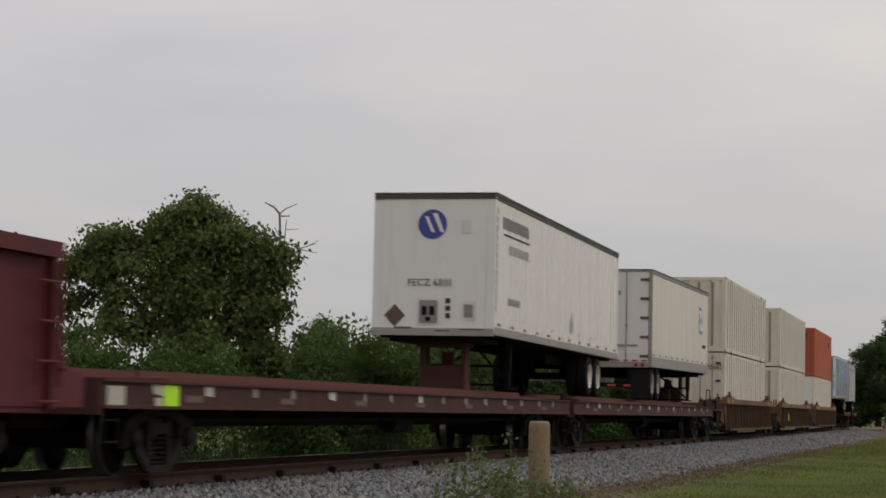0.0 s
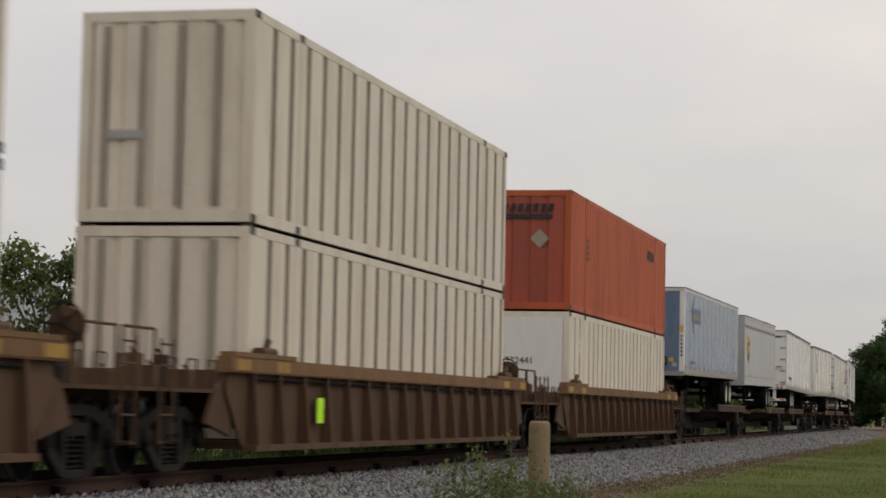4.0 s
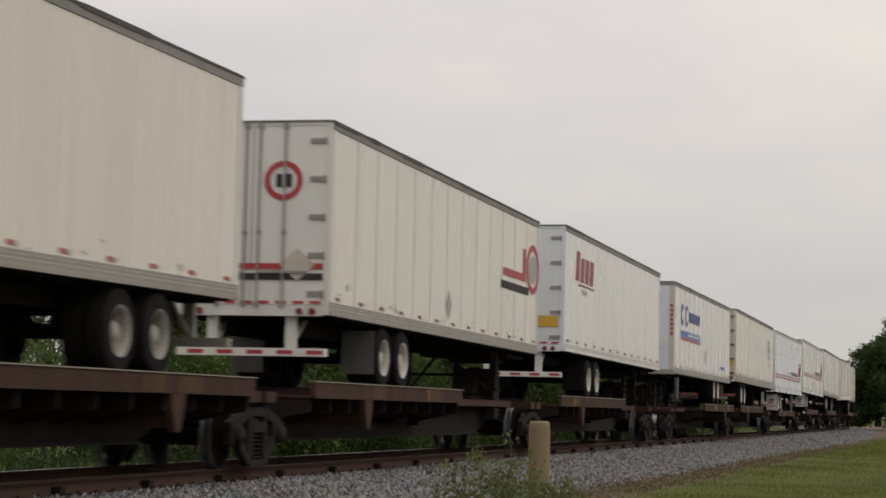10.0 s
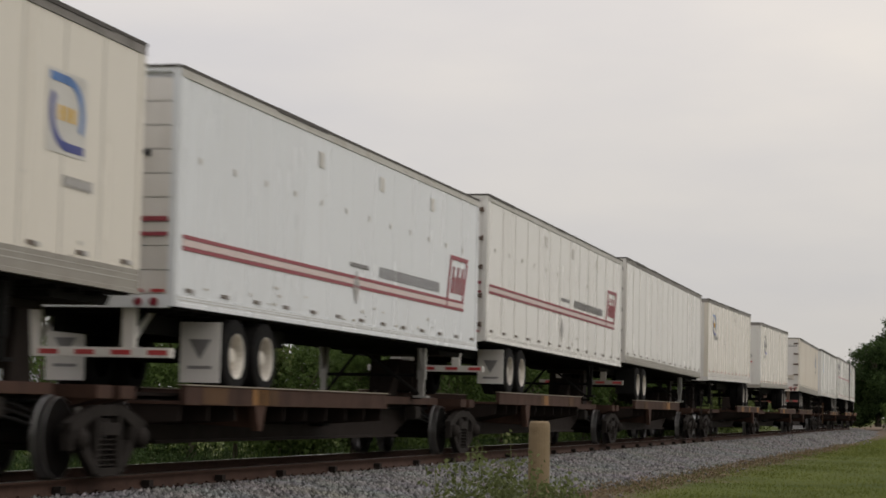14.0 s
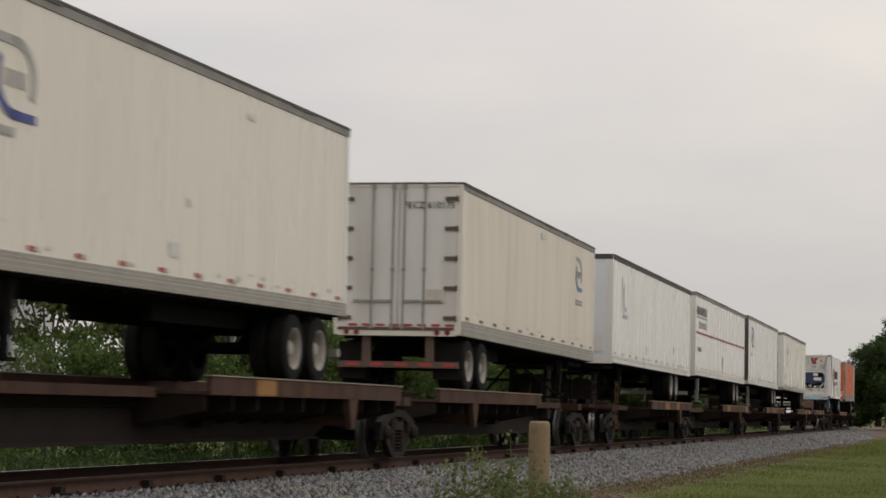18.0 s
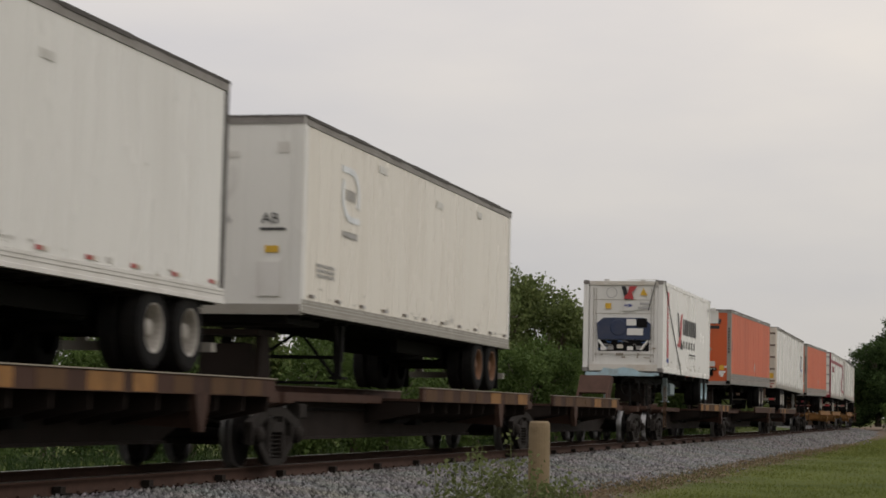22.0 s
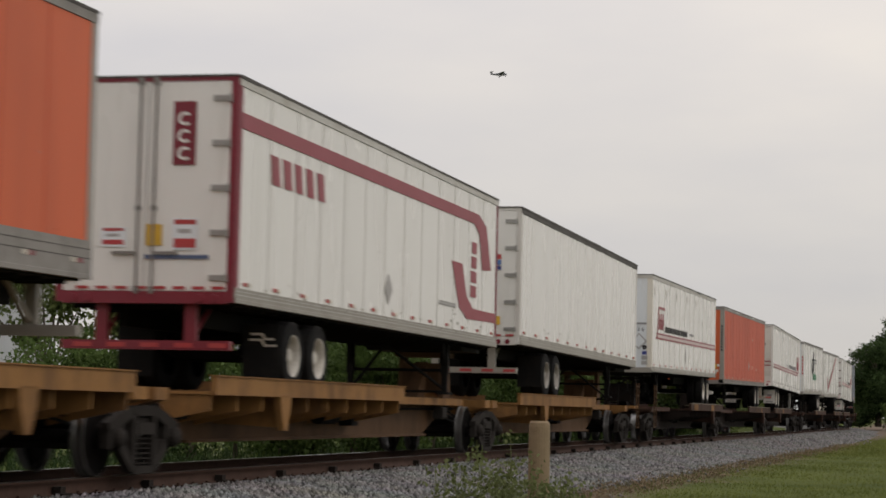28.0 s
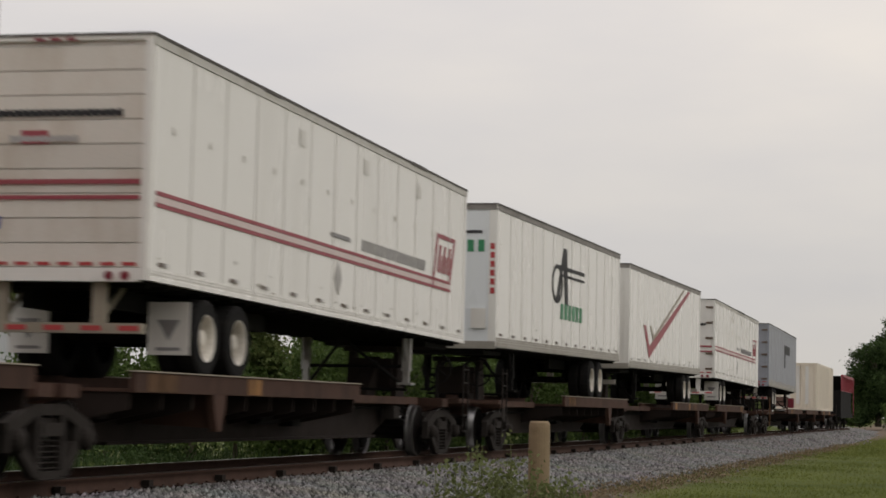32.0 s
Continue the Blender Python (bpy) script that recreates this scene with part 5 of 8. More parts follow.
    for x, d in stands:
        hitch(car, x - s0, d, "flatred", 2.24)
    return ride(car, s0, L)


def hopper_car(s0, s1, trucks, mat="hopper", top=3.45, label="low open maroon steel gondola car with end ladders", low=0.74):
    L = s1 - s0
    car = tagged(new("hopper_car"), label, "rail car", "hopper cars")
    for e in (-1, 1):
        ya, yb = sorted((e * 1.44, e * 1.48))
        side = part("side_sheet", Shape().prism([(0.9, low), (L, low), (L, top), (0, top), (0, max(low, 1.6))], ya, yb, "y"), mat, car)
        for i in range(10):
            x = 0.06 + i * (L - 0.12) / 9
            part("side_post", Shape().box(x - 0.06, x + 0.06, e * 1.53 - 0.05, e * 1.53 + 0.05, low + 0.04, top), mat, side)
        part("top_chord", Shape().box(-0.05, L + 0.05, e * 1.52 - 0.09, e * 1.52 + 0.09, top - 0.06, top + 0.10), mat, side)
        sill_a, sill_b = sorted((e * 1.35, e * 1.50))
        part("side_sill", Shape().box(-0.9, L + 0.9, sill_a, sill_b, 0.80, 1.16), "under" if low > 1 else mat, car)
    frame_mat = "under" if low > 1 else mat
    part("slope_sheet", Shape().prism([(0.0, top), (0.05, top), (3.2, 1.0), (2.9, 1.0)], -1.42, 1.42, "y"), frame_mat, car)
    part("slope_sheet", Shape().prism([(L - 0.05, top), (L, top), (L, 2.2), (L - 2.9, 1.0), (L - 3.2, 1.0)], -1.42, 1.42, "y"), frame_mat, car)
    part("centre_sill", Shape().box(-1.1, L + 0.9, -0.3, 0.3, 0.7, 1.05), frame_mat, car)
    part("end_sill", Shape().box(L + 0.75, L + 0.9, -1.34, 1.34, 0.80, 1.2).prism([(L, 2.1), (L + 0.18, 2.05), (L + 0.80, 1.2), (L, 1.2)], -1.36, -1.30, "y"), frame_mat, car)
    for y in (-1.38, -0.5, 0.5, 1.38):
        part("end_post", Shape().box(L + 0.04, L + 0.16, y - 0.06, y + 0.06, 1.16, top), frame_mat, car)
    part("brake_cylinder", Shape().rod((L + 0.45, -1.0, 1.34), (L + 0.45, -0.4, 1.34), 0.14, 10).box(L + 0.3, L + 0.62, -1.3, -1.05, 1.16, 1.42), "under", car)
    sh = Shape()
    for z in (0.85, 1.25, 1.65, 2.05):
        sh.rod((L - 0.55, -1.62, z), (L - 0.02, -1.62, z), 0.016, 6)
    for q in (L - 0.55, L - 0.02):
        sh.rod((q, -1.62, 1.0), (q, -1.62, top - 0.1), 0.02, 6)
    part("ladder", sh, mat, car)
    if low > 1:
        part("underbody", Shape().box(0.1, L - 0.1, -1.43, 1.43, 0.9, low + 0.05), "under", car)
    for x in trucks:
        add_truck(car, x - s0)
    return ride(car, s0, L)


def reefer_on_chassis(s0):
    """White refrigerated container with its cooling unit at the seen end, and the wheeled frame under it."""
    L, w, z0, z1 = 12.1, 1.22, 2.13, 4.96
    ch = tagged(new("container_chassis"), "black and galvanised wheeled container chassis on a spine car", "chassis")
    sh = Shape()
    for y in (-0.45, 0.45):
        sh.box(0.0, L, y - 0.07, y + 0.07, 1.78, 2.08)
    for x in (0.1, 1.6, 3.2, 5.5, 7.5, 9.5, 11.9):
        sh.box(x - 0.08, x + 0.08, -w, w, 1.98, 2.12)
    part("frame", sh, "under", ch)
    bol = part("front_bolster", Shape().box(-0.06, 0.25, -w, w, 1.98, 2.125), "under", ch)
    part("paint_patch", Shape().prism([(-1.0, 2.0), (1.18, 1.99), (1.15, 2.11), (0.7, 2.10), (0.6, 2.24), (0.25, 2.20), (0.0, 2.26), (-0.35, 2.22), (-0.5, 2.13), (-0.98, 2.08)], -0.08, -0.058, "x"), "paleblue", bol, "pale blue flaking paint")
    part("paint_patch", Shape().prism([(-1.15, 2.02), (-0.85, 2.03), (-0.9, 2.11), (-1.1, 2.10)], -0.08, -0.058, "x"), "paleblue", bol, "pale blue flaking paint")
    for y in (-0.95, 0.95):
        part("landing_leg", Shape().box(2.5, 2.64, y - 0.07, y + 0.07, 1.24, 2.0).box(2.42, 2.72, y - 0.12, y + 0.12, 1.22, 1.26), "teal", ch)
    part("gear_box", Shape().bevel_box(4.2, 5.2, -0.9, -0.6, 1.45, 1.85, 0.05), "teal", ch)
    sh = Shape()
    for x in (10.0, 11.22):
        sh.rod((x, -0.9, 1.67), (x, 0.9, 1.67), 0.075, 8)
        for y in (-0.5, 0.5):
            sh.prism([(x - 0.5, 1.7), (x, 1.84), (x + 0.5, 1.7), (x, 1.92)], y - 0.05, y + 0.05, "y")
    part("suspension", sh, "under", ch)
    for x in (10.0, 11.22):
        add_wheel(ch, x, -0.94, 1.67, RIM_TEAL)
        add_wheel(ch, x, 0.94, 1.67, RIM_TEAL)
    ride(ch, s0, L)
    c = tagged(new("refrigerated_container"), "white refrigerated container with a navy cooling unit", "container")
    part("box_wall", Shape().bevel_box(0.06, L, -w, w, z0 + 0.1, z1 - 0.1, 0.02), "white", c)
    part("roof", Shape().box(0.05, L - 0.02, -w + 0.05, w - 0.05, z1 - 0.11, z1 - 0.03), "white", c)
    for y in (-w, w):
        e = -1 if y < 0 else 1
        a, b = sorted((y, y - e * 0.10))
        part("top_rail", Shape().box(0.1, L, a - 0.012, b + 0.012, z1 - 0.12, z1 - 0.01), "white", c)
        part("bottom_rail", Shape().box(0.1, L, a - 0.012, b + 0.012, z0, z0 + 0.16), "white", c)
        for x in (0.0, L - 0.15):
            part("corner_post", Shape().box(x - 0.02, x + 0.15, a - 0.014, b + 0.05, z0 + 0.11, z1 - 0.11), "white", c)
            part("corner_casting", Shape().bevel_box(x - 0.03, x + 0.16, a - 0.018, b + 0.06, z0 - 0.004, z0 + 0.12, 0.02), "toprail", c)
            part("corner_casting", Shape().bevel_box(x - 0.03, x + 0.16, a - 0.018, b + 0.06, z1 - 0.12, z1 + 0.004, 0.02), "toprail", c)
    part("end_sill", Shape().box(-0.03, 0.06, -w + 0.15, w - 0.15, z0 + 0.02, z0 + 0.22), "stained", c)
    part("end_header", Shape().box(-0.03, 0.06, -w + 0.15, w - 0.15, z1 - 0.14, z1 - 0.02), "stained", c)
    # machinery end
    part("end_wall", Shape().box(0.02, 0.06, -w + 0.15, w - 0.15, z0 + 0.2, z1 - 0.13), "white", c)
    part("end_panel_frame", Shape().box(-0.02, 0.03, -w + 0.16, -w + 0.26, z0 + 0.25, z1 - 0.2).box(-0.02, 0.03, w - 0.26, w - 0.16, z0 + 0.25, z1 - 0.2).box(-0.02, 0.03, -w + 0.26, w - 0.26, z0 + 0.55, z0 + 0.63), "doorgrey", c)
    cu = part("cooling_unit", Shape().prism([(-0.84, 3.12), (0.80, 3.12), (0.84, 3.62), (0.62, 3.80), (-0.62, 3.80), (-0.84, 3.62)], -0.06, 0.03, "x"), "unit_navy", c, "navy blue cooling unit")
    part("fan", Shape().lathe([(-0.075, 0.0), (-0.075, 0.24), (-0.058, 0.26)], 22, (0, 0.16, 3.5), "x"), "unit_navy", cu)
    part("control_panel", Shape().box(-0.075, -0.06, -0.62, -0.12, 3.26, 3.47).box(-0.075, -0.06, -0.40, -0.10, 3.56, 3.76), "white", cu)
    part("grille", Shape().box(-0.072, -0.06, -0.75, -0.42, 3.5, 3.78), "under", cu)
    m = part("machinery_bay", Shape().box(-0.012, 0.03, -0.80, 0.80, 2.76, 3.11), "under", c)
    for i, (y, z) in enumerate(((-0.5, 2.86), (-0.22, 2.84), (0.1, 2.9), (0.4, 2.85), (0.62, 2.83))):
        part("component", Shape().box(-0.06, -0.012, y - 0.09, y + 0.09, z - 0.05, z + 0.07), ("galv", "white", "chalk", "galv", "white")[i], m)
    rng = random.Random(3)
    for i in range(14):
        y, z = rng.uniform(-0.72, 0.72), rng.uniform(2.79, 3.06)
        part("pipe", Shape().tube([(-0.02, y, z), (-0.05, y + rng.uniform(-0.1, 0.1), z + 0.03), (-0.05, y + rng.uniform(-0.2, 0.2), min(z + 0.05, 3.08)), (-0.02, y + rng.uniform(-0.25, 0.25), z)], 0.012), rng.choice(("galv", "under", "chalk", "midblue")), m)
    for y in (-0.95, -0.86, 0.86, 0.95):
        part("panel_seam", Shape().box(-0.024, -0.018, y - 0.006, y + 0.006, z0 + 0.3, z1 - 0.25), "recess", c)
    for z in (3.93, 4.36):
        part("panel_seam", Shape().box(0.008, 0.019, -w + 0.27, w - 0.27, z - 0.006, z + 0.006), "recess", c)
    for a, b in (((-0.78, 3.1), (-0.55, 2.8)), ((0.78, 3.1), (0.55, 2.8))):
        part("brace", Shape().rod((-0.04, a[0], a[1]), (-0.04, b[0], b[1]), 0.04, 6), "white", m)
    # markings on the seen end
    ring_logo(c, "end", 1.60, 4.58, 0.17, 0.17, "faint", w, 0.12)
    poly(c, "emblem", "end", [(1.05, 4.36), (1.18, 4.36), (1.30, 4.78), (1.17, 4.78)], "ink", w)
    poly(c, "emblem", "end", [(0.92, 4.36), (1.24, 4.40), (1.10, 4.56), (1.05, 4.78), (0.80, 4.78), (0.96, 4.58)][::-1], "red", w, 0.004)
    poly(c, "warning_sign", "end", [(0.48, 4.50), (0.72, 4.50), (0.60, 4.73)], "gold", w)
    decal(c, "notice", "end", 1.62, 1.80, 4.08, 4.25, "gold", w)
    decal(c, "notice", "end", 0.85, 1.28, 4.02, 4.32, "doorgrey", w)
    ring_logo(c, "end", 1.07, 4.18, 0.13, 0.05, "navy", w, 0.9)
    bars(c, "end", 0.42, 4.20, 4, 0.08, 0.08, "faint", w)
    bars(c, "end", 0.38, 4.06, 6, 0.07, 0.08, "faint", w)
    # lettering on the near side: brand blocks
    decal(c, "stripe", "side", 0.95, 1.34, 2.60, 4.66, "pinkred", w)
    decal(c, "stripe", "side", 0.95, 1.38, 2.44, 2.58, "navy", w)
    bars(c, "side", 1.06, 3.2, 1, 0.22, 0.09, "white", w + 0.008, 0.0, 0.0, 8)
    poly(c, "emblem", "side", [(3.35, 4.12), (3.60, 4.12), (3.95, 3.35), (3.75, 3.35)], "ink", w)
    poly(c, "emblem", "side", [(3.40, 3.12), (3.75, 3.16), (3.98, 3.42), (4.08, 3.85), (4.30, 4.10), (4.65, 4.14), (4.45, 3.95), (4.35, 3.55), (4.20, 3.15), (3.95, 3.02), (3.55, 3.02)], "red", w, 0.004)
    poly(c, "emblem", "side", [(4.05, 2.98), (4.75, 2.96), (4.45, 3.28)], "ink", w)
    bars(c, "side", 4.78, 3.46, 7, 0.50, 0.52, "ink", w, 0.2)
    bars(c, "side", 4.9, 3.02, 5, 0.66, 0.24, "ink", w, 0.66)
    bars(c, "side", 6.4, 2.82, 18, 0.09, 0.05, "ink", w)
    decal(c, "line", "side", 6.4, 8.1, 2.74, 2.76, "ink", w)
    bars(c, "side", 11.2, 4.55, 5, 0.11, 0.08, "faint", w)
    bars(c, "side", 11.2, 4.35, 3, 0.11, 0.08, "faint", w)
    part("lashing_strap", Shape().rod((0.34, -w - 0.02, z1), (1.6, -w - 0.02, 3.95), 0.014, 6).rod((1.6, -w - 0.02, 3.95), (4.35, -w - 0.02, z0 + 0.0), 0.014, 6), "cable", c, "loose dark strap hanging down the side")
    part("lashing_strap", Shape().rod((-0.06, -w + 0.22, z1 - 0.03), (-0.06, -w + 0.45, z0 + 1.9), 0.014, 6).rod((-0.06, -w + 0.22, z1), (0.34, -w - 0.03, z1), 0.02, 6), "cable", c)
    for a, b in (((-0.01, 0.25), (-0.01, 1.05)),):
        part("roof_cable", Shape().rod((0.0, -w + 0.2, z1 + 0.03), (0.0, -0.1, z1 + 0.02), 0.012, 6).box(-0.02, 0.08, w - 0.75, w - 0.6, z1 - 0.02, z1 + 0.04).box(-0.02, 0.08, -w + 0.55, -w + 0.7, z1 - 0.02, z1 + 0.04), "doorgrey", c)
    rng = random.Random(14)
    for i in range(16):
        u, z, a = rng.uniform(0.1, 11.5), rng.choice((z0 + 0.2, z0 + 0.24, z0 + 0.32, z1 - 0.18)), rng.uniform(0.08, 0.4)
        decal(c, "rust_patch", "side", u, u + a, z, z + rng.uniform(0.02, 0.06), rng.choice(("khaki", "recess")), w, -0.003)
    for i in range(9):
        u, z = rng.uniform(0.15, 2.1), rng.choice((z0 + 0.3, z0 + 0.42, z0 + 0.5, z1 - 0.3, z0 + 0.7))
        decal(c, "rust_patch", "end", u, u + rng.uniform(0.05, 0.25), z, z + rng.uniform(0.03, 0.08), rng.choice(("khaki", "recess")), w, -0.006)
    ride(c, s0, L)


# ---- the train, from the part that passes first to its end ----
def build_train():
    hopper_car(-32.0, -14.93, (-30.0, -16.1), top=2.36)
    flat_car(-13.3, 14.9, (-10.6, 12.6), tag=1.86, stands=((8.3, 1),))
    flat_car(15.6, 43.4, (18.0, 41.0), stands=((41.9, -1),))

    t = trailer(7.18, 15.42, True, "cream", "white", 2.28, 2.85, 1.26, 26, "darkrail", "alu", 0.16, tilt=-0.08, axle=2.66, label="white semi-trailer with a round blue emblem on its front wall",
                gap=0.004, edge="white")
    ring_logo(t, "end", 1.30, 4.50, 0.30, 0.30, "navy", 1.26, 0.98)
    poly(t, "emblem", "end", [(1.05, 4.34), (1.13, 4.34), (1.30, 4.72), (1.20, 4.72)], "white", 1.26, 0.004)
    poly(t, "emblem", "end", [(1.25, 4.34), (1.32, 4.34), (1.46, 4.66), (1.39, 4.66)], "white", 1.26, 0.004)
    lettering(t, "FECZ 68", "end", 1.80, 3.25, 0.15, "ink", 1.26).rotation_euler = (radians(90), 0, radians(-90))
    bars(t, "end", 0.88, 3.25, 3, 0.09, 0.15, "faint", 1.26)
    poly(t, "placard", "end", [(2.05, 2.42), (2.27, 2.65), (2.05, 2.88), (1.83, 2.65)], "brown", 1.26)
    decal(t, "hatch", "end", 1.10, 1.60, 2.46, 3.02, "doorgrey", 1.26)
    decal(t, "connector_box", "end", 1.16, 1.54, 2.50, 2.96, "toprail", 1.26, 0.012)
    for u in (1.22, 1.38):
        decal(t, "socket", "end", u, u + 0.10, 2.66, 2.84, "under", 1.26, 0.03)
    decal(t, "socket", "end", 1.30, 1.40, 2.54, 2.62, "under", 1.26, 0.03)
    decal(t, "hatch_pane", "end", 0.43, 0.61, 2.62, 2.88, "toprail", 1.26, 0.012)
    for u, a, z, h in ((0.2, 0.5, 2.36, 0.03), (1.7, 0.35, 2.38, 0.04), (0.9, 0.3, 2.33, 0.03)):
        decal(t, "rust_patch", "end", u, u + a, z, z + h, "brown", 1.26, 0.004)
    decal(t, "hatch", "end", 0.38, 0.66, 2.55, 2.95, "doorgrey", 1.26)
    decal(t, "hatch", "end", 0.50, 0.70, 4.32, 4.58, "doorgrey", 1.26)
    bars(t, "end", 0.90, 2.60, 1, 0.12, 0.1, "ink", 1.26, 0.1, 0, 3)
    bars(t, "side", 0.7, 4.48, 15, 0.178, 0.24, "midgrey", 1.26, 0.42)
    decal(t, "line", "side", 0.8, 3.4, 4.35, 4.385, "ink", 1.26)
    bars(t, "side", 1.35, 4.0, 8, 0.26, 0.18, "faint", 1.26, 0.4)
    bars(t, "side", 0.06, 2.75, 1, 0.16, 0.12, "faint", 1.26, 0, 0, 12)
    bars(t, "side", 1.3, 2.95, 8, 0.16, 0.14, "faint", 1.26)
    poly(t, "placard", "side", [(8.6, 2.65), (8.85, 2.90), (8.6, 3.15), (8.35, 2.90)], "faint", 1.26)

    t = trailer(29.0, 14.0, False, "tan", "white", 2.23, 2.90, 1.26, 40, "toprail", "alu", 0.30, tilt=-0.08, door="doorgrey", rim=RIM_GREY, axle=0.63, flap="tyre", label="cream semi-trailer with grey rear doors and a curled emblem",
                gap=0.004, reflect="brown", guard="under", rods=2)
    q_logo(t, "side", 11.7, 4.05, 0.46, 0.46, 1.26, core="khaki", sheet="cool")
    bars(t, "side", 12.2, 3.1, 8, 0.12, 0.12, "ink", 1.26)
    lettering(t, "6309", "end", 1.35, 4.35, 0.16, "ink", 1.26)
    lettering(t, "FECZ", "end", 2.15, 4.35, 0.16, "ink", 1.26)
    decal(t, "notice", "end", 0.28, 0.75, 2.62, 2.88, "white", 1.26)

    well_car(48.0, 65.3, (44.9, 67.3))
    well_car(71.9, 89.1, (70.2, 90.5), tag=3.0)
    well_car(95.4, 113.0, (94.3, 114.3))
    for k, (s, n) in enumerate(((48.56, 16.2), (72.46, 16.15), (96.1, 16.2))):
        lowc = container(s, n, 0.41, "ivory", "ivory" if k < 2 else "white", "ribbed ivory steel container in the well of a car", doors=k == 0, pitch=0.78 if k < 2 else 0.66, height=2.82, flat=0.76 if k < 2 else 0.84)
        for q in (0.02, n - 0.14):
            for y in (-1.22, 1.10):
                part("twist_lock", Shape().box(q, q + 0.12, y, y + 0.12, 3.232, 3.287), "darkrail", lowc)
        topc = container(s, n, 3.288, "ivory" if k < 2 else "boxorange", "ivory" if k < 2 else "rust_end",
                         "ribbed ivory steel container stacked on another" if k < 2 else "ribbed orange steel container stacked on a white one", doors=False, pitch=0.78 if k < 2 else 0.36, deep=0.07 if k < 2 else 0.03, grime_shade=k < 2)
        if k == 0:
            lettering(lowc, "233662", "end", 0.80, 2.60, 0.17, "ink")
            lettering(topc, "233336", "end", 1.65, 4.45, 0.17, "faint")
            bars(topc, "end", 0.95, 4.25, 6, 0.10, 0.07, "red")
            poly(topc, "placard", "end", [(0.70, 3.62), (1.0, 3.62), (0.85, 3.86)], "ink")
            # flat strips draw the end wall's grooves, their shade and grime painted on
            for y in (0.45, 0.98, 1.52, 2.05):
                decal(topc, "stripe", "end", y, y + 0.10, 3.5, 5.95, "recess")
        if k == 1:
            # groove shade and grime again painted as flat strips, on both ends
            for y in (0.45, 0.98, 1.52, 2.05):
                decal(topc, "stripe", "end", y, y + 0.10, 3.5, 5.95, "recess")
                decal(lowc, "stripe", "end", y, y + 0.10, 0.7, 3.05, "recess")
            bars(topc, "end", 1.5, 4.4, 6, 0.10, 0.14, "faint")
        if k == 2:
            lettering(lowc, "232441", "end", 1.55, 1.98, 0.17, "ink")
            decal(lowc, "plain_panel", "end", 0.15, 2.32, 0.60, 3.10, "white")
            lettering(lowc, "232441", "end", 1.55, 1.98, 0.17, "ink").location.x = -0.06
            bars(topc, "end", 0.45, 5.62, 9, 0.185, 0.2, "ink", 1.235, 0.15, -0.2)
            decal(topc, "stripe", "end", 0.45, 2.1, 5.46, 5.57, "ink")
            poly(topc, "placard", "end", [(0.75, 4.75), (0.98, 4.98), (0.75, 5.21), (0.52, 4.98)], "khaki")
            bars(topc, "side", 12.4, 5.35, 3, 0.45, 0.28, "ink", 1.235, 0.05)
            bars(topc, "side", 2.15, 4.6, 1, 0.28, 0.10, "ink", 1.235, 0.1, 0, 4)
            for z in (2.3, 2.5):
                for u in (1.3, 7.4):
                    decal(lowc, "notice", "side", u, u + 0.26, z, z + 0.14, "doorgrey")

    # spine car sets
    def spine_set(cuts, wheels_low, paint="rust", web="spine", empty=(), sunk=()):
        n = len(wheels_low)
        for i in range(n):
            a, b = cuts[i], cuts[i + 1]
            trucks = []
            if i == 0:
                trucks.append(a + 0.25)
            trucks.append(b if i < n - 1 else b - 0.25)
            spine_car(a, b, wheels_low[i], trucks, paint, web, i in empty, (i == 0, i == n - 1), 0.13 if i in sunk else 0.0)
    spine_set((117.2, 136.0, 154.6, 172.3), (False, False, True))
    spine_set((176.9, 194.3, 213.5, 231.4), (False, True, True))
    spine_set((235.5, 252.5, 269.6, 287.4, 305.2, 322.0), (False, True, True, True, True), sunk=(2,))
    spine_set((325.9, 343.6, 362.8, 380.4), (False, False, True))
    spine_set((384.9, 400.7, 418.9, 436.3, 453.7, 470.2), (False, False, False, False, True), empty=(4,))
    spine_set((474.4, 492.4, 511.3, 529.4), (False, False, True))
    spine_set((533.4, 551.8, 570.6, 588.5), (False, True, True), "yellowbrown", "ochreweb")
    spine_set((592.9, 610.5, 629.5, 647.4), (False, False, True))
    spine_set((651.8, 668.0, 686.4, 706.0), (False, False, True))
    spine_set((710.2, 729.0, 741.5, 760.0), (False, False, True), empty=(1,))

    t = trailer(117.03, 16.46, True, "blue", "blue", 2.15, 2.9, seams=13, edge="white", top="patchpaint", axle=2.45, label="light blue semi-trailer with a faded arrow emblem and white corner post", reflect="red")
    poly(t, "emblem", "side", [(1.9, 4.35), (2.35, 4.75), (2.3, 4.45), (4.3, 4.45), (4.3, 3.95), (2.3, 3.95), (2.35, 3.6)], "fadedblue")
    decal(t, "emblem", "side", 2.0, 4.3, 4.06, 4.26, "khaki", lift=0.003)
    for u, z, h, m in ((0.56, 2.45, 0.30, "under"), (0.92, 2.42, 0.34, "doorgrey")):
        box = decal(t, "connector_box", "end", u, u + 0.20, z, z + h, m, lift=0.05)
        part("socket", Shape().box(-0.115, -0.103, -1.235 + u + 0.05, -1.235 + u + 0.15, z + 0.08, z + 0.22), "galv" if m == "under" else "faint", box)
    decal(t, "air_line", "end", 0.62, 0.68, 2.24, 2.45, "under", lift=0.03)
    for u, z, h, m in ((0.34, 2.58, 0.13, "gold"), (0.24, 2.42, 0.13, "faint")):
        decal(t, "notice", "end", u, u + 0.15, z, z + h, m)
    poly(t, "vent", "end", [(1.10, 3.88), (1.20, 3.85), (1.28, 4.02), (1.18, 4.06)], "doorgrey", lift=0.03)
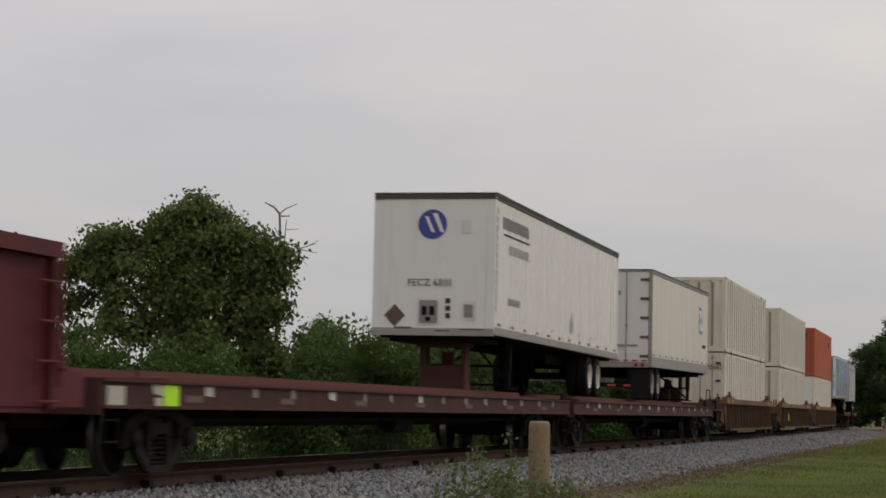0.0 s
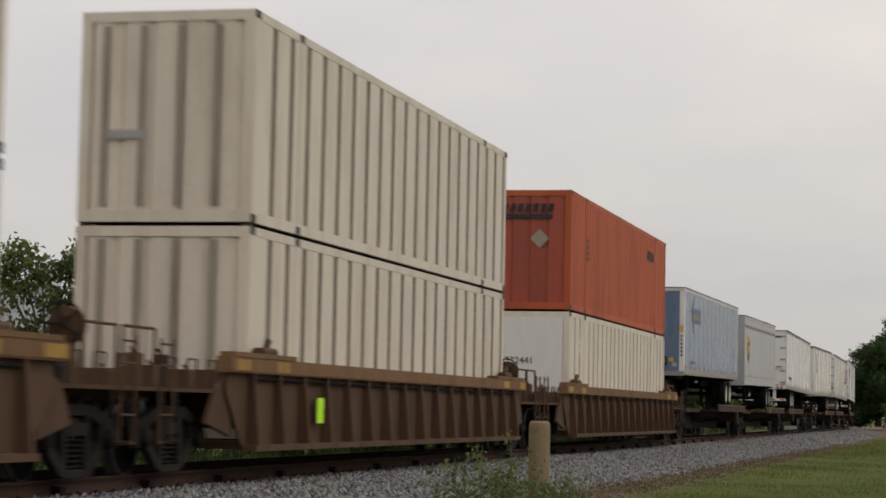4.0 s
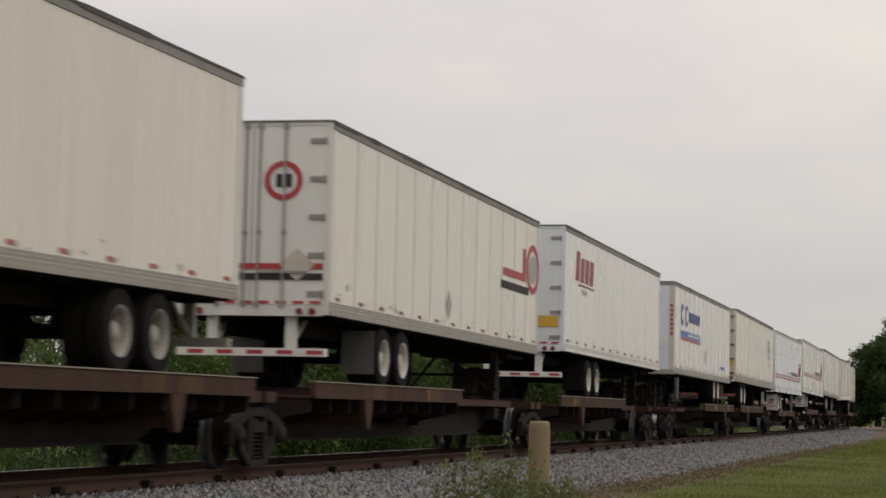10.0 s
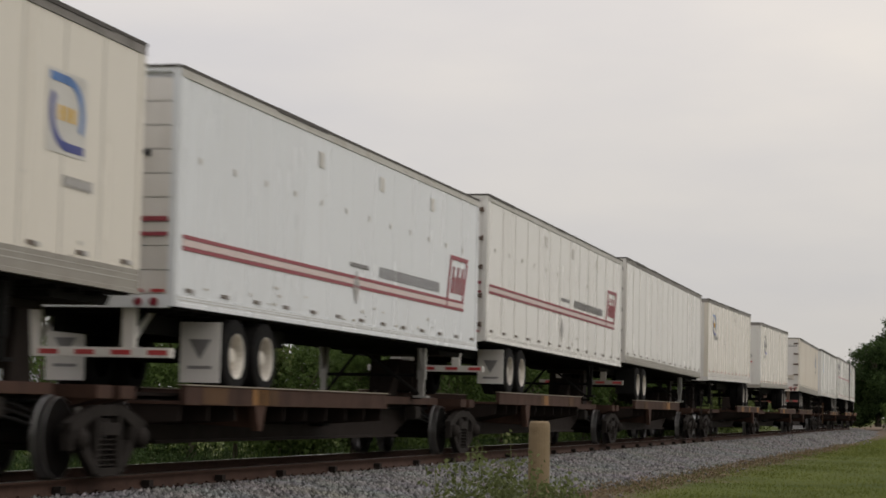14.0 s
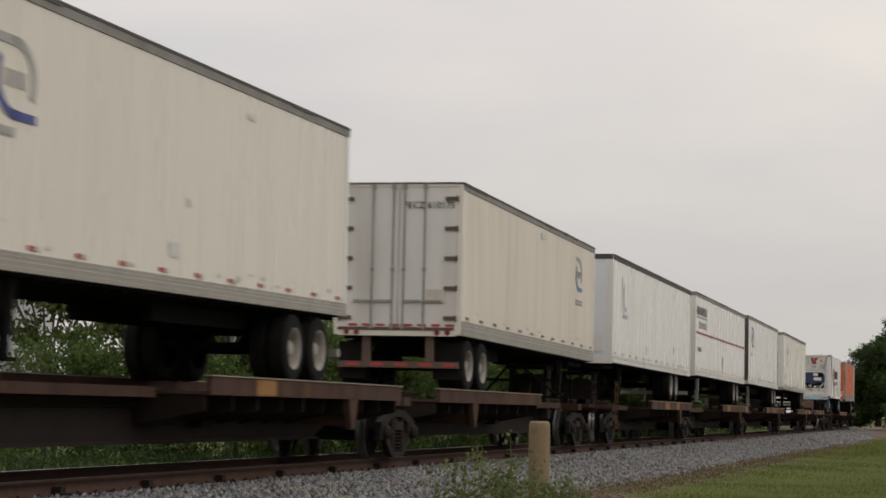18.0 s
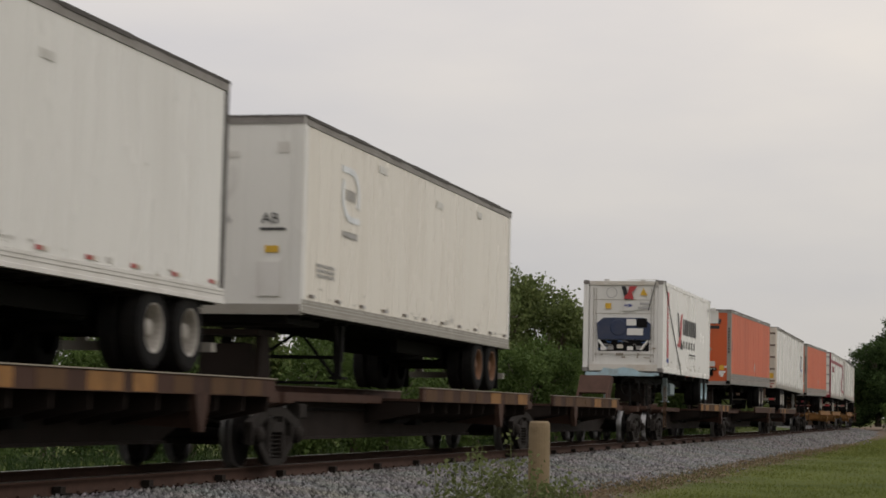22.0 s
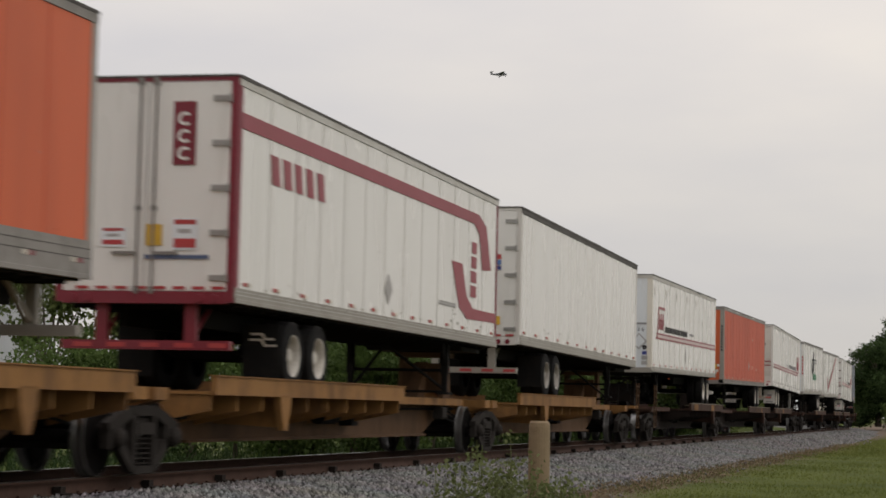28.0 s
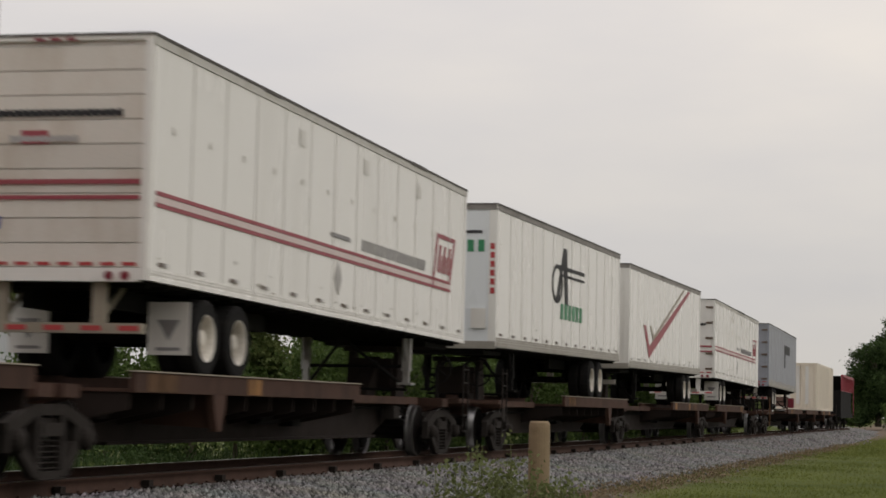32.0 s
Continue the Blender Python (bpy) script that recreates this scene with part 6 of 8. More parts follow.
    decal(t, "notice", "end", 0.02, 0.14, 3.55, 3.78, "gold")
    bars(t, "end", 0.05, 2.75, 1, 0.06, 0.085, "ink", 1.235, 0, 0, 6)
    bars(t, "side", 1.9, 2.55, 12, 0.1, 0.08, "fadedblue")

    t = trailer(136.24, 13.95, True, "silver", "silver", 2.12, 2.9, seams=24, gap=0.004, top="silver", low="silver", edge="silver", rim=RIM_GREY, axle=2.55, label="grey semi-trailer with a gold and brown shield emblem", reflect="red", low_h=0.3)
    poly(t, "emblem", "side", [(0.95, 4.13), (1.5, 4.20), (2.05, 4.13), (2.05, 3.45), (1.85, 3.22), (1.5, 3.0), (1.15, 3.22), (0.95, 3.45)], "gold")
    poly(t, "emblem", "side", [(1.08, 3.84), (1.98, 4.04), (2.0, 3.46), (1.82, 3.26), (1.5, 3.06), (1.12, 3.32)], "brown", lift=0.004)
    bars(t, "side", 1.14, 3.45, 3, 0.26, 0.32, "gold", 1.243)
    decal(t, "roof_band", "side", 0.1, 13.8, 4.61, 4.645, "toprail")
    decal(t, "roof_band", "side", 0.1, 13.8, 4.55, 4.60, "khaki")
    decal(t, "roof_band", "side", 0.1, 13.8, 4.52, 4.545, "toprail")
    decal(t, "connector_box", "end", 0.45, 0.95, 2.3, 2.95, "brown", lift=0.03)
    for u, m in ((2.2, "gold"), (12.4, "gold")):
        decal(t, "notice", "side", u, u + 0.22, 2.5, 2.62, m)

    t = trailer(156.9, 16.02, False, "white", "white", 2.12, 2.97, seams=13, axle=3.1, flap="tyre", label="white semi-trailer with red slanted lettering on its rear doors", edge="white", guard="white", post="doorgrey")
    lettering(t, "Air Ride Equipped", "end", 2.46, 2.66, 0.175, "maroon", slant=0.3)
    lettering(t, "Air Ride Equipped", "side", 1.0, 2.62, 0.2, "red", slant=0.3)
    poly(t, "placard", "end", [(2.05, 3.1), (2.3, 3.3), (2.1, 3.5), (1.85, 3.3)], "chalk")
    bars(t, "end", 0.28, 4.72, 5, 0.07, 0.1, "ink")
    bars(t, "end", 0.25, 3.2, 4, 0.08, 0.06, "maroon")
    bars(t, "end", 0.2, 3.1, 7, 0.06, 0.03, "maroon")

    t = trailer(176.22, 16.55, True, "cream", "white", 2.10, 2.93, seams=27, gap=0.004, top="toprail", rim=RIM_GREY, axle=2.72, label="cream semi-trailer with a dark corner post and curled emblem", post="doorgrey", edge="doorgrey", reflect="red")
    q_logo(t, "side", 2.30, 4.08, 0.56, 0.46, 1.235, sheet="patchpaint")
    bars(t, "side", 2.0, 3.5, 8, 0.15, 0.12, "faint")
    bars(t, "side", 0.35, 2.6, 3, 0.16, 0.06, "faint", 1.235, 0.2, 0, 7)
    q_logo(t, "end", 1.75, 4.1, 0.42, 0.42, 1.235)
    decal(t, "connector_box", "end", 0.55, 1.15, 2.25, 2.75, "under", lift=0.03)
    decal(t, "notice", "end", 0.6, 0.95, 3.0, 3.2, "doorgrey")
    bars(t, "end", 1.3, 3.1, 2, 0.14, 0.16, "ink")
    decal(t, "marker", "side", 0.1, 0.5, 4.92, 5.0, "orange", lift=0.01)

    t = trailer(196.91, 15.98, False, "cream", "white", 2.10, 2.92, seams=13, top="toprail", axle=3.3, flap="flapgrey", label="cream semi-trailer with a round red emblem and red and black stripes", rods=2, edge="doorgrey", guard="white")
    ring_logo(t, "end", 0.75, 4.12, 0.30, 0.30, "red", 1.235, 0.28)
    bars(t, "end", 0.62, 4.02, 2, 0.15, 0.2, "ink")
    decal(t, "stripe", "end", 0.1, 2.0, 2.78, 2.87, "red")
    decal(t, "stripe", "end", 0.1, 2.0, 2.62, 2.72, "ink")
    poly(t, "placard", "end", [(0.5, 2.6), (0.78, 2.85), (0.5, 3.1), (0.22, 2.85)], "chalk", lift=0.004)
    ring_logo(t, "side", 15.35, 3.92, 0.68, 0.54, "red", 1.235, 0.25)
    ring_logo(t, "side", 15.35, 3.92, 0.4, 0.30, "faint", 1.235, 0.9)
    poly(t, "stripe", "side", [(12.3, 3.76), (14.3, 3.76), (14.3, 4.3), (14.55, 4.3), (14.55, 3.60), (12.3, 3.60)], "red")
    decal(t, "stripe", "side", 12.1, 14.9, 3.33, 3.49, "ink")
    poly(t, "placard", "side", [(7.6, 2.45), (7.85, 2.7), (7.6, 2.95), (7.35, 2.7)], "faint")

    t = trailer(216.12, 15.77, False, "white", "cool", 2.16, 2.96, seams=26, gap=0.004, axle=3.62, flap="tyre", low="doorgrey", label="white semi-trailer with a maroon brand block near its rear", door="cool", edge="cool", guard="white", reflect="brown", post="cool")
    for i in range(4):
        poly(t, "lettering", "side", [(1.40 + i * 0.65, 3.92), (1.86 + i * 0.65, 3.92), (1.98 + i * 0.65, 4.52 + (0.12 if i == 0 else 0)), (1.52 + i * 0.65, 4.52 + (0.12 if i == 0 else 0))], "maroon")
    decal(t, "line", "side", 1.8, 4.05, 3.82, 3.86, "maroon")
    lettering(t, "L E A S E", "side", 2.25, 3.62, 0.15, "faint")
    decal(t, "notice", "end", 0.14, 0.62, 2.72, 2.98, "gold")

    t = trailer(235.25, 16.1, True, axle=3.6, tilt=-0.07, side="white", end="cool", zb=2.08, height=2.94, seams=13, label="white semi-trailer with dark blue lettering over a blue and red band", edge="chalk", reflect="red")
    ring_logo(t, "side", 1.95, 4.06, 0.36, 0.36, "navy", 1.235, 0.42, 20, 0.8, 5.5)
    ring_logo(t, "side", 3.05, 4.06, 0.36, 0.36, "navy", 1.235, 0.42, 20, 0.8, 5.5)
    bars(t, "side", 3.6, 3.88, 8, 0.385, 0.34, "navy", 1.235, 0.22)
    decal(t, "band", "side", 1.6, 6.75, 3.32, 3.54, "midblue")
    decal(t, "band", "side", 1.6, 6.75, 3.23, 3.30, "red")
    bars(t, "side", 3.3, 3.39, 19, 0.165, 0.08, "white", 1.24)
    poly(t, "placard", "side", [(8.3, 2.6), (8.55, 2.85), (8.3, 3.1), (8.05, 2.85)], "faint")
    bars(t, "side", 12.9, 2.55, 10, 0.14, 0.1, "navy")
    bars(t, "end", 0.03, 3.3, 1, 0.1, 0.10, "red", 1.235, 0, 0, 7)
    bars(t, "end", 0.85, 4.35, 2, 0.4, 0.36, "navy")
    decal(t, "cooling_cover", "end", 0.40, 1.05, 4.55, 4.78, "doorgrey", lift=0.08)
    decal(t, "notice", "end", 0.30, 0.52, 2.9, 3.2, "doorgrey", lift=0.03)
    decal(t, "connector_box", "end", 0.60, 0.95, 2.40, 2.72, "under", lift=0.06)

    t = trailer(253.7, 16.15, False, "cream", "white", 2.10, 2.9, seams=15, door="chalk", axle=2.44, flap="tyre", label="cream semi-trailer with cream rear doors and brown marks", edge="cream", guard="brown", reflect="brown", low_h=0.28)
    lettering(t, "0279", "end", 0.95, 4.55, 0.14, "ink")
    decal(t, "notice", "end", 0.14, 0.55, 2.72, 2.97, "gold")
    decal(t, "rust_patch", "end", 0.12, 1.2, 2.16, 2.25, "brown", lift=0.006)
    q_logo(t, "side", 13.95, 3.87, 0.46, 0.40, 1.235, sheet="patchpaint")
    bars(t, "side", 13.9, 3.1, 6, 0.14, 0.12, "faint")

    def striped(s, n, nose, side, lab, flap="doorgrey", up=0.0, rollup=False, axle=2.3, tilt=0.12, zb=2.10, height=2.9, deck=1.17):
        d = zb - 2.10
        t = trailer(s, n, nose, side, "cool", zb, height, seams=13, low="alu" if nose else side, low_h=0.15, deck=deck, top="seam", label=lab, axle=axle, tilt=tilt, edge="cream" if nose else side, guard="khaki" if rollup and side == "white" else "doorgrey", flap=flap, door="stained" if rollup and side == "white" else "doorgrey", rollup=rollup, reflect="red" if nose else "brown", gap=0.004 if side == "cool" else 0.010)
        z = 3.05 + up
        decal(t, "stripe", "side", 0.2 if not nose else 1.0, n - 0.2 if nose else n - 1.2, z + 0.14, z + 0.19, "maroon")
        decal(t, "stripe", "side", 0.2 if not nose else 0.8, n - 0.2 if nose else n - 1.2, z, z + 0.05, "maroon")
        decal(t, "stripe", "side", 0.2 if not nose else 0.9, n - 0.2 if nose else n - 1.2, z + 0.055, z + 0.135, "palepink", lift=-0.004)
        a = n - 2.6 if not nose else 1.0
        # open frame leaning to the right, with three blocks in it
        poly(t, "emblem", "side", [(a, z), (a + 0.10, z), (a + 0.42, z + 1.0), (a + 0.32, z + 1.0)], "maroon")
        poly(t, "emblem", "side", [(a + 0.42, z + 0.92), (a + 1.70, z + 0.92), (a + 1.74, z + 1.0), (a + 0.43, z + 1.0)], "maroon")
        if not nose:
            poly(t, "emblem", "side", [(a + 1.30, z + 0.2), (a + 1.40, z + 0.2), (a + 1.70, z + 0.91), (a + 1.60, z + 0.91)], "maroon")
        for k in range(3):
            b = a + 0.36 + k * 0.36
            poly(t, "letter_block", "side", [(b, z + 0.30), (b + 0.10, z + 0.30), (b + 0.30, z + 0.80), (b + 0.18, z + 0.80)], "maroon", lift=0.001)
            poly(t, "letter_block", "side", [(b + 0.18, z + 0.30), (b + 0.26, z + 0.30), (b + 0.38, z + 0.62), (b + 0.31, z + 0.62)], "maroon", lift=0.001)
        bars(t, "side", (n - 7.2) if not nose else 2.75, z + 0.25, 24, 0.172 if not nose else 0.225, 0.18, "ink" if nose else "midgrey", 1.235, 0.5, 0.2)
        bars(t, "side", (n - 8.9) if not nose else 8.7, z + 0.32, 9, 0.12, 0.07, "midgrey", 1.235, 0.4)
        for i in range(12):
            decal(t, "patch", "side", 0.7 + i * n / 12.6, 0.78 + i * n / 12.6, 3.9 + d, 3.98 + d, "patchpaint")
        for i in range(5 if nose else 3):
            u = 0.45 + i * 2.45 if nose else n * 0.35 + i * 3.4
            decal(t, "patch", "side", u, u + 0.26, 4.45 + d, 4.68 + d, "patchpaint")
        poly(t, "placard", "side", [(n * 0.48, 2.45), (n * 0.48 + 0.2, 2.7), (n * 0.48, 2.95), (n * 0.48 - 0.2, 2.7)], "faint")
        if not nose:
            decal(t, "stripe", "end", 0.1, 2.36, 3.22 + d * 1.9, 3.28 + d * 1.9, "maroon")
            decal(t, "stripe", "end", 0.1, 2.36, 3.04 + d * 1.9, 3.09 + d * 1.9, "maroon")
            bars(t, "end", 0.35, 4.02 + d * 2, 20, 0.095, 0.09, "ink")
            bars(t, "end", 0.9, 3.72, 9, 0.1, 0.08, "faint")
            decal(t, "emblem", "end", 1.28, 1.62, 3.7, 3.86, "maroon")
            decal(t, "notice", "end", 1.85, 2.2, 2.7, 2.85, "navy")
        else:
            bars(t, "end", 1.0, 4.55, 8, 0.1, 0.1, "ink")
            decal(t, "emblem", "end", 0.85, 1.7, 4.5, 4.8, "ink")
            lettering(t, "13 6", "end", 0.52, 3.3, 0.12, "ink")
            lettering(t, "2888", "end", 1.45, 4.12, 0.14, "ink")
            poly(t, "placard", "end", [(0.38, 2.75), (0.62, 3.0), (0.38, 3.25), (0.14, 3.0)], "faint")
            poly(t, "placard_face", "end", [(0.38, 2.80), (0.57, 3.0), (0.38, 3.20), (0.19, 3.0)], "cool", lift=0.004)
            bars(t, "end", 0.16, 3.5, 7, 0.05, 0.06, "midgrey")
            decal(t, "notice", "end", 0.14, 0.28, 2.60, 2.70, "navy")
            ring_logo(t, "end", 0.21, 2.82, 0.07, 0.07, "ink", 1.235, 0.9, 12)
            for k in range(2):
                decal(t, "notice", "end", 0.12, 0.30, 2.30 + k * 0.15, 2.42 + k * 0.15, "faint")
            decal(t, "connector_box", "end", 0.68, 1.02, 2.42, 2.70, "toprail", lift=0.05)
            for k in range(2):
                decal(t, "socket", "end", 0.73 + k * 0.15, 0.83 + k * 0.15, 2.50, 2.62, "under", lift=0.065)
            decal(t, "connector_box", "end", 0.8, 0.88, 2.15, 2.42, "under", lift=0.04)
        return t
    striped(271.07, 16.45, False, "cool", "bright white semi-trailer with two maroon stripes and patched sides", up=-0.36, axle=2.40, tilt=0.03, zb=1.995, height=2.92, deck=0.985, rollup=True)
    striped(288.33, 16.85, False, "white", "white semi-trailer with two maroon stripes and spotted sides", axle=2.5)
    trailer(305.95, 16.8, False, "white", "white", 2.12, 2.9, seams=14, axle=2.6, flap="tyre", label="plain white semi-trailer with visible panel joints", edge="doorgrey", reflect="brown")
    t = trailer(325.02, 14.87, True, "cream", "white", 2.10, 2.92, seams=24, gap=0.005, rim=RIM_GREY, axle=1.03, low="doorgrey", label="cream semi-trailer with a curled blue emblem", edge="cream", reflect="red", low_h=0.26)
    q_logo(t, "side", 1.85, 4.14, 0.48, 0.38, 1.235)
    bars(t, "side", 1.9, 3.6, 7, 0.15, 0.14, "faint")
    for u, z, a, b in ((8.2, 3.1, 0.3, 0.3), (5.2, 3.5, 0.3, 0.14), (8.8, 4.5, 0.45, 0.1)):
        decal(t, "patch", "side", u, u + a, z, z + b, "patchpaint")
    q_logo(t, "end", 1.4, 4.05, 0.45, 0.42, 1.235)
    bars(t, "end", 0.9, 3.4, 6, 0.13, 0.14, "ink")
    t = trailer(344.37, 14.43, True, "cream", "white", 2.12, 2.88, seams=24, gap=0.004, rim=RIM_GREY, axle=1.25, label="cream semi-trailer with a blue emblem and letters on its front wall", edge="white", reflect="red")
    q_logo(t, "end", 1.7, 4.1, 0.42, 0.36, 1.235)
    lettering(t, "10283", "end", 1.85, 3.45, 0.15, "ink")
    lettering(t, "AB", "end", 0.65, 3.43, 0.17, "ink")
    decal(t, "notice", "end", 0.35, 0.85, 3.22, 3.29, "red")
    decal(t, "hatch", "end", 0.28, 0.6, 2.35, 2.8, "doorgrey", lift=0.01)
    decal(t, "hatch", "end", 0.6, 0.8, 4.55, 4.75, "doorgrey")
    q_logo(t, "side", 2.4, 4.05, 0.5, 0.42, 1.235, "faint", "navy", "faint")
    bars(t, "side", 1.6, 3.45, 6, 0.14, 0.1, "faint")
    for u, z, a, b in ((6.8, 2.55, 0.35, 0.18), (1.1, 3.05, 0.5, 0.05), (7.4, 3.2, 0.12, 0.1), (9.6, 4.55, 0.3, 0.08)):
        decal(t, "patch", "side", u, u + a, z, z + b, "patchpaint")
    t = trailer(366.52, 14.58, False, "tan", "cream", 2.12, 2.88, seams=34, gap=0.004, rim=RIM_GREY, axle=0.85, flap="tyre", label="dirty cream semi-trailer with four rods on its grey rear doors", door="doorgrey", edge="cream", reflect="brown", guard="brown", low_h=0.28, rods=2)
    lettering(t, "FECZ 610175", "end", 1.15, 4.52, 0.13, "ink")
    decal(t, "notice", "end", 0.3, 0.72, 2.72, 2.98, "chalk")
    decal(t, "rust_patch", "end", 0.12, 2.4, 2.2, 2.26, "brown", lift=0.006)
    q_logo(t, "side", 12.4, 4.17, 0.42, 0.41, 1.235, "faint", "midblue", "faint")
    bars(t, "side", 12.0, 3.42, 7, 0.13, 0.12, "faint")
    decal(t, "patch", "side", 7.6, 8.1, 4.62, 4.76, "patchpaint")
    t = trailer(384.13, 16.14, True, axle=3.17, tilt=-0.07, side="white", end="cool", zb=2.12, height=2.88, seams=26, gap=0.004, rim=RIM_GREY, low="doorgrey", label="cool white semi-trailer with a pale blue emblem", edge="white", reflect="faint", top="darkrail")
    decal(t, "emblem", "side", 1.55, 2.5, 3.55, 4.5, "white")
    ring_logo(t, "side", 2.1, 4.0, 0.42, 0.42, "midblue", 1.24, 0.2, 14, 2.4, 5.0)
    bars(t, "side", 1.7, 3.38, 6, 0.13, 0.1, "faint")
    decal(t, "hatch", "end", 0.25, 0.6, 2.4, 2.85, "doorgrey", lift=0.01)
    q_logo(t, "end", 1.3, 4.1, 0.42, 0.4, 1.235, "faint", "faint", None)
    for u, z in ((6.1, 2.55), (12.0, 2.75), (12.0, 4.5)):
        decal(t, "patch", "side", u, u + 0.15, z, z + 0.2, "patchpaint")
    t = trailer(401.66, 16.15, True, axle=2.36, tilt=-0.07, side="white", end="white", zb=2.14, height=2.86, seams=27, gap=0.004, rim=RIM_GREY, low="doorgrey", label="white semi-trailer with a thin red line and black lettering", edge="white", reflect="red", top="toprail")
    bars(t, "side", 0.30, 4.25, 15, 0.19, 0.29, "midgrey", 1.235, 0.42)
    decal(t, "line", "side", 0.30, 3.15, 4.15, 4.185, "ink")
    bars(t, "side", 0.95, 3.80, 8, 0.28, 0.22, "faint", 1.235, 0.6)
    decal(t, "stripe", "side", 0.15, 16.0, 3.59, 3.66, "maroon")
    bars(t, "side", 0.65, 2.98, 7, 0.15, 0.15, "midgrey")
    poly(t, "placard", "side", [(8.2, 2.55), (8.45, 2.8), (8.2, 3.05), (7.95, 2.8)], "faint")
    decal(t, "hatch", "end", 0.25, 0.6, 2.35, 2.8, "doorgrey", lift=0.01)
    t = trailer(419.3, 14.04, True, axle=1.1, tilt=-0.07, side="white", end="white", zb=2.14, height=2.86, seams=23, gap=0.004, rim=RIM_GREY, low="doorgrey", label="white semi-trailer with a dark corner post and curled emblem", edge="white", post="darkrail", reflect="red")
    q_logo(t, "side", 1.9, 4.15, 0.5, 0.42, 1.235)
    bars(t, "side", 1.3, 3.35, 6, 0.13, 0.12, "faint")
    for u, z, a in ((4.9, 4.0, 0.3), (8.2, 4.35, 0.35), (4.6, 2.6, 0.25)):
        decal(t, "patch", "side", u, u + a, z, z + 0.1, "patchpaint")
    t = trailer(436.7, 14.35, True, axle=1.42, tilt=-0.07, side="cream", end="white", zb=2.12, height=2.84, seams=24, gap=0.004, flap="tyre", label="cream white semi-trailer with a ghosted emblem on its front wall", edge="white", reflect="brown", rim=RIM_STEEL)
    lettering(t, "AB", "end", 0.62, 3.40, 0.16, "ink")
    bars(t, "end", 0.25, 3.30, 8, 0.05, 0.04, "ink")
    lettering(t, "226", "end", 1.35, 3.40, 0.14, "faint")
    decal(t, "notice", "end", 0.35, 0.55, 2.98, 3.08, "gold")
    decal(t, "hatch", "end", 0.30, 0.66, 2.35, 2.85, "doorgrey", lift=0.01)
    decal(t, "hatch", "end", 0.22, 0.40, 4.42, 4.58, "doorgrey")
    q_logo(t, "end", 1.4, 4.05, 0.42, 0.4, 1.235, "doorgrey", "doorgrey", None)
    q_logo(t, "side", 2.4, 4.05, 0.5, 0.42, 1.235, "cool", "cool", "faint")
    bars(t, "side", 2.0, 3.38, 6, 0.14, 0.1, "faint")
    bars(t, "side", 0.7, 2.68, 6, 0.16, 0.05, "faint", 1.235, 0.2, 0, 3)
    for u, z, a in ((7.9, 4.42, 0.5), (4.0, 4.6, 0.5), (11.2, 4.55, 0.4)):
        decal(t, "patch", "side", u, u + a, z, z + 0.12, "patchpaint")
    reefer_on_chassis(473.95)

    def orange_trailer(s, n, mat, lab, wear=False, axle=3.1):
        t = trailer(s, n, True, mat, "orange_end", 2.06, 2.93, seams=15, low_h=0.42 if not wear else 0.17, edge="alu", label=lab, axle=axle, reflect="chalk", gap=0.008, rim=RIM_GREY, low="toprail")
        bars(t, "end", 0.42, 4.42, 9, 0.19, 0.2, "ink", 1.235, 0.12, -0.2)
        decal(t, "stripe", "end", 0.45, 2.15, 4.24, 4.36, "ink")
        decal(t, "patch", "end", 0.50, 0.90, 4.45, 4.95, "white", lift=0.006)
        poly(t, "placard", "end", [(1.05, 3.13), (1.36, 3.43), (1.05, 3.73), (0.74, 3.43)] if not wear else [(0.9, 3.15), (1.15, 3.4), (0.9, 3.65), (0.65, 3.4)], "khaki")
        decal(t, "notice", "end", 1.1, 1.38, 2.80, 3.15, "white")
        for k in range(5):
            decal(t, "notice_line", "end", 1.13, 1.35, 2.84 + k * 0.06, 2.86 + k * 0.06, "red" if k == 4 else "midgrey", lift=0.003)
        for u in (0.02, 2.28):
            decal(t, "corner_bumper", "end", u, u + 0.16, 2.07, 2.20, "under", lift=0.03)
        for u, z in ((0.16, 2.70), (0.20, 2.50), (0.30, 2.35)):
            decal(t, "notice", "end", u, u + 0.09, z, z + 0.08, "white", lift=0.002)
        for k in range(3):
            decal(t, "socket", "end", 0.60 + k * 0.12, 0.68 + k * 0.12, 2.62, 2.69, "galv", lift=0.075)
        decal(t, "notice", "end", 0.62, 0.90, 2.75, 2.95, "doorgrey")
        decal(t, "connector_box", "end", 0.56, 0.97, 2.60, 2.71, "under", lift=0.06)
        decal(t, "connector_box", "end", 0.69, 0.83, 2.38, 2.60, "under", lift=0.04)
        decal(t, "notice", "end", 0.27, 0.44, 2.62, 2.80, "gold")
        decal(t, "notice", "end", 0.27, 0.46, 2.42, 2.58, "doorgrey")
        if not wear:
            decal(t, "hatch", "end", 1.90, 2.28, 2.42, 2.95, "galv", lift=0.012)
            decal(t, "hatch_pane", "end", 1.97, 2.21, 2.52, 2.85, "khaki", lift=0.018)
        decal(t, "roof_lamp", "end", 0.60, 0.80, 4.90, 5.05, "doorgrey", lift=0.06)
        bars(t, "end", 0.05, 3.3, 1, 0.065, 0.075, "ink", 1.235, 0, 0, 9)
        for i in range(5):
            part("roof_rail_mark", Shape().box(1.2 + i * 3.1, 2.1 + i * 3.1, -1.256, -1.245, 4.925, 4.955), "white", t)
        bars(t, "side", 0.32, 3.4, 1, 0.3, 0.1, "maroon", 1.235, 0, 0, 3)
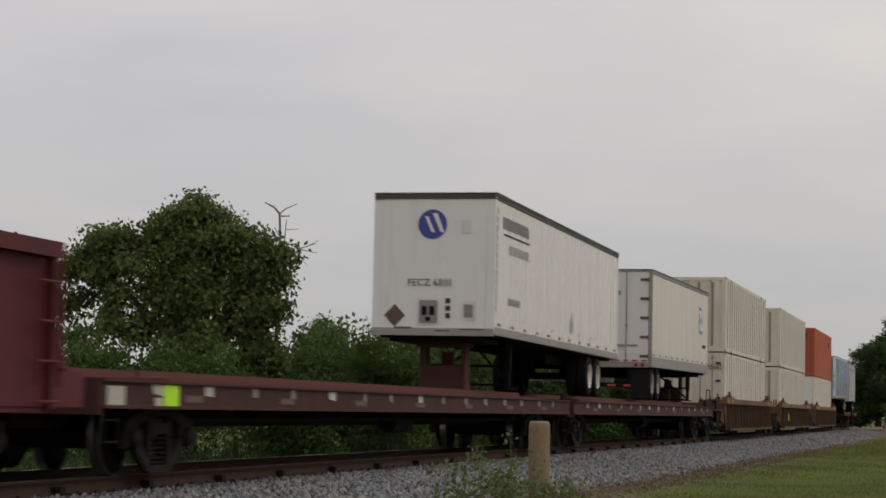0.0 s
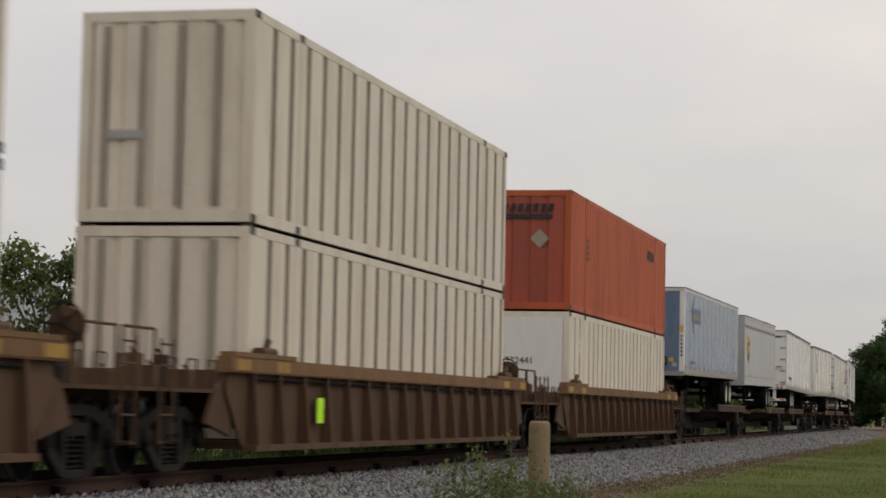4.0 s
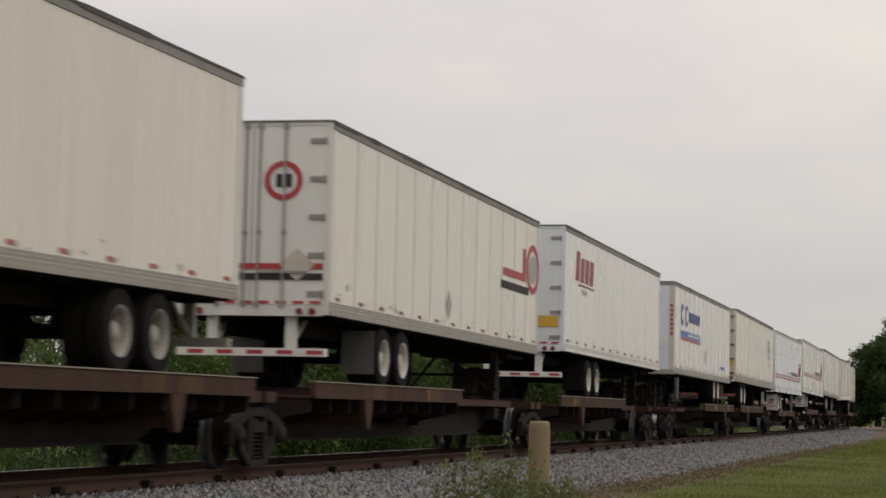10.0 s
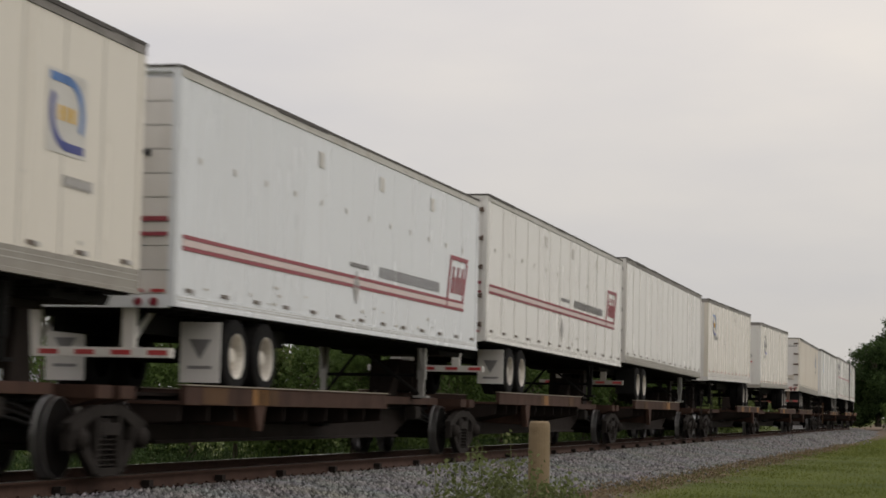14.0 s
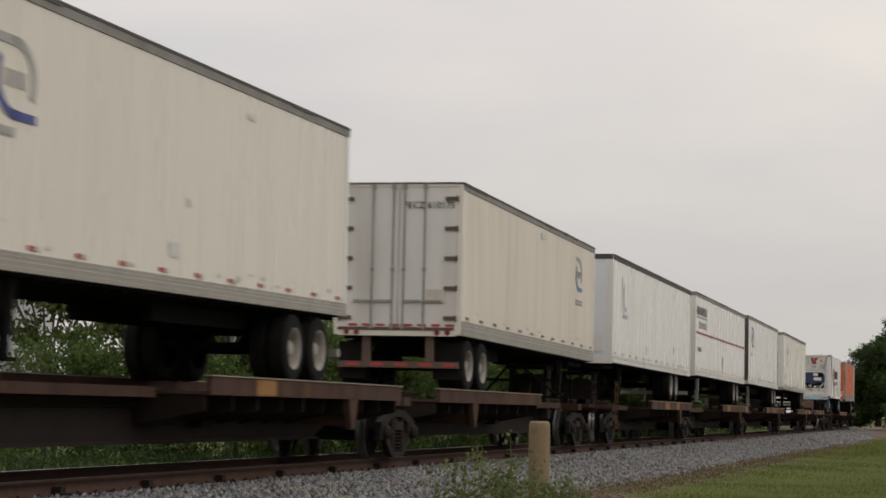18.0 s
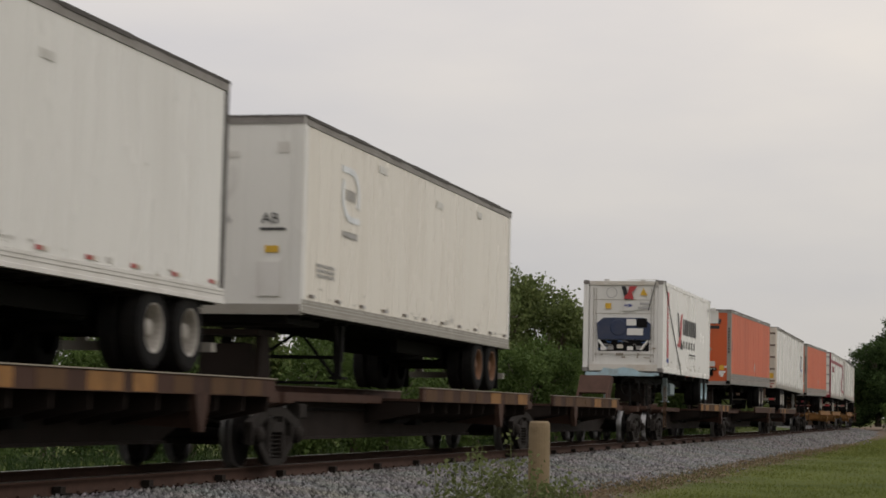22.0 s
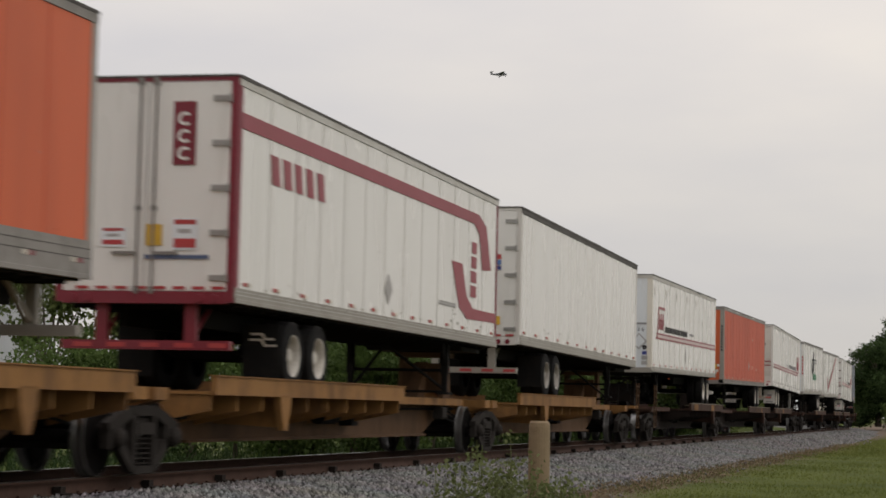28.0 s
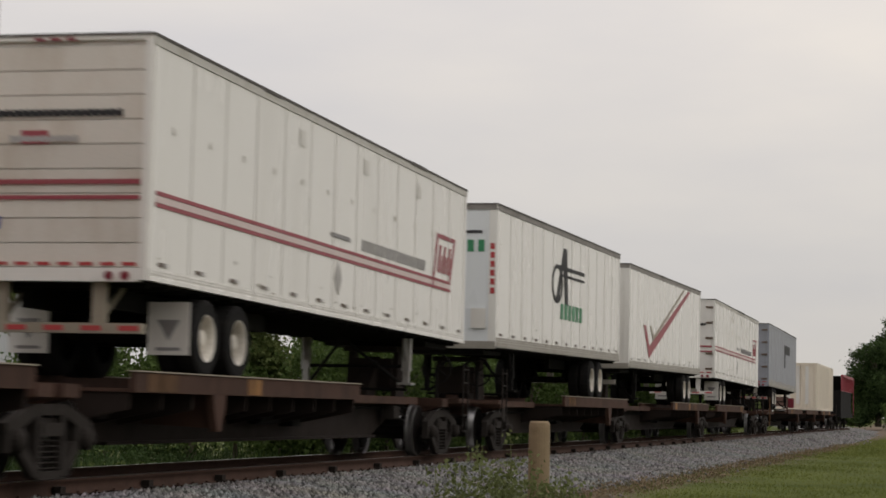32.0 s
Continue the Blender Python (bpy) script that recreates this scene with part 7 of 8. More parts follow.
        if wear:
            rng = random.Random(9)
            for i in range(26):
                u, z = rng.uniform(1, n - 1), rng.choice((2.6, 3.1, 3.9, 4.3))
                part("dent", Shape().box(u, u + 0.06, -1.244, -1.238, z, z + 0.09), "rust_end", t)
            for u, z in ((10.6, 3.95), (10.6, 2.75), (12.4, 2.7)):
                decal(t, "patch", "side", u, u + 0.12, z, z + 0.12, "white")
        poly(t, "placard", "side", [(9.3, 2.65), (9.5, 2.85), (9.3, 3.05), (9.1, 2.85)], "faint")
        return t
    orange_trailer(493.01, 16.4, "orange", "orange semi-trailer with a dark brand block and grey bottom skirt")
    t = trailer(513.0, 16.75, False, "white", "cream", 2.10, 2.92, seams=16, door="chalk", edge="cream", axle=2.92, flap="tyre", label="cream white semi-trailer with brown hinges on its rear doors", reflect="brown", guard="brown")
    lettering(t, "0250", "end", 0.75, 4.45, 0.15, "ink")
    decal(t, "notice", "end", 0.14, 0.6, 2.55, 2.8, "gold")
    q_logo(t, "side", 15.0, 3.7, 0.5, 0.42, 1.235, "ink", "navy", None)
    bars(t, "side", 14.6, 3.0, 6, 0.14, 0.12, "faint")
    orange_trailer(532.6, 16.98, "orange", "orange semi-trailer with a dark brand block behind a cream trailer", axle=4.0)

    t = trailer(554.32, 16.05, False, "white", "white", 2.12, 2.98, seams=13, tilt=0.06, deck=1.06, top="seam", label="white semi-trailer with maroon swoosh stripes and red rear bumper", edge="white", post="stop", guard="stop", reflect="red", flap="tyre", axle=2.72)
    decal(t, "stripe", "side", 0.15, 12.6, 4.42, 4.63, "maroon")
    poly(t, "stripe", "side", [(12.6, 4.42), (12.6, 4.63), (14.3, 4.63), (14.95, 4.45), (15.45, 3.62), (14.65, 3.57), (14.35, 4.25), (13.9, 4.42)], "maroon")
    poly(t, "stripe", "side", [(12.1, 3.58), (12.95, 3.58), (13.35, 2.98), (13.9, 2.78), (15.9, 2.78), (15.9, 2.60), (13.4, 2.56), (12.75, 2.75)], "maroon")
    bars(t, "side", 1.45, 3.82, 5, 0.54, 0.40, "maroon", 1.235, 0.28, -0.25)
    part("flap_mark", Shape().prism([(-1.16, 1.62), (-0.98, 1.62), (-0.92, 1.70), (-0.76, 1.70), (-0.76, 1.73), (-0.95, 1.73), (-1.0, 1.65), (-1.16, 1.65)], 2.075, 2.085, "x").prism([(-1.12, 1.71), (-0.98, 1.71), (-0.93, 1.78), (-0.78, 1.78), (-0.78, 1.81), (-0.96, 1.81), (-1.0, 1.74), (-1.12, 1.74)], 2.075, 2.085, "x"), "chalk", t)
    for i in range(4):
        decal(t, "emblem", "side", 13.65 + 0.03 * i, 14.15, 3.0 + i * 0.28, 3.22 + i * 0.28, "maroon")
    poly(t, "placard", "side", [(7.67, 2.52), (7.92, 2.77), (7.67, 3.02), (7.42, 2.77)], "faint")
    bars(t, "side", 11.2, 2.72, 12, 0.11, 0.08, "faint")
    decal(t, "emblem", "end", 0.57, 0.88, 3.92, 4.76, "stop")
    for i in range(3):
        ring_logo(t, "end", 0.72, 4.07 + i * 0.23, 0.10, 0.09, "white", 1.235, 0.4, 12, 3.94, 8.64).location.x = -0.008
    decal(t, "notice", "end", 1.0, 1.22, 2.86, 3.14, "gold")
    for u, z, a, b in ((0.50, 2.80, 0.36, 0.42), (1.50, 2.84, 0.36, 0.26)):
        decal(t, "notice", "end", u, u + a, z, z + b, "cool")
        decal(t, "notice_line", "end", u + 0.03, u + a - 0.03, z + 0.03, z + b * 0.36, "red", lift=0.003)
        decal(t, "notice_line", "end", u + 0.03, u + a - 0.03, z + b * 0.80, z + b * 0.95, "red", lift=0.003)
        decal(t, "notice_line", "end", u + 0.10, u + a - 0.08, z + b * 0.52, z + b * 0.66, "faint", lift=0.003)
    bars(t, "end", 0.35, 2.68, 14, 0.065, 0.06, "fadedblue")

    t = trailer(572.72, 16.27, False, "white", "white", 2.14, 2.92, seams=30, gap=0.003, rim=RIM_GREY, axle=3.22, flap="tyre", label="plain white semi-trailer with a small notice on its door", edge="white", post="doorgrey", reflect="red", top="darkrail", guard="alu")
    decal(t, "notice", "end", 0.42, 0.86, 3.95, 4.05, "red")
    decal(t, "notice", "end", 0.42, 0.86, 3.82, 3.93, "midblue")
    decal(t, "notice", "end", 0.42, 0.86, 3.72, 3.80, "navy")
    decal(t, "notice", "end", 0.42, 0.82, 2.55, 2.73, "gold")
    striped(592.15, 16.12, True, "white", "white semi-trailer with maroon stripes and a boxed emblem near its nose", flap=None, up=0.05, axle=2.0)
    orange_trailer(611.12, 16.35, "redorange", "faded red-orange semi-trailer with dents and a boxed notice", wear=True, axle=2.6)
    striped(631.62, 16.3, False, "white", "white semi-trailer with maroon stripes and a stained roll-up rear door", up=-0.07, rollup=True, axle=2.2, tilt=0.18)
    t = trailer(650.79, 15.6, True, "white", "cool", 2.12, 2.9, seams=13, edge="white", axle=2.8, label="white semi-trailer with a tall dark emblem and green lettering", reflect="brown")
    poly(t, "emblem", "side", [(6.35, 3.3), (6.7, 3.3), (7.3, 4.2), (7.55, 3.3), (7.95, 3.3), (7.7, 4.62), (7.3, 4.62)], "ink")
    ring_logo(t, "side", 6.55, 3.75, 0.65, 0.45, "ink", 1.239, 0.2)
    decal(t, "emblem", "side", 6.6, 10.1, 4.1, 4.19, "ink")
    decal(t, "emblem", "side", 6.9, 10.1, 3.94, 4.0, "ink")
    bars(t, "side", 7.0, 2.95, 6, 0.50, 0.36, "green", 1.235, 0.25)
    decal(t, "emblem", "end", 0.3, 1.6, 4.42, 4.48, "ink")
    bars(t, "end", 0.25, 4.05, 6, 0.22, 0.24, "green", 1.235, 0.2)
    bars(t, "end", 0.03, 3.2, 1, 0.1, 0.12, "red", 1.235, 0, 0, 6)
    decal(t, "connector_box", "end", 0.2, 0.5, 2.5, 2.9, "doorgrey", lift=0.04)
    t = trailer(668.2, 15.9, True, "white", "white", 2.12, 2.9, seams=27, gap=0.004, edge="white", axle=2.6, label="white semi-trailer with a large maroon and gold V stripe", reflect="faint")
    poly(t, "stripe", "side", [(2.65, 3.40), (3.10, 3.40), (3.85, 2.80), (12.55, 4.85), (13.1, 4.85), (3.75, 2.45)], "maroon")
    poly(t, "stripe", "side", [(3.9, 3.42), (4.15, 3.42), (4.68, 3.12), (11.35, 4.85), (11.7, 4.85), (4.6, 2.98)], "khaki")
    decal(t, "emblem", "end", 0.4, 1.4, 4.5, 4.56, "maroon")
    decal(t, "emblem", "end", 0.4, 1.4, 4.38, 4.43, "gold")
    striped(688.5, 16.3, False, "white", "white semi-trailer with maroon stripes far down the train", up=0.05)
    t = trailer(709.9, 15.6, False, "slate", "slate", 2.12, 2.9, seams=13, edge="slate", door="slate", axle=2.6, label="slate grey semi-trailer with a dark brand block", top="slate", reflect="gold")
    poly(t, "emblem", "side", [(8.3, 3.2), (8.9, 3.2), (8.9, 3.9), (11.5, 3.9), (11.5, 4.35), (8.3, 4.35)], "ink")
    c = container(741.8, 16.0, 1.24, "ivory", "ivory", "ribbed cream container standing on a spine car", pitch=0.9)
    for y in (0.5, 1.05, 1.6):
        decal(c, "stripe", "end", y, y + 0.2, 1.6, 3.9, "doorgrey")
    hopper_car(764.0, 779.0, (767.0, 777.5), "maroon", 3.75, "red steel car at the end of the train", 2.7)


build_train()


# ---- plants, post, shed, aircraft ----
def leaf_cloud(rng, blobs, n, size, mat, name, flat=0.35, shell=0.55, spray=12):
    """Many small folded leaves in a set of blobs (x, y, z, rx, ry, rz), thicker towards the outside."""
    blobs = np.array(blobs, float)
    vol = np.prod(blobs[:, 3:], axis=1) ** 0.75
    pick = rng.choice(len(blobs), n, p=vol / vol.sum())
    d = rng.normal(size=(n, 3))
    d /= np.linalg.norm(d, axis=1, keepdims=True)
    r = shell + (1 - shell) * rng.random((n, 1)) ** 0.6
    wob = 1 + 0.12 * np.sin(d[:, :1] * 5 + pick[:, None]) * np.cos(d[:, 2:] * 6 + pick[:, None] * 2)
    c = blobs[pick, :3] + d * r * wob * blobs[pick, 3:]
    # gather leaves into sprays
    k = max(n // spray, 1)
    seeds = c[rng.integers(0, n, k)]
    own = rng.integers(0, k, n)
    c = seeds[own] + rng.normal(0, size * 1.35, (n, 3)) * np.array([1, 1, 0.75])
    a = rng.normal(size=(n, 3))
    a[:, 2] -= 0.4
    a /= np.linalg.norm(a, axis=1, keepdims=True)
    b = np.cross(a, rng.normal(size=(n, 3)))
    b /= np.linalg.norm(b, axis=1, keepdims=True)
    nrm = np.cross(a, b)
    s = size * (0.6 + 0.8 * rng.random((n, 1)))
    wd = s * 0.33
    v = np.stack([c, c + a * s * 0.45 + b * wd + nrm * wd * flat, c + a * s, c + a * s * 0.45 - b * wd + nrm * wd * flat], 1)
    i = 4 * np.arange(n)[:, None]
    f = np.concatenate([i + np.array([[0, 1, 2]]), i + np.array([[0, 2, 3]])], 1).reshape(-1, 3)
    return raw_mesh(name, v.reshape(-1, 3), f, mat)


def limb(sh, p, q, r0, r1, k=7):
    p, q = Vector(p), Vector(q)
    d = (q - p).normalized()
    u = d.orthogonal().normalized()
    w = d.cross(u)
    v = []
    for c, r in ((p, r0), (q, r1)):
        v += [c + (u * math.cos(6.28319 * i / k) + w * math.sin(6.28319 * i / k)) * r for i in range(k)]
    sh.add(v, [(i, i + k, (i + 1) % k + k, (i + 1) % k) for i in range(k)] + [tuple(range(k)), tuple(range(2 * k - 1, k - 1, -1))])


def tree(x, y, blobs, n, size, trunk_r, label, seed, mat="leaf_dark", shell=0.45, name="tree", foot=-0.5, spray=12):
    """blobs are given relative to the foot of the trunk."""
    rng = np.random.default_rng(seed)
    t = tagged(new(name), label, "tree" if name == "tree" else "shrub", "line of trees and shrubs")
    t.location = (x, y, foot)
    sh = Shape()
    top = max(b[2] for b in blobs)
    low = Vector((0.1 * trunk_r, 0, top * 0.35))
    limb(sh, (0, 0, -0.2), low, trunk_r * 1.25, trunk_r * 0.85, 9)
    for b in blobs:
        m = Vector((b[0] * 0.45, b[1] * 0.45, top * 0.35 + (b[2] - top * 0.35) * 0.55))
        e = Vector(b[:3])
        limb(sh, low, m, trunk_r * 0.6, trunk_r * 0.4)
        limb(sh, m, e, trunk_r * 0.4, trunk_r * 0.16)
        for j in range(4):
            g = e + Vector(rng.normal(size=3)) * min(b[3:]) * 0.55
            limb(sh, e if j % 2 else m, g, trunk_r * 0.2, trunk_r * 0.06, 5)
    part("trunk", sh, "bark", t)
    lumps = []
    for b in blobs:
        lumps.append((b[0], b[1], b[2], b[3] * 0.72, b[4] * 0.72, b[5] * 0.72))
        for j in range(7):
            d = Vector(rng.normal(size=3)).normalized()
            q = rng.uniform(0.28, 0.5)
            lumps.append((b[0] + d.x * b[3] * 0.78, b[1] + d.y * b[4] * 0.78, b[2] + d.z * b[5] * 0.78, b[3] * q, b[4] * q, b[5] * q))
    ob = new("crown", leaf_cloud(rng, lumps, n, size, mat, "crown", shell=shell, spray=spray))
    ob.parent = t
    return t


def crown_blobs(rng, w, d, h0, h1, n, r):
    out = []
    for i in range(n):
        a = rng.random() * 6.283
        q = math.sqrt(rng.random())
        z = h0 + (h1 - h0) * rng.random()
        e = math.sqrt(max(0.05, 1 - ((z - (h0 + h1) / 2) / ((h1 - h0) / 2 + r)) ** 2))
        s = r * (0.7 + 0.6 * rng.random())
        out.append((math.cos(a) * q * w * e, math.sin(a) * q * d * e, z, s, s, s * 0.8))
    return out


def build_plants():
    rr = random.Random(4)
    # tall vine-covered tree
    lumps = [(0.09, 6.0, 0.40), (0.5, 5.86, 0.42), (-0.24, 5.75, 0.42), (-0.7, 5.55, 0.44), (0.97, 5.42, 0.44), (1.43, 5.3, 0.42), (-1.15, 5.25, 0.42), (-1.66, 5.22, 0.44), (-2.17, 5.05, 0.44),
             (-2.56, 4.8, 0.42), (2.15, 4.92, 0.36), (1.79, 4.85, 0.44), (0.17, 5.3, 0.6), (-0.51, 5.0, 0.6), (0.75, 4.95, 0.5), (-1.41, 4.7, 0.46), (-2.1, 4.5, 0.4), (1.34, 4.4, 0.5), (2.1, 4.35, 0.3),
             (0.03, 4.4, 0.6), (-0.83, 4.25, 0.5), (0.56, 3.9, 0.55), (1.7, 3.75, 0.5), (-1.62, 3.95, 0.36), (-0.35, 3.6, 0.6), (1.95, 3.7, 0.4), (1.31, 3.3, 0.5), (0.3, 2.9, 0.6), (1.7, 2.6, 0.6), (-1.1, 3.2, 0.45), (-1.9, 3.3, 0.35), (-0.6, 2.5, 0.55)]
    tree(-6.0, 52.0, [(x - 0.1, 0.4 * math.sin(9 * x + 5 * z), z, r * 0.84, r * 1.2, r * 0.74) for x, z, r in lumps], 36000, 0.125, 0.13, "dense vine-covered green tree with drooping leaves", 11, shell=0.35, spray=24)
    # hanging vines under its crown
    vines = tagged(new("hanging_vines"), "leafy green vines hanging down from the tree", "vines", kind="stuff")
    rv = np.random.default_rng(5)
    strands = []
    for k in range(46):
        x, top_z = rv.uniform(-2.3, 2.1), rv.uniform(3.8, 5.2)
        n_step = int(rv.integers(3, 7))
        strands += [(x + 0.05 * math.sin(j + k), rv.uniform(-0.6, 0.2), top_z - 0.2 * j, 0.10, 0.10, 0.14) for j in range(n_step)]
    crown = new("vine_leaves", leaf_cloud(rv, strands, 6000, 0.11, "leaf_dark", "vine_leaves", shell=0.1))
    crown.parent = vines
    vines.location = (-6.0, 52.0, -0.5)
    # slender open tree beside the shed
    tree(-9.6, 52.5, [(-0.75, 0, 4.9, 0.35, 0.4, 0.35), (-0.2, 0, 4.5, 0.4, 0.4, 0.3), (0.55, 0, 4.5, 0.4, 0.4, 0.35), (-0.9, 0, 3.9, 0.45, 0.4, 0.35), (0.2, 0, 3.7, 0.5, 0.4, 0.4), (0.9, 0, 3.9, 0.4, 0.4, 0.3),
                      (0.7, 0, 2.9, 0.5, 0.5, 0.4), (-0.5, 0.1, 3.0, 0.4, 0.4, 0.35), (1.2, 0, 2.2, 0.6, 0.5, 0.4), (-1.2, 0, 4.5, 0.4, 0.4, 0.4), (-1.5, 0, 3.6, 0.4, 0.4, 0.4)], 4200, 0.15, 0.07, "slender open tree with large drooping leaves", 12, shell=0.2)
    # bare dead tree
    d = tagged(new("dead_tree"), "bare grey dead tree standing in vines", "tree", "line of trees and shrubs")
    d.location = (-4.05, 52.3, -0.5)
    sh = Shape()
    for p, q, a, b in (((0.1, 0.9, 0), (-0.05, 0.5, 2.4), 0.07, 0.055), ((-0.05, 0.5, 2.4), (0.02, 0, 4.4), 0.055, 0.04), ((0.02, 0, 4.4), (0.03, 0, 5.4), 0.04, 0.034), ((0.03, 0, 5.4), (0.0, 0, 5.98), 0.034, 0.03),
                       ((0.0, 0, 5.98), (-0.14, 0, 6.14), 0.03, 0.026), ((-0.14, 0, 6.14), (-0.36, 0, 6.25), 0.024, 0.014), ((0.0, 0, 5.98), (0.14, 0, 6.10), 0.02, 0.014), ((0.14, 0, 6.10), (0.42, 0, 6.23), 0.014, 0.008),
                       ((0.02, 0, 5.92), (0.25, 0, 5.93), 0.02, 0.014), ((0.03, 0, 5.4), (-0.12, 0, 5.66), 0.014, 0.008), ((0.13, 0, 5.3), (0.17, 0, 5.84), 0.016, 0.009), ((0.17, 0, 5.6), (0.5, 0, 5.62), 0.01, 0.005),
                       ((0.03, 0, 4.7), (0.53, 0, 5.15), 0.025, 0.016), ((0.53, 0, 5.15), (0.9, 0, 5.28), 0.014, 0.007), ((0.53, 0, 5.12), (0.92, 0, 5.05), 0.014, 0.007), ((0.5, 0, 5.0), (0.68, 0, 4.75), 0.012, 0.006),
                       ((0.72, 0, 5.22), (0.98, 0, 5.36), 0.009, 0.004)):
        limb(sh, p, q, a, b, 6)
    part("trunk", sh, "deadwood", d)
    # low fan palm among the shrubs
    palm = tagged(new("fan_palm"), "low green fan palm among the shrubs", "palm", "line of trees and shrubs")
    palm.location = (-2.15, 53.5, -0.5)
    sh = Shape()
    limb(sh, (0, 0, 0), (0.05, 0, 2.1), 0.13, 0.10, 9)
    part("trunk", sh, "bark", palm)
    rp = random.Random(17)
    for i in range(16):
        az, up = rp.uniform(0, 6.283), rp.uniform(0.1, 1.35)
        d = Vector((math.cos(az) * math.cos(up), math.sin(az) * math.cos(up), math.sin(up)))
        u = d.cross(Vector((0, 0, 1))).normalized()
        o = Vector((0.05, 0, 2.1)) + d * 0.45
        sh = Shape()
        limb(sh, (0.05, 0, 2.05), o, 0.02, 0.014, 5)
        for k in range(15):
            a = -1.35 + 2.7 * k / 14
            tip = o + (d * math.cos(a) + u * math.sin(a)) * rp.uniform(0.55, 0.8) + Vector((0, 0, -0.06))
            wv = (d * -math.sin(a) + u * math.cos(a)) * 0.022
            mid = o + (tip - o) * 0.5
            sh.add([o, mid + wv, tip, mid - wv + Vector((0, 0, 0.012))], [(0, 1, 2), (0, 2, 3)])
        part("frond", sh, "leaf", palm)
    # shrub belt in front
    for i in range(15):
        x = -14.5 + i * 0.95 + rr.uniform(-0.25, 0.25)
        y = 44.5 + i * 0.75 + rr.uniform(-1.2, 1.2)
        h = 2.2 + rr.uniform(-0.25, 0.35) + (0.7 if i > 11 else 0) - (1.2 if i < 6 else 0)
        tree(x, y, crown_blobs(rr, 1.0, 0.9, 0.5, h, 10, 0.62), 7000, 0.10, 0.05, "dense bright green shrub beside the railway", 30 + i, "leaf", name="shrub", shell=0.6)
    # second group of trees further along
    for k, (x, y, h, w) in enumerate(((-0.35, 75, 6.5, 1.1), (1.2, 79, 6.8, 1.4), (2.2, 86, 6.6, 2.0), (4.2, 88, 6.2, 1.8), (6.0, 92, 5.6, 1.6), (7.6, 98, 4.8, 1.5), (9.6, 106, 4.6, 1.6))):
        tree(x, y, crown_blobs(rr, w, w, 1.8, h - 0.4, 16, 0.75), 15000, 0.15, 0.12, "leafy green tree in a row behind the railway", 60 + k, "leaf_dark", shell=0.5)
    for i in range(12):
        x = -2.6 + i * 1.15
        y = 62 + i * 3.3 + rr.uniform(-1, 1)
        h = 3.2 + rr.uniform(-0.3, 0.5)
        tree(x, y, crown_blobs(rr, 1.3, 1.2, 0.5, h, 11, 0.75), 8000, 0.13, 0.06, "dense green shrub under the trees", 80 + i, "leaf", name="shrub", shell=0.6)
    # further hedge along the line
    for i in range(14):
        s = 70 + i * 9.0
        x, y = on_track(s, -9.5 + rr.uniform(-1, 1))
        tree(float(x), float(y), crown_blobs(rr, 2.6, 2.6, 0.8, 4.6 + rr.uniform(-0.6, 0.8), 11, 1.2), 5000, 0.24, 0.12, "green hedge tree far along the railway", 100 + i, "leaf_dark", shell=0.6)
    # large trees on the near side far off
    for k, (x, y, h, w, n) in enumerate(((45.6, 228, 8.9, 2.3, 15000), (49.6, 232, 13.4, 3.4, 18000), (55.0, 236, 14.4, 4.6, 12000), (46.0, 246, 4.4, 2.2, 8000), (48.5, 224, 3.6, 2.4, 7000), (45.0, 236, 3.4, 1.4, 6000))):
        tree(x, y, crown_blobs(rr, w, w, 0.6 if k > 2 else 1.2, h - 1.0, 22, 1.35 if k != 5 else 0.7), int(n * 2.6), 0.235, 0.3, "broad dark green tree at the edge of the lawn", 130 + k, "leaf_far" if k < 3 else "leaf", shell=0.6, foot=0.1)
    # tall weeds beyond the track
    rng = np.random.default_rng(21)
    n = 5000
    s = -22 + 130 * rng.random(n) ** 1.3
    off = -4.2 - 4.5 * rng.random(n)
    x, y = on_track(s, off)
    h = 0.12 + 0.35 * rng.random(n)
    lean = rng.normal(0, 0.16, (n, 2))
    wd = 0.012 + 0.02 * rng.random(n)
    a = rng.random(n) * 3.14
    z0 = -0.5
    p0 = np.stack([x - np.cos(a) * wd, y - np.sin(a) * wd, np.full(n, z0)], 1)
    p1 = np.stack([x + np.cos(a) * wd, y + np.sin(a) * wd, np.full(n, z0)], 1)
    p2 = np.stack([x + lean[:, 0], y + lean[:, 1], z0 + h], 1)
    v = np.stack([p0, p1, p2], 1).reshape(-1, 3)
    tagged(new("far_weeds", raw_mesh("far_weeds", v, np.arange(3 * n).reshape(-1, 3), "leaf_far")), "tall green weeds beyond the track", "weeds", kind="stuff")
    blobs = [(float(on_track(q, -7.5)[0]) + rr.uniform(-1, 1), float(on_track(q, -7.5)[1]) + rr.uniform(-1, 1), -0.32, 0.8, 0.8, rr.uniform(0.12, 0.42)) for q in np.arange(-24, 90, 0.8)]
    tagged(new("ground_creeper", leaf_cloud(rng, blobs, 30000, 0.07, "leaf_far", "ground_creeper", shell=0.4)), "low green creepers along the far side of the track", "weeds", kind="stuff")
    # blades of the mown lawn, thicker and taller in patches, thin along the ballast
    n = 170000
    s = -6 + 125 * rng.random(n) ** 1.35
    off = 4.3 + 10.5 * rng.random(n)
    x, y = on_track(s, off)
    patch = 0.5 + 0.25 * np.sin(x * 1.3 + 0.6 * y) + 0.25 * np.sin(y * 0.47 - 0.8 * x + 1.7)
    keep = rng.random(n) < np.clip((off - 4.3) / 1.3, 0.06, 1) * (0.45 + 0.55 * patch)
    x, y, s, patch = x[keep], y[keep], s[keep], patch[keep]
    n = len(x)
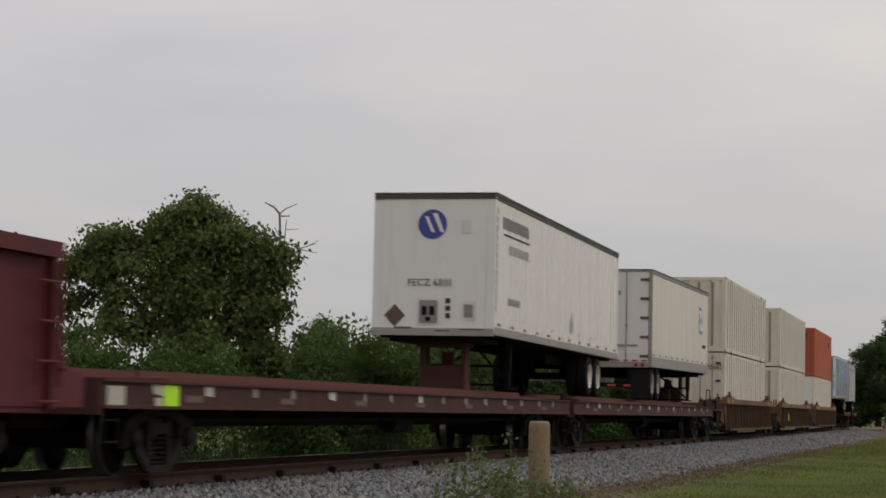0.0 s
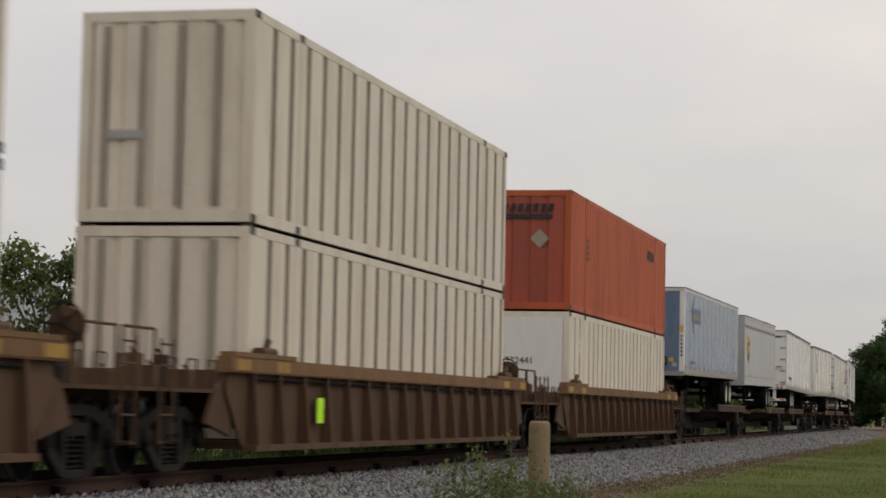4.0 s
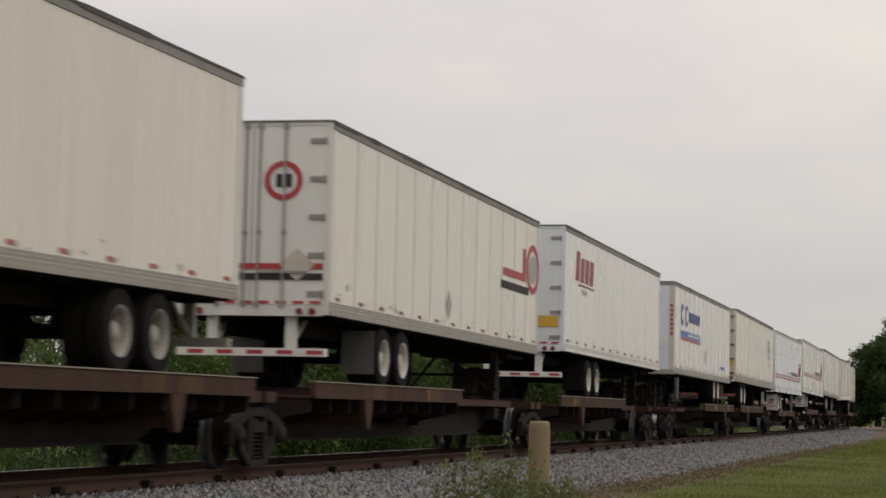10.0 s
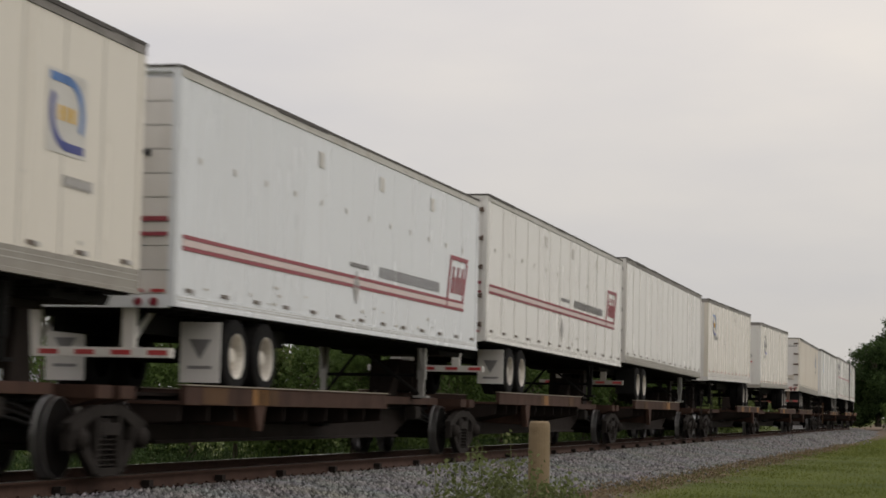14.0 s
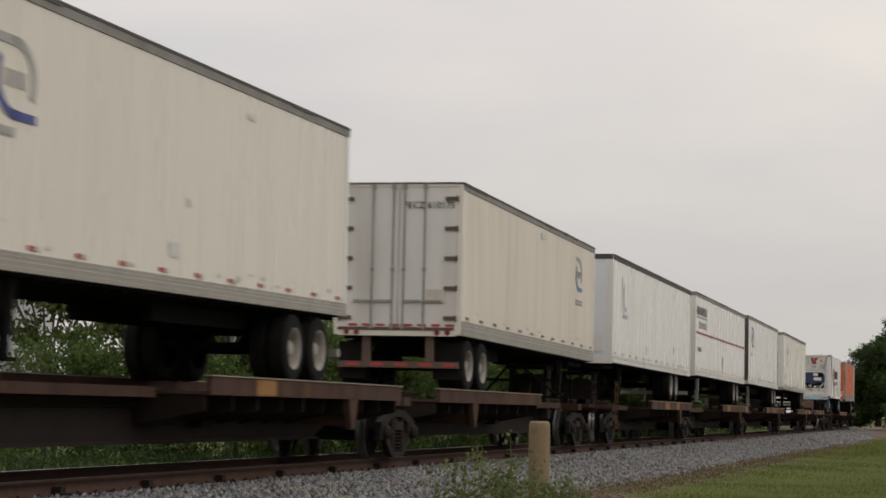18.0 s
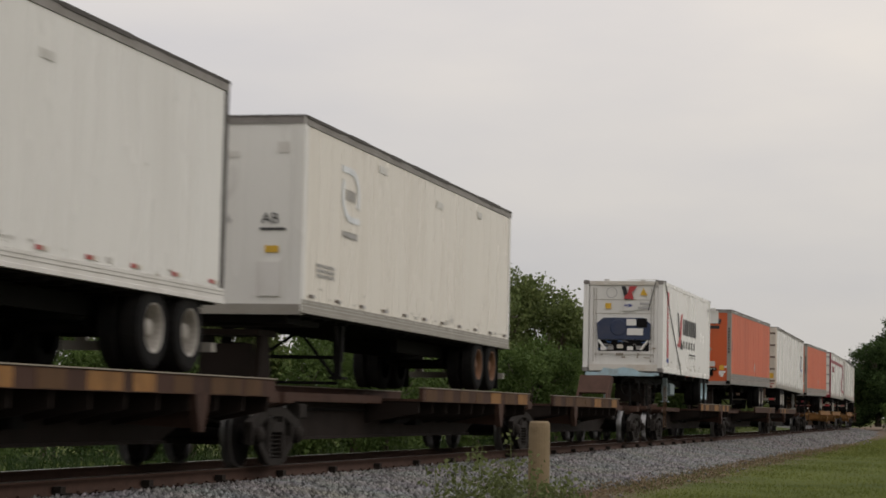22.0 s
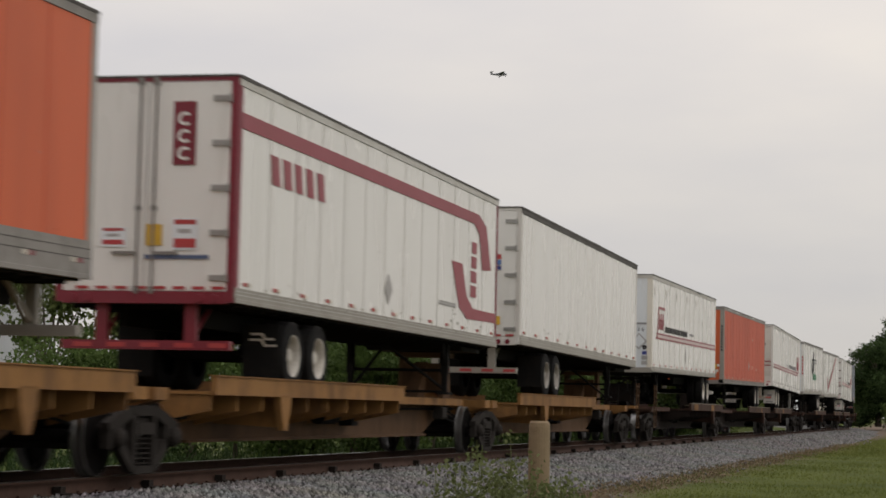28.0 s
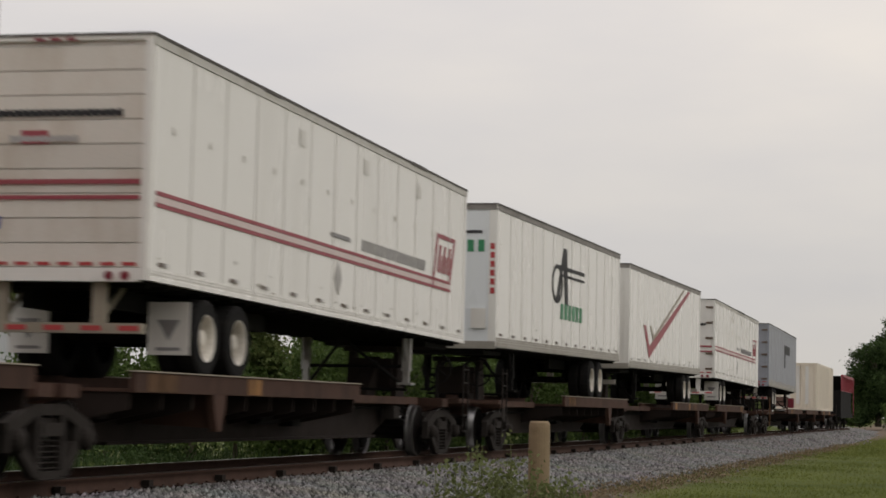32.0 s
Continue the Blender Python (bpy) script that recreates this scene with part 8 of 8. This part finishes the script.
    big = np.clip((s + 40) / 75, 0.7, 2.0)
    h = (0.03 + 0.05 * rng.random(n)) * (0.6 + 0.8 * patch) * big ** 0.5
    a = rng.random(n) * 3.14
    wd = (0.006 + 0.006 * rng.random(n)) * big
    z0 = np.full(n, -0.492) + 0.72 * np.clip((y - 115) / 110, 0, 1) ** 2
    lean = rng.normal(0, 0.6, (n, 2)) * h[:, None]
    v = np.stack([np.stack([x - np.cos(a) * wd, y - np.sin(a) * wd, z0], 1), np.stack([x + np.cos(a) * wd, y + np.sin(a) * wd, z0], 1), np.stack([x + lean[:, 0], y + lean[:, 1], z0 + h], 1)], 1).reshape(-1, 3)
    tagged(new("lawn_grass", raw_mesh("lawn_grass", v, np.arange(3 * n).reshape(-1, 3), "lawn")), "short mown green lawn beside the ballast", "grass", kind="stuff")
    # dead leaves and clods between ballast and lawn
    blobs = [(float(on_track(q, 4.75)[0]) + rr.uniform(-0.45, 0.45), float(on_track(q, 4.75)[1]) + rr.uniform(-0.5, 0.5), -0.485, 0.35, 0.35, 0.02) for q in np.arange(-4, 70, 0.35)]
    tagged(new("leaf_litter", leaf_cloud(rng, blobs, 9000, 0.055, "litter", "leaf_litter", flat=0.6, shell=0.1)), "brown dead leaves and straw along the ballast edge", "litter", kind="stuff")
    # dry tufts along the edge of the lawn
    n = 3500
    s = 2 + 50 * rng.random(n) ** 1.2
    off = 3.9 + 1.3 * rng.random(n)
    x, y = on_track(s, off)
    h = 0.03 + 0.06 * rng.random(n)
    a = rng.random(n) * 3.14
    wd = 0.006 + 0.008 * rng.random(n)
    z0 = np.full(n, -0.487)
    lean = rng.normal(0, 0.5, (n, 2)) * h[:, None]
    v = np.stack([np.stack([x - np.cos(a) * wd, y - np.sin(a) * wd, z0], 1), np.stack([x + np.cos(a) * wd, y + np.sin(a) * wd, z0], 1), np.stack([x + lean[:, 0], y + lean[:, 1], z0 + h], 1)], 1).reshape(-1, 3)
    tagged(new("dry_tufts", raw_mesh("dry_tufts", v, np.arange(3 * n).reshape(-1, 3), "blade")), "short dry grass tufts along the ballast edge", "grass", kind="stuff")


def build_post():
    p = tagged(new("wooden_post"), "round weathered wooden post beside the ballast", "post")
    p.location = (0.757, 17.0, -0.62)
    sh = Shape().lathe([(-0.3, 0.088), (0.3, 0.086), (1.0, 0.084), (1.36, 0.083), (1.39, 0.079), (1.405, 0.066)], 24, (0, 0, 0), "z")
    part("shaft", sh, "post", p)
    rng = np.random.default_rng(8)
    k = 0
    for x, y, h in ((0.02, 16.6, 1.05), (0.10, 16.8, 0.98), (0.16, 16.5, 1.12), (0.24, 16.9, 1.02), (0.30, 16.4, 1.22), (0.38, 16.7, 1.25), (0.42, 16.6, 1.05), (0.46, 16.3, 1.10), (0.52, 16.6, 1.18), (0.58, 16.5, 1.28),
                    (0.62, 16.2, 1.02), (0.68, 16.6, 1.14), (0.75, 16.2, 0.98), (0.82, 16.5, 0.92), (0.90, 16.4, 1.0), (0.97, 16.8, 1.02), (0.34, 16.2, 0.95), (0.2, 16.2, 0.9), (0.5, 16.0, 0.92), (0.88, 16.7, 0.85)):
        w = tagged(new("weed"), "tall pale green weed growing by the post", "weed", "weeds by the post")
        w.location = (x, y, -0.62)
        sh = Shape()
        top = Vector((rng.normal(0, 0.04), rng.normal(0, 0.04), h))
        limb(sh, (0, 0, 0), top * 0.6, 0.006, 0.005, 5)
        limb(sh, top * 0.6, top, 0.005, 0.002, 5)
        blobs = [(top.x * 0.7, top.y * 0.7, h * 0.72, 0.07, 0.07, h * 0.2), (top.x, top.y, h * 0.95, 0.035, 0.035, 0.06)]
        for j in range(4):
            z = h * (0.45 + 0.12 * j)
            g = Vector((rng.normal(0, 0.07), rng.normal(0, 0.07), z + 0.1))
            limb(sh, Vector((top.x * 0.5, top.y * 0.5, z)), g, 0.004, 0.0015, 4)
            blobs.append((g.x, g.y, g.z, 0.05, 0.05, 0.05))
        part("stem", sh, "weed", w)
        ob = new("leaves", leaf_cloud(rng, blobs, 150, 0.040, "weed", "leaves", shell=0.1))
        ob.parent = w
        k += 1


def build_shed():
    b = tagged(new("metal_shed"), "pale grey metal-sided shed behind the trees", "building")
    b.matrix_basis = pose(-14.9, 80.0, -0.62, 0, 0, 8)
    part("wall", Shape().box(-26, 0, 0.0, 14, 0, 5.75), "shed", b)
    for i in range(44):
        part("siding_rib", Shape().box(-0.1 - i * 0.6, -0.04 - i * 0.6, -0.03, 0.0, 0.1, 5.7), "shed", b)
    part("roof", Shape().prism([(-0.3, 5.75), (14.3, 5.75), (14.3, 5.95), (7, 7.2), (-0.3, 5.95)], -26.3, 0.3, "x"), "shed", b)
    part("downpipe", Shape().rod((-2.6, -0.08, 0.1), (-2.6, -0.08, 5.7), 0.06, 8), "galv", b)


def build_aircraft():
    a = tagged(new("light_aircraft"), "small propeller aircraft seen against grey cloud", "aircraft")
    part("fuselage", Shape().lathe([(-4.6, 0.05), (-4.3, 0.45), (-3.0, 0.72), (-0.5, 0.78), (1.5, 0.55), (4.6, 0.18)], 14, (0, 0, 0), "x"), "plane", a)
    part("wing", Shape().prism([(-1.6, -6.0), (-1.9, 0), (-1.6, 6.0), (-0.4, 6.0), (0.1, 0), (-0.4, -6.0)], 0.55, 0.70, "z"), "plane", a)
    part("tailplane", Shape().prism([(3.6, -2.0), (3.4, 0), (3.6, 2.0), (4.6, 2.0), (4.8, 0), (4.6, -2.0)], 1.35, 1.45, "z"), "plane", a)
    part("fin", Shape().prism([(3.2, 0.1), (4.0, 1.5), (4.9, 1.6), (4.6, 0.1)], -0.08, 0.08, "y"), "plane", a)
    for y in (-1.3, 1.3):
        part("engine", Shape().lathe([(-2.6, 0.1), (-2.4, 0.36), (-1.0, 0.36), (-0.2, 0.15)], 10, (0, y * 1.4, 0.4), "x"), "plane", a)
        part("wheel", Shape().rod((-0.6, y, -0.5), (-0.6, y, -1.1), 0.07, 6).lathe([(-0.12, 0.28), (0.12, 0.28)], 12, (-0.6, y, -1.2)), "under", a)
    part("wheel", Shape().rod((-3.6, 0, -0.5), (-3.6, 0, -1.0), 0.06, 6).lathe([(-0.1, 0.22), (0.1, 0.22)], 12, (-3.6, 0, -1.1)), "under", a)
    return a


build_plants()
build_post()
build_shed()
AIRCRAFT = build_aircraft()
AIR_PATH = [(0.0, -1591.6, 260.0), (24, -205.0, 191.0), (25, -145.1, 187.4), (28, 26.1, 179.5), (29, 82.0, 175.8), (30, 137.6, 173.3), (31, 192.6, 171.2), (32.0, 247.6, 169.1)]


# ---- what moves ----
def motions():
    """The train rolls by at an even speed, its wheels turn, and an aircraft crosses the sky."""
    times = [0.5 * i for i in range(65)]
    for ob, s0, length, rise in RIDERS:
        lift = pose(0, 0, max(-rise, 0), 0, -math.degrees(rise / length), 0)
        rows = []
        for t in times:
            a = s0 - travelled(t)
            rows.append((t, riding(a, a + length) @ lift))
        walk(ob, rows)
    leads = {}
    for ws, e in WHEELSETS:
        if e not in leads:
            turn = math.degrees(SPEED / WHEEL_R / FPS)
            walk(ws, [(i / FPS, pose(e, 0, WHEEL_R, 0, -turn * i, 0)) for i in range(int(32 * FPS) + 1)])
            leads[e] = ws
        else:
            keys = ws.animation_data_create()
            ws.rotation_mode = "QUATERNION"
            keys.action = leads[e].animation_data.action
            keys.action_slot = leads[e].animation_data.action_slot
    rows = []
    for t, x, z in AIR_PATH:
        rows.append((t, pose(x, 1150.0, z, 0, 4, 196)))
    walk(AIRCRAFT, rows)


motions()
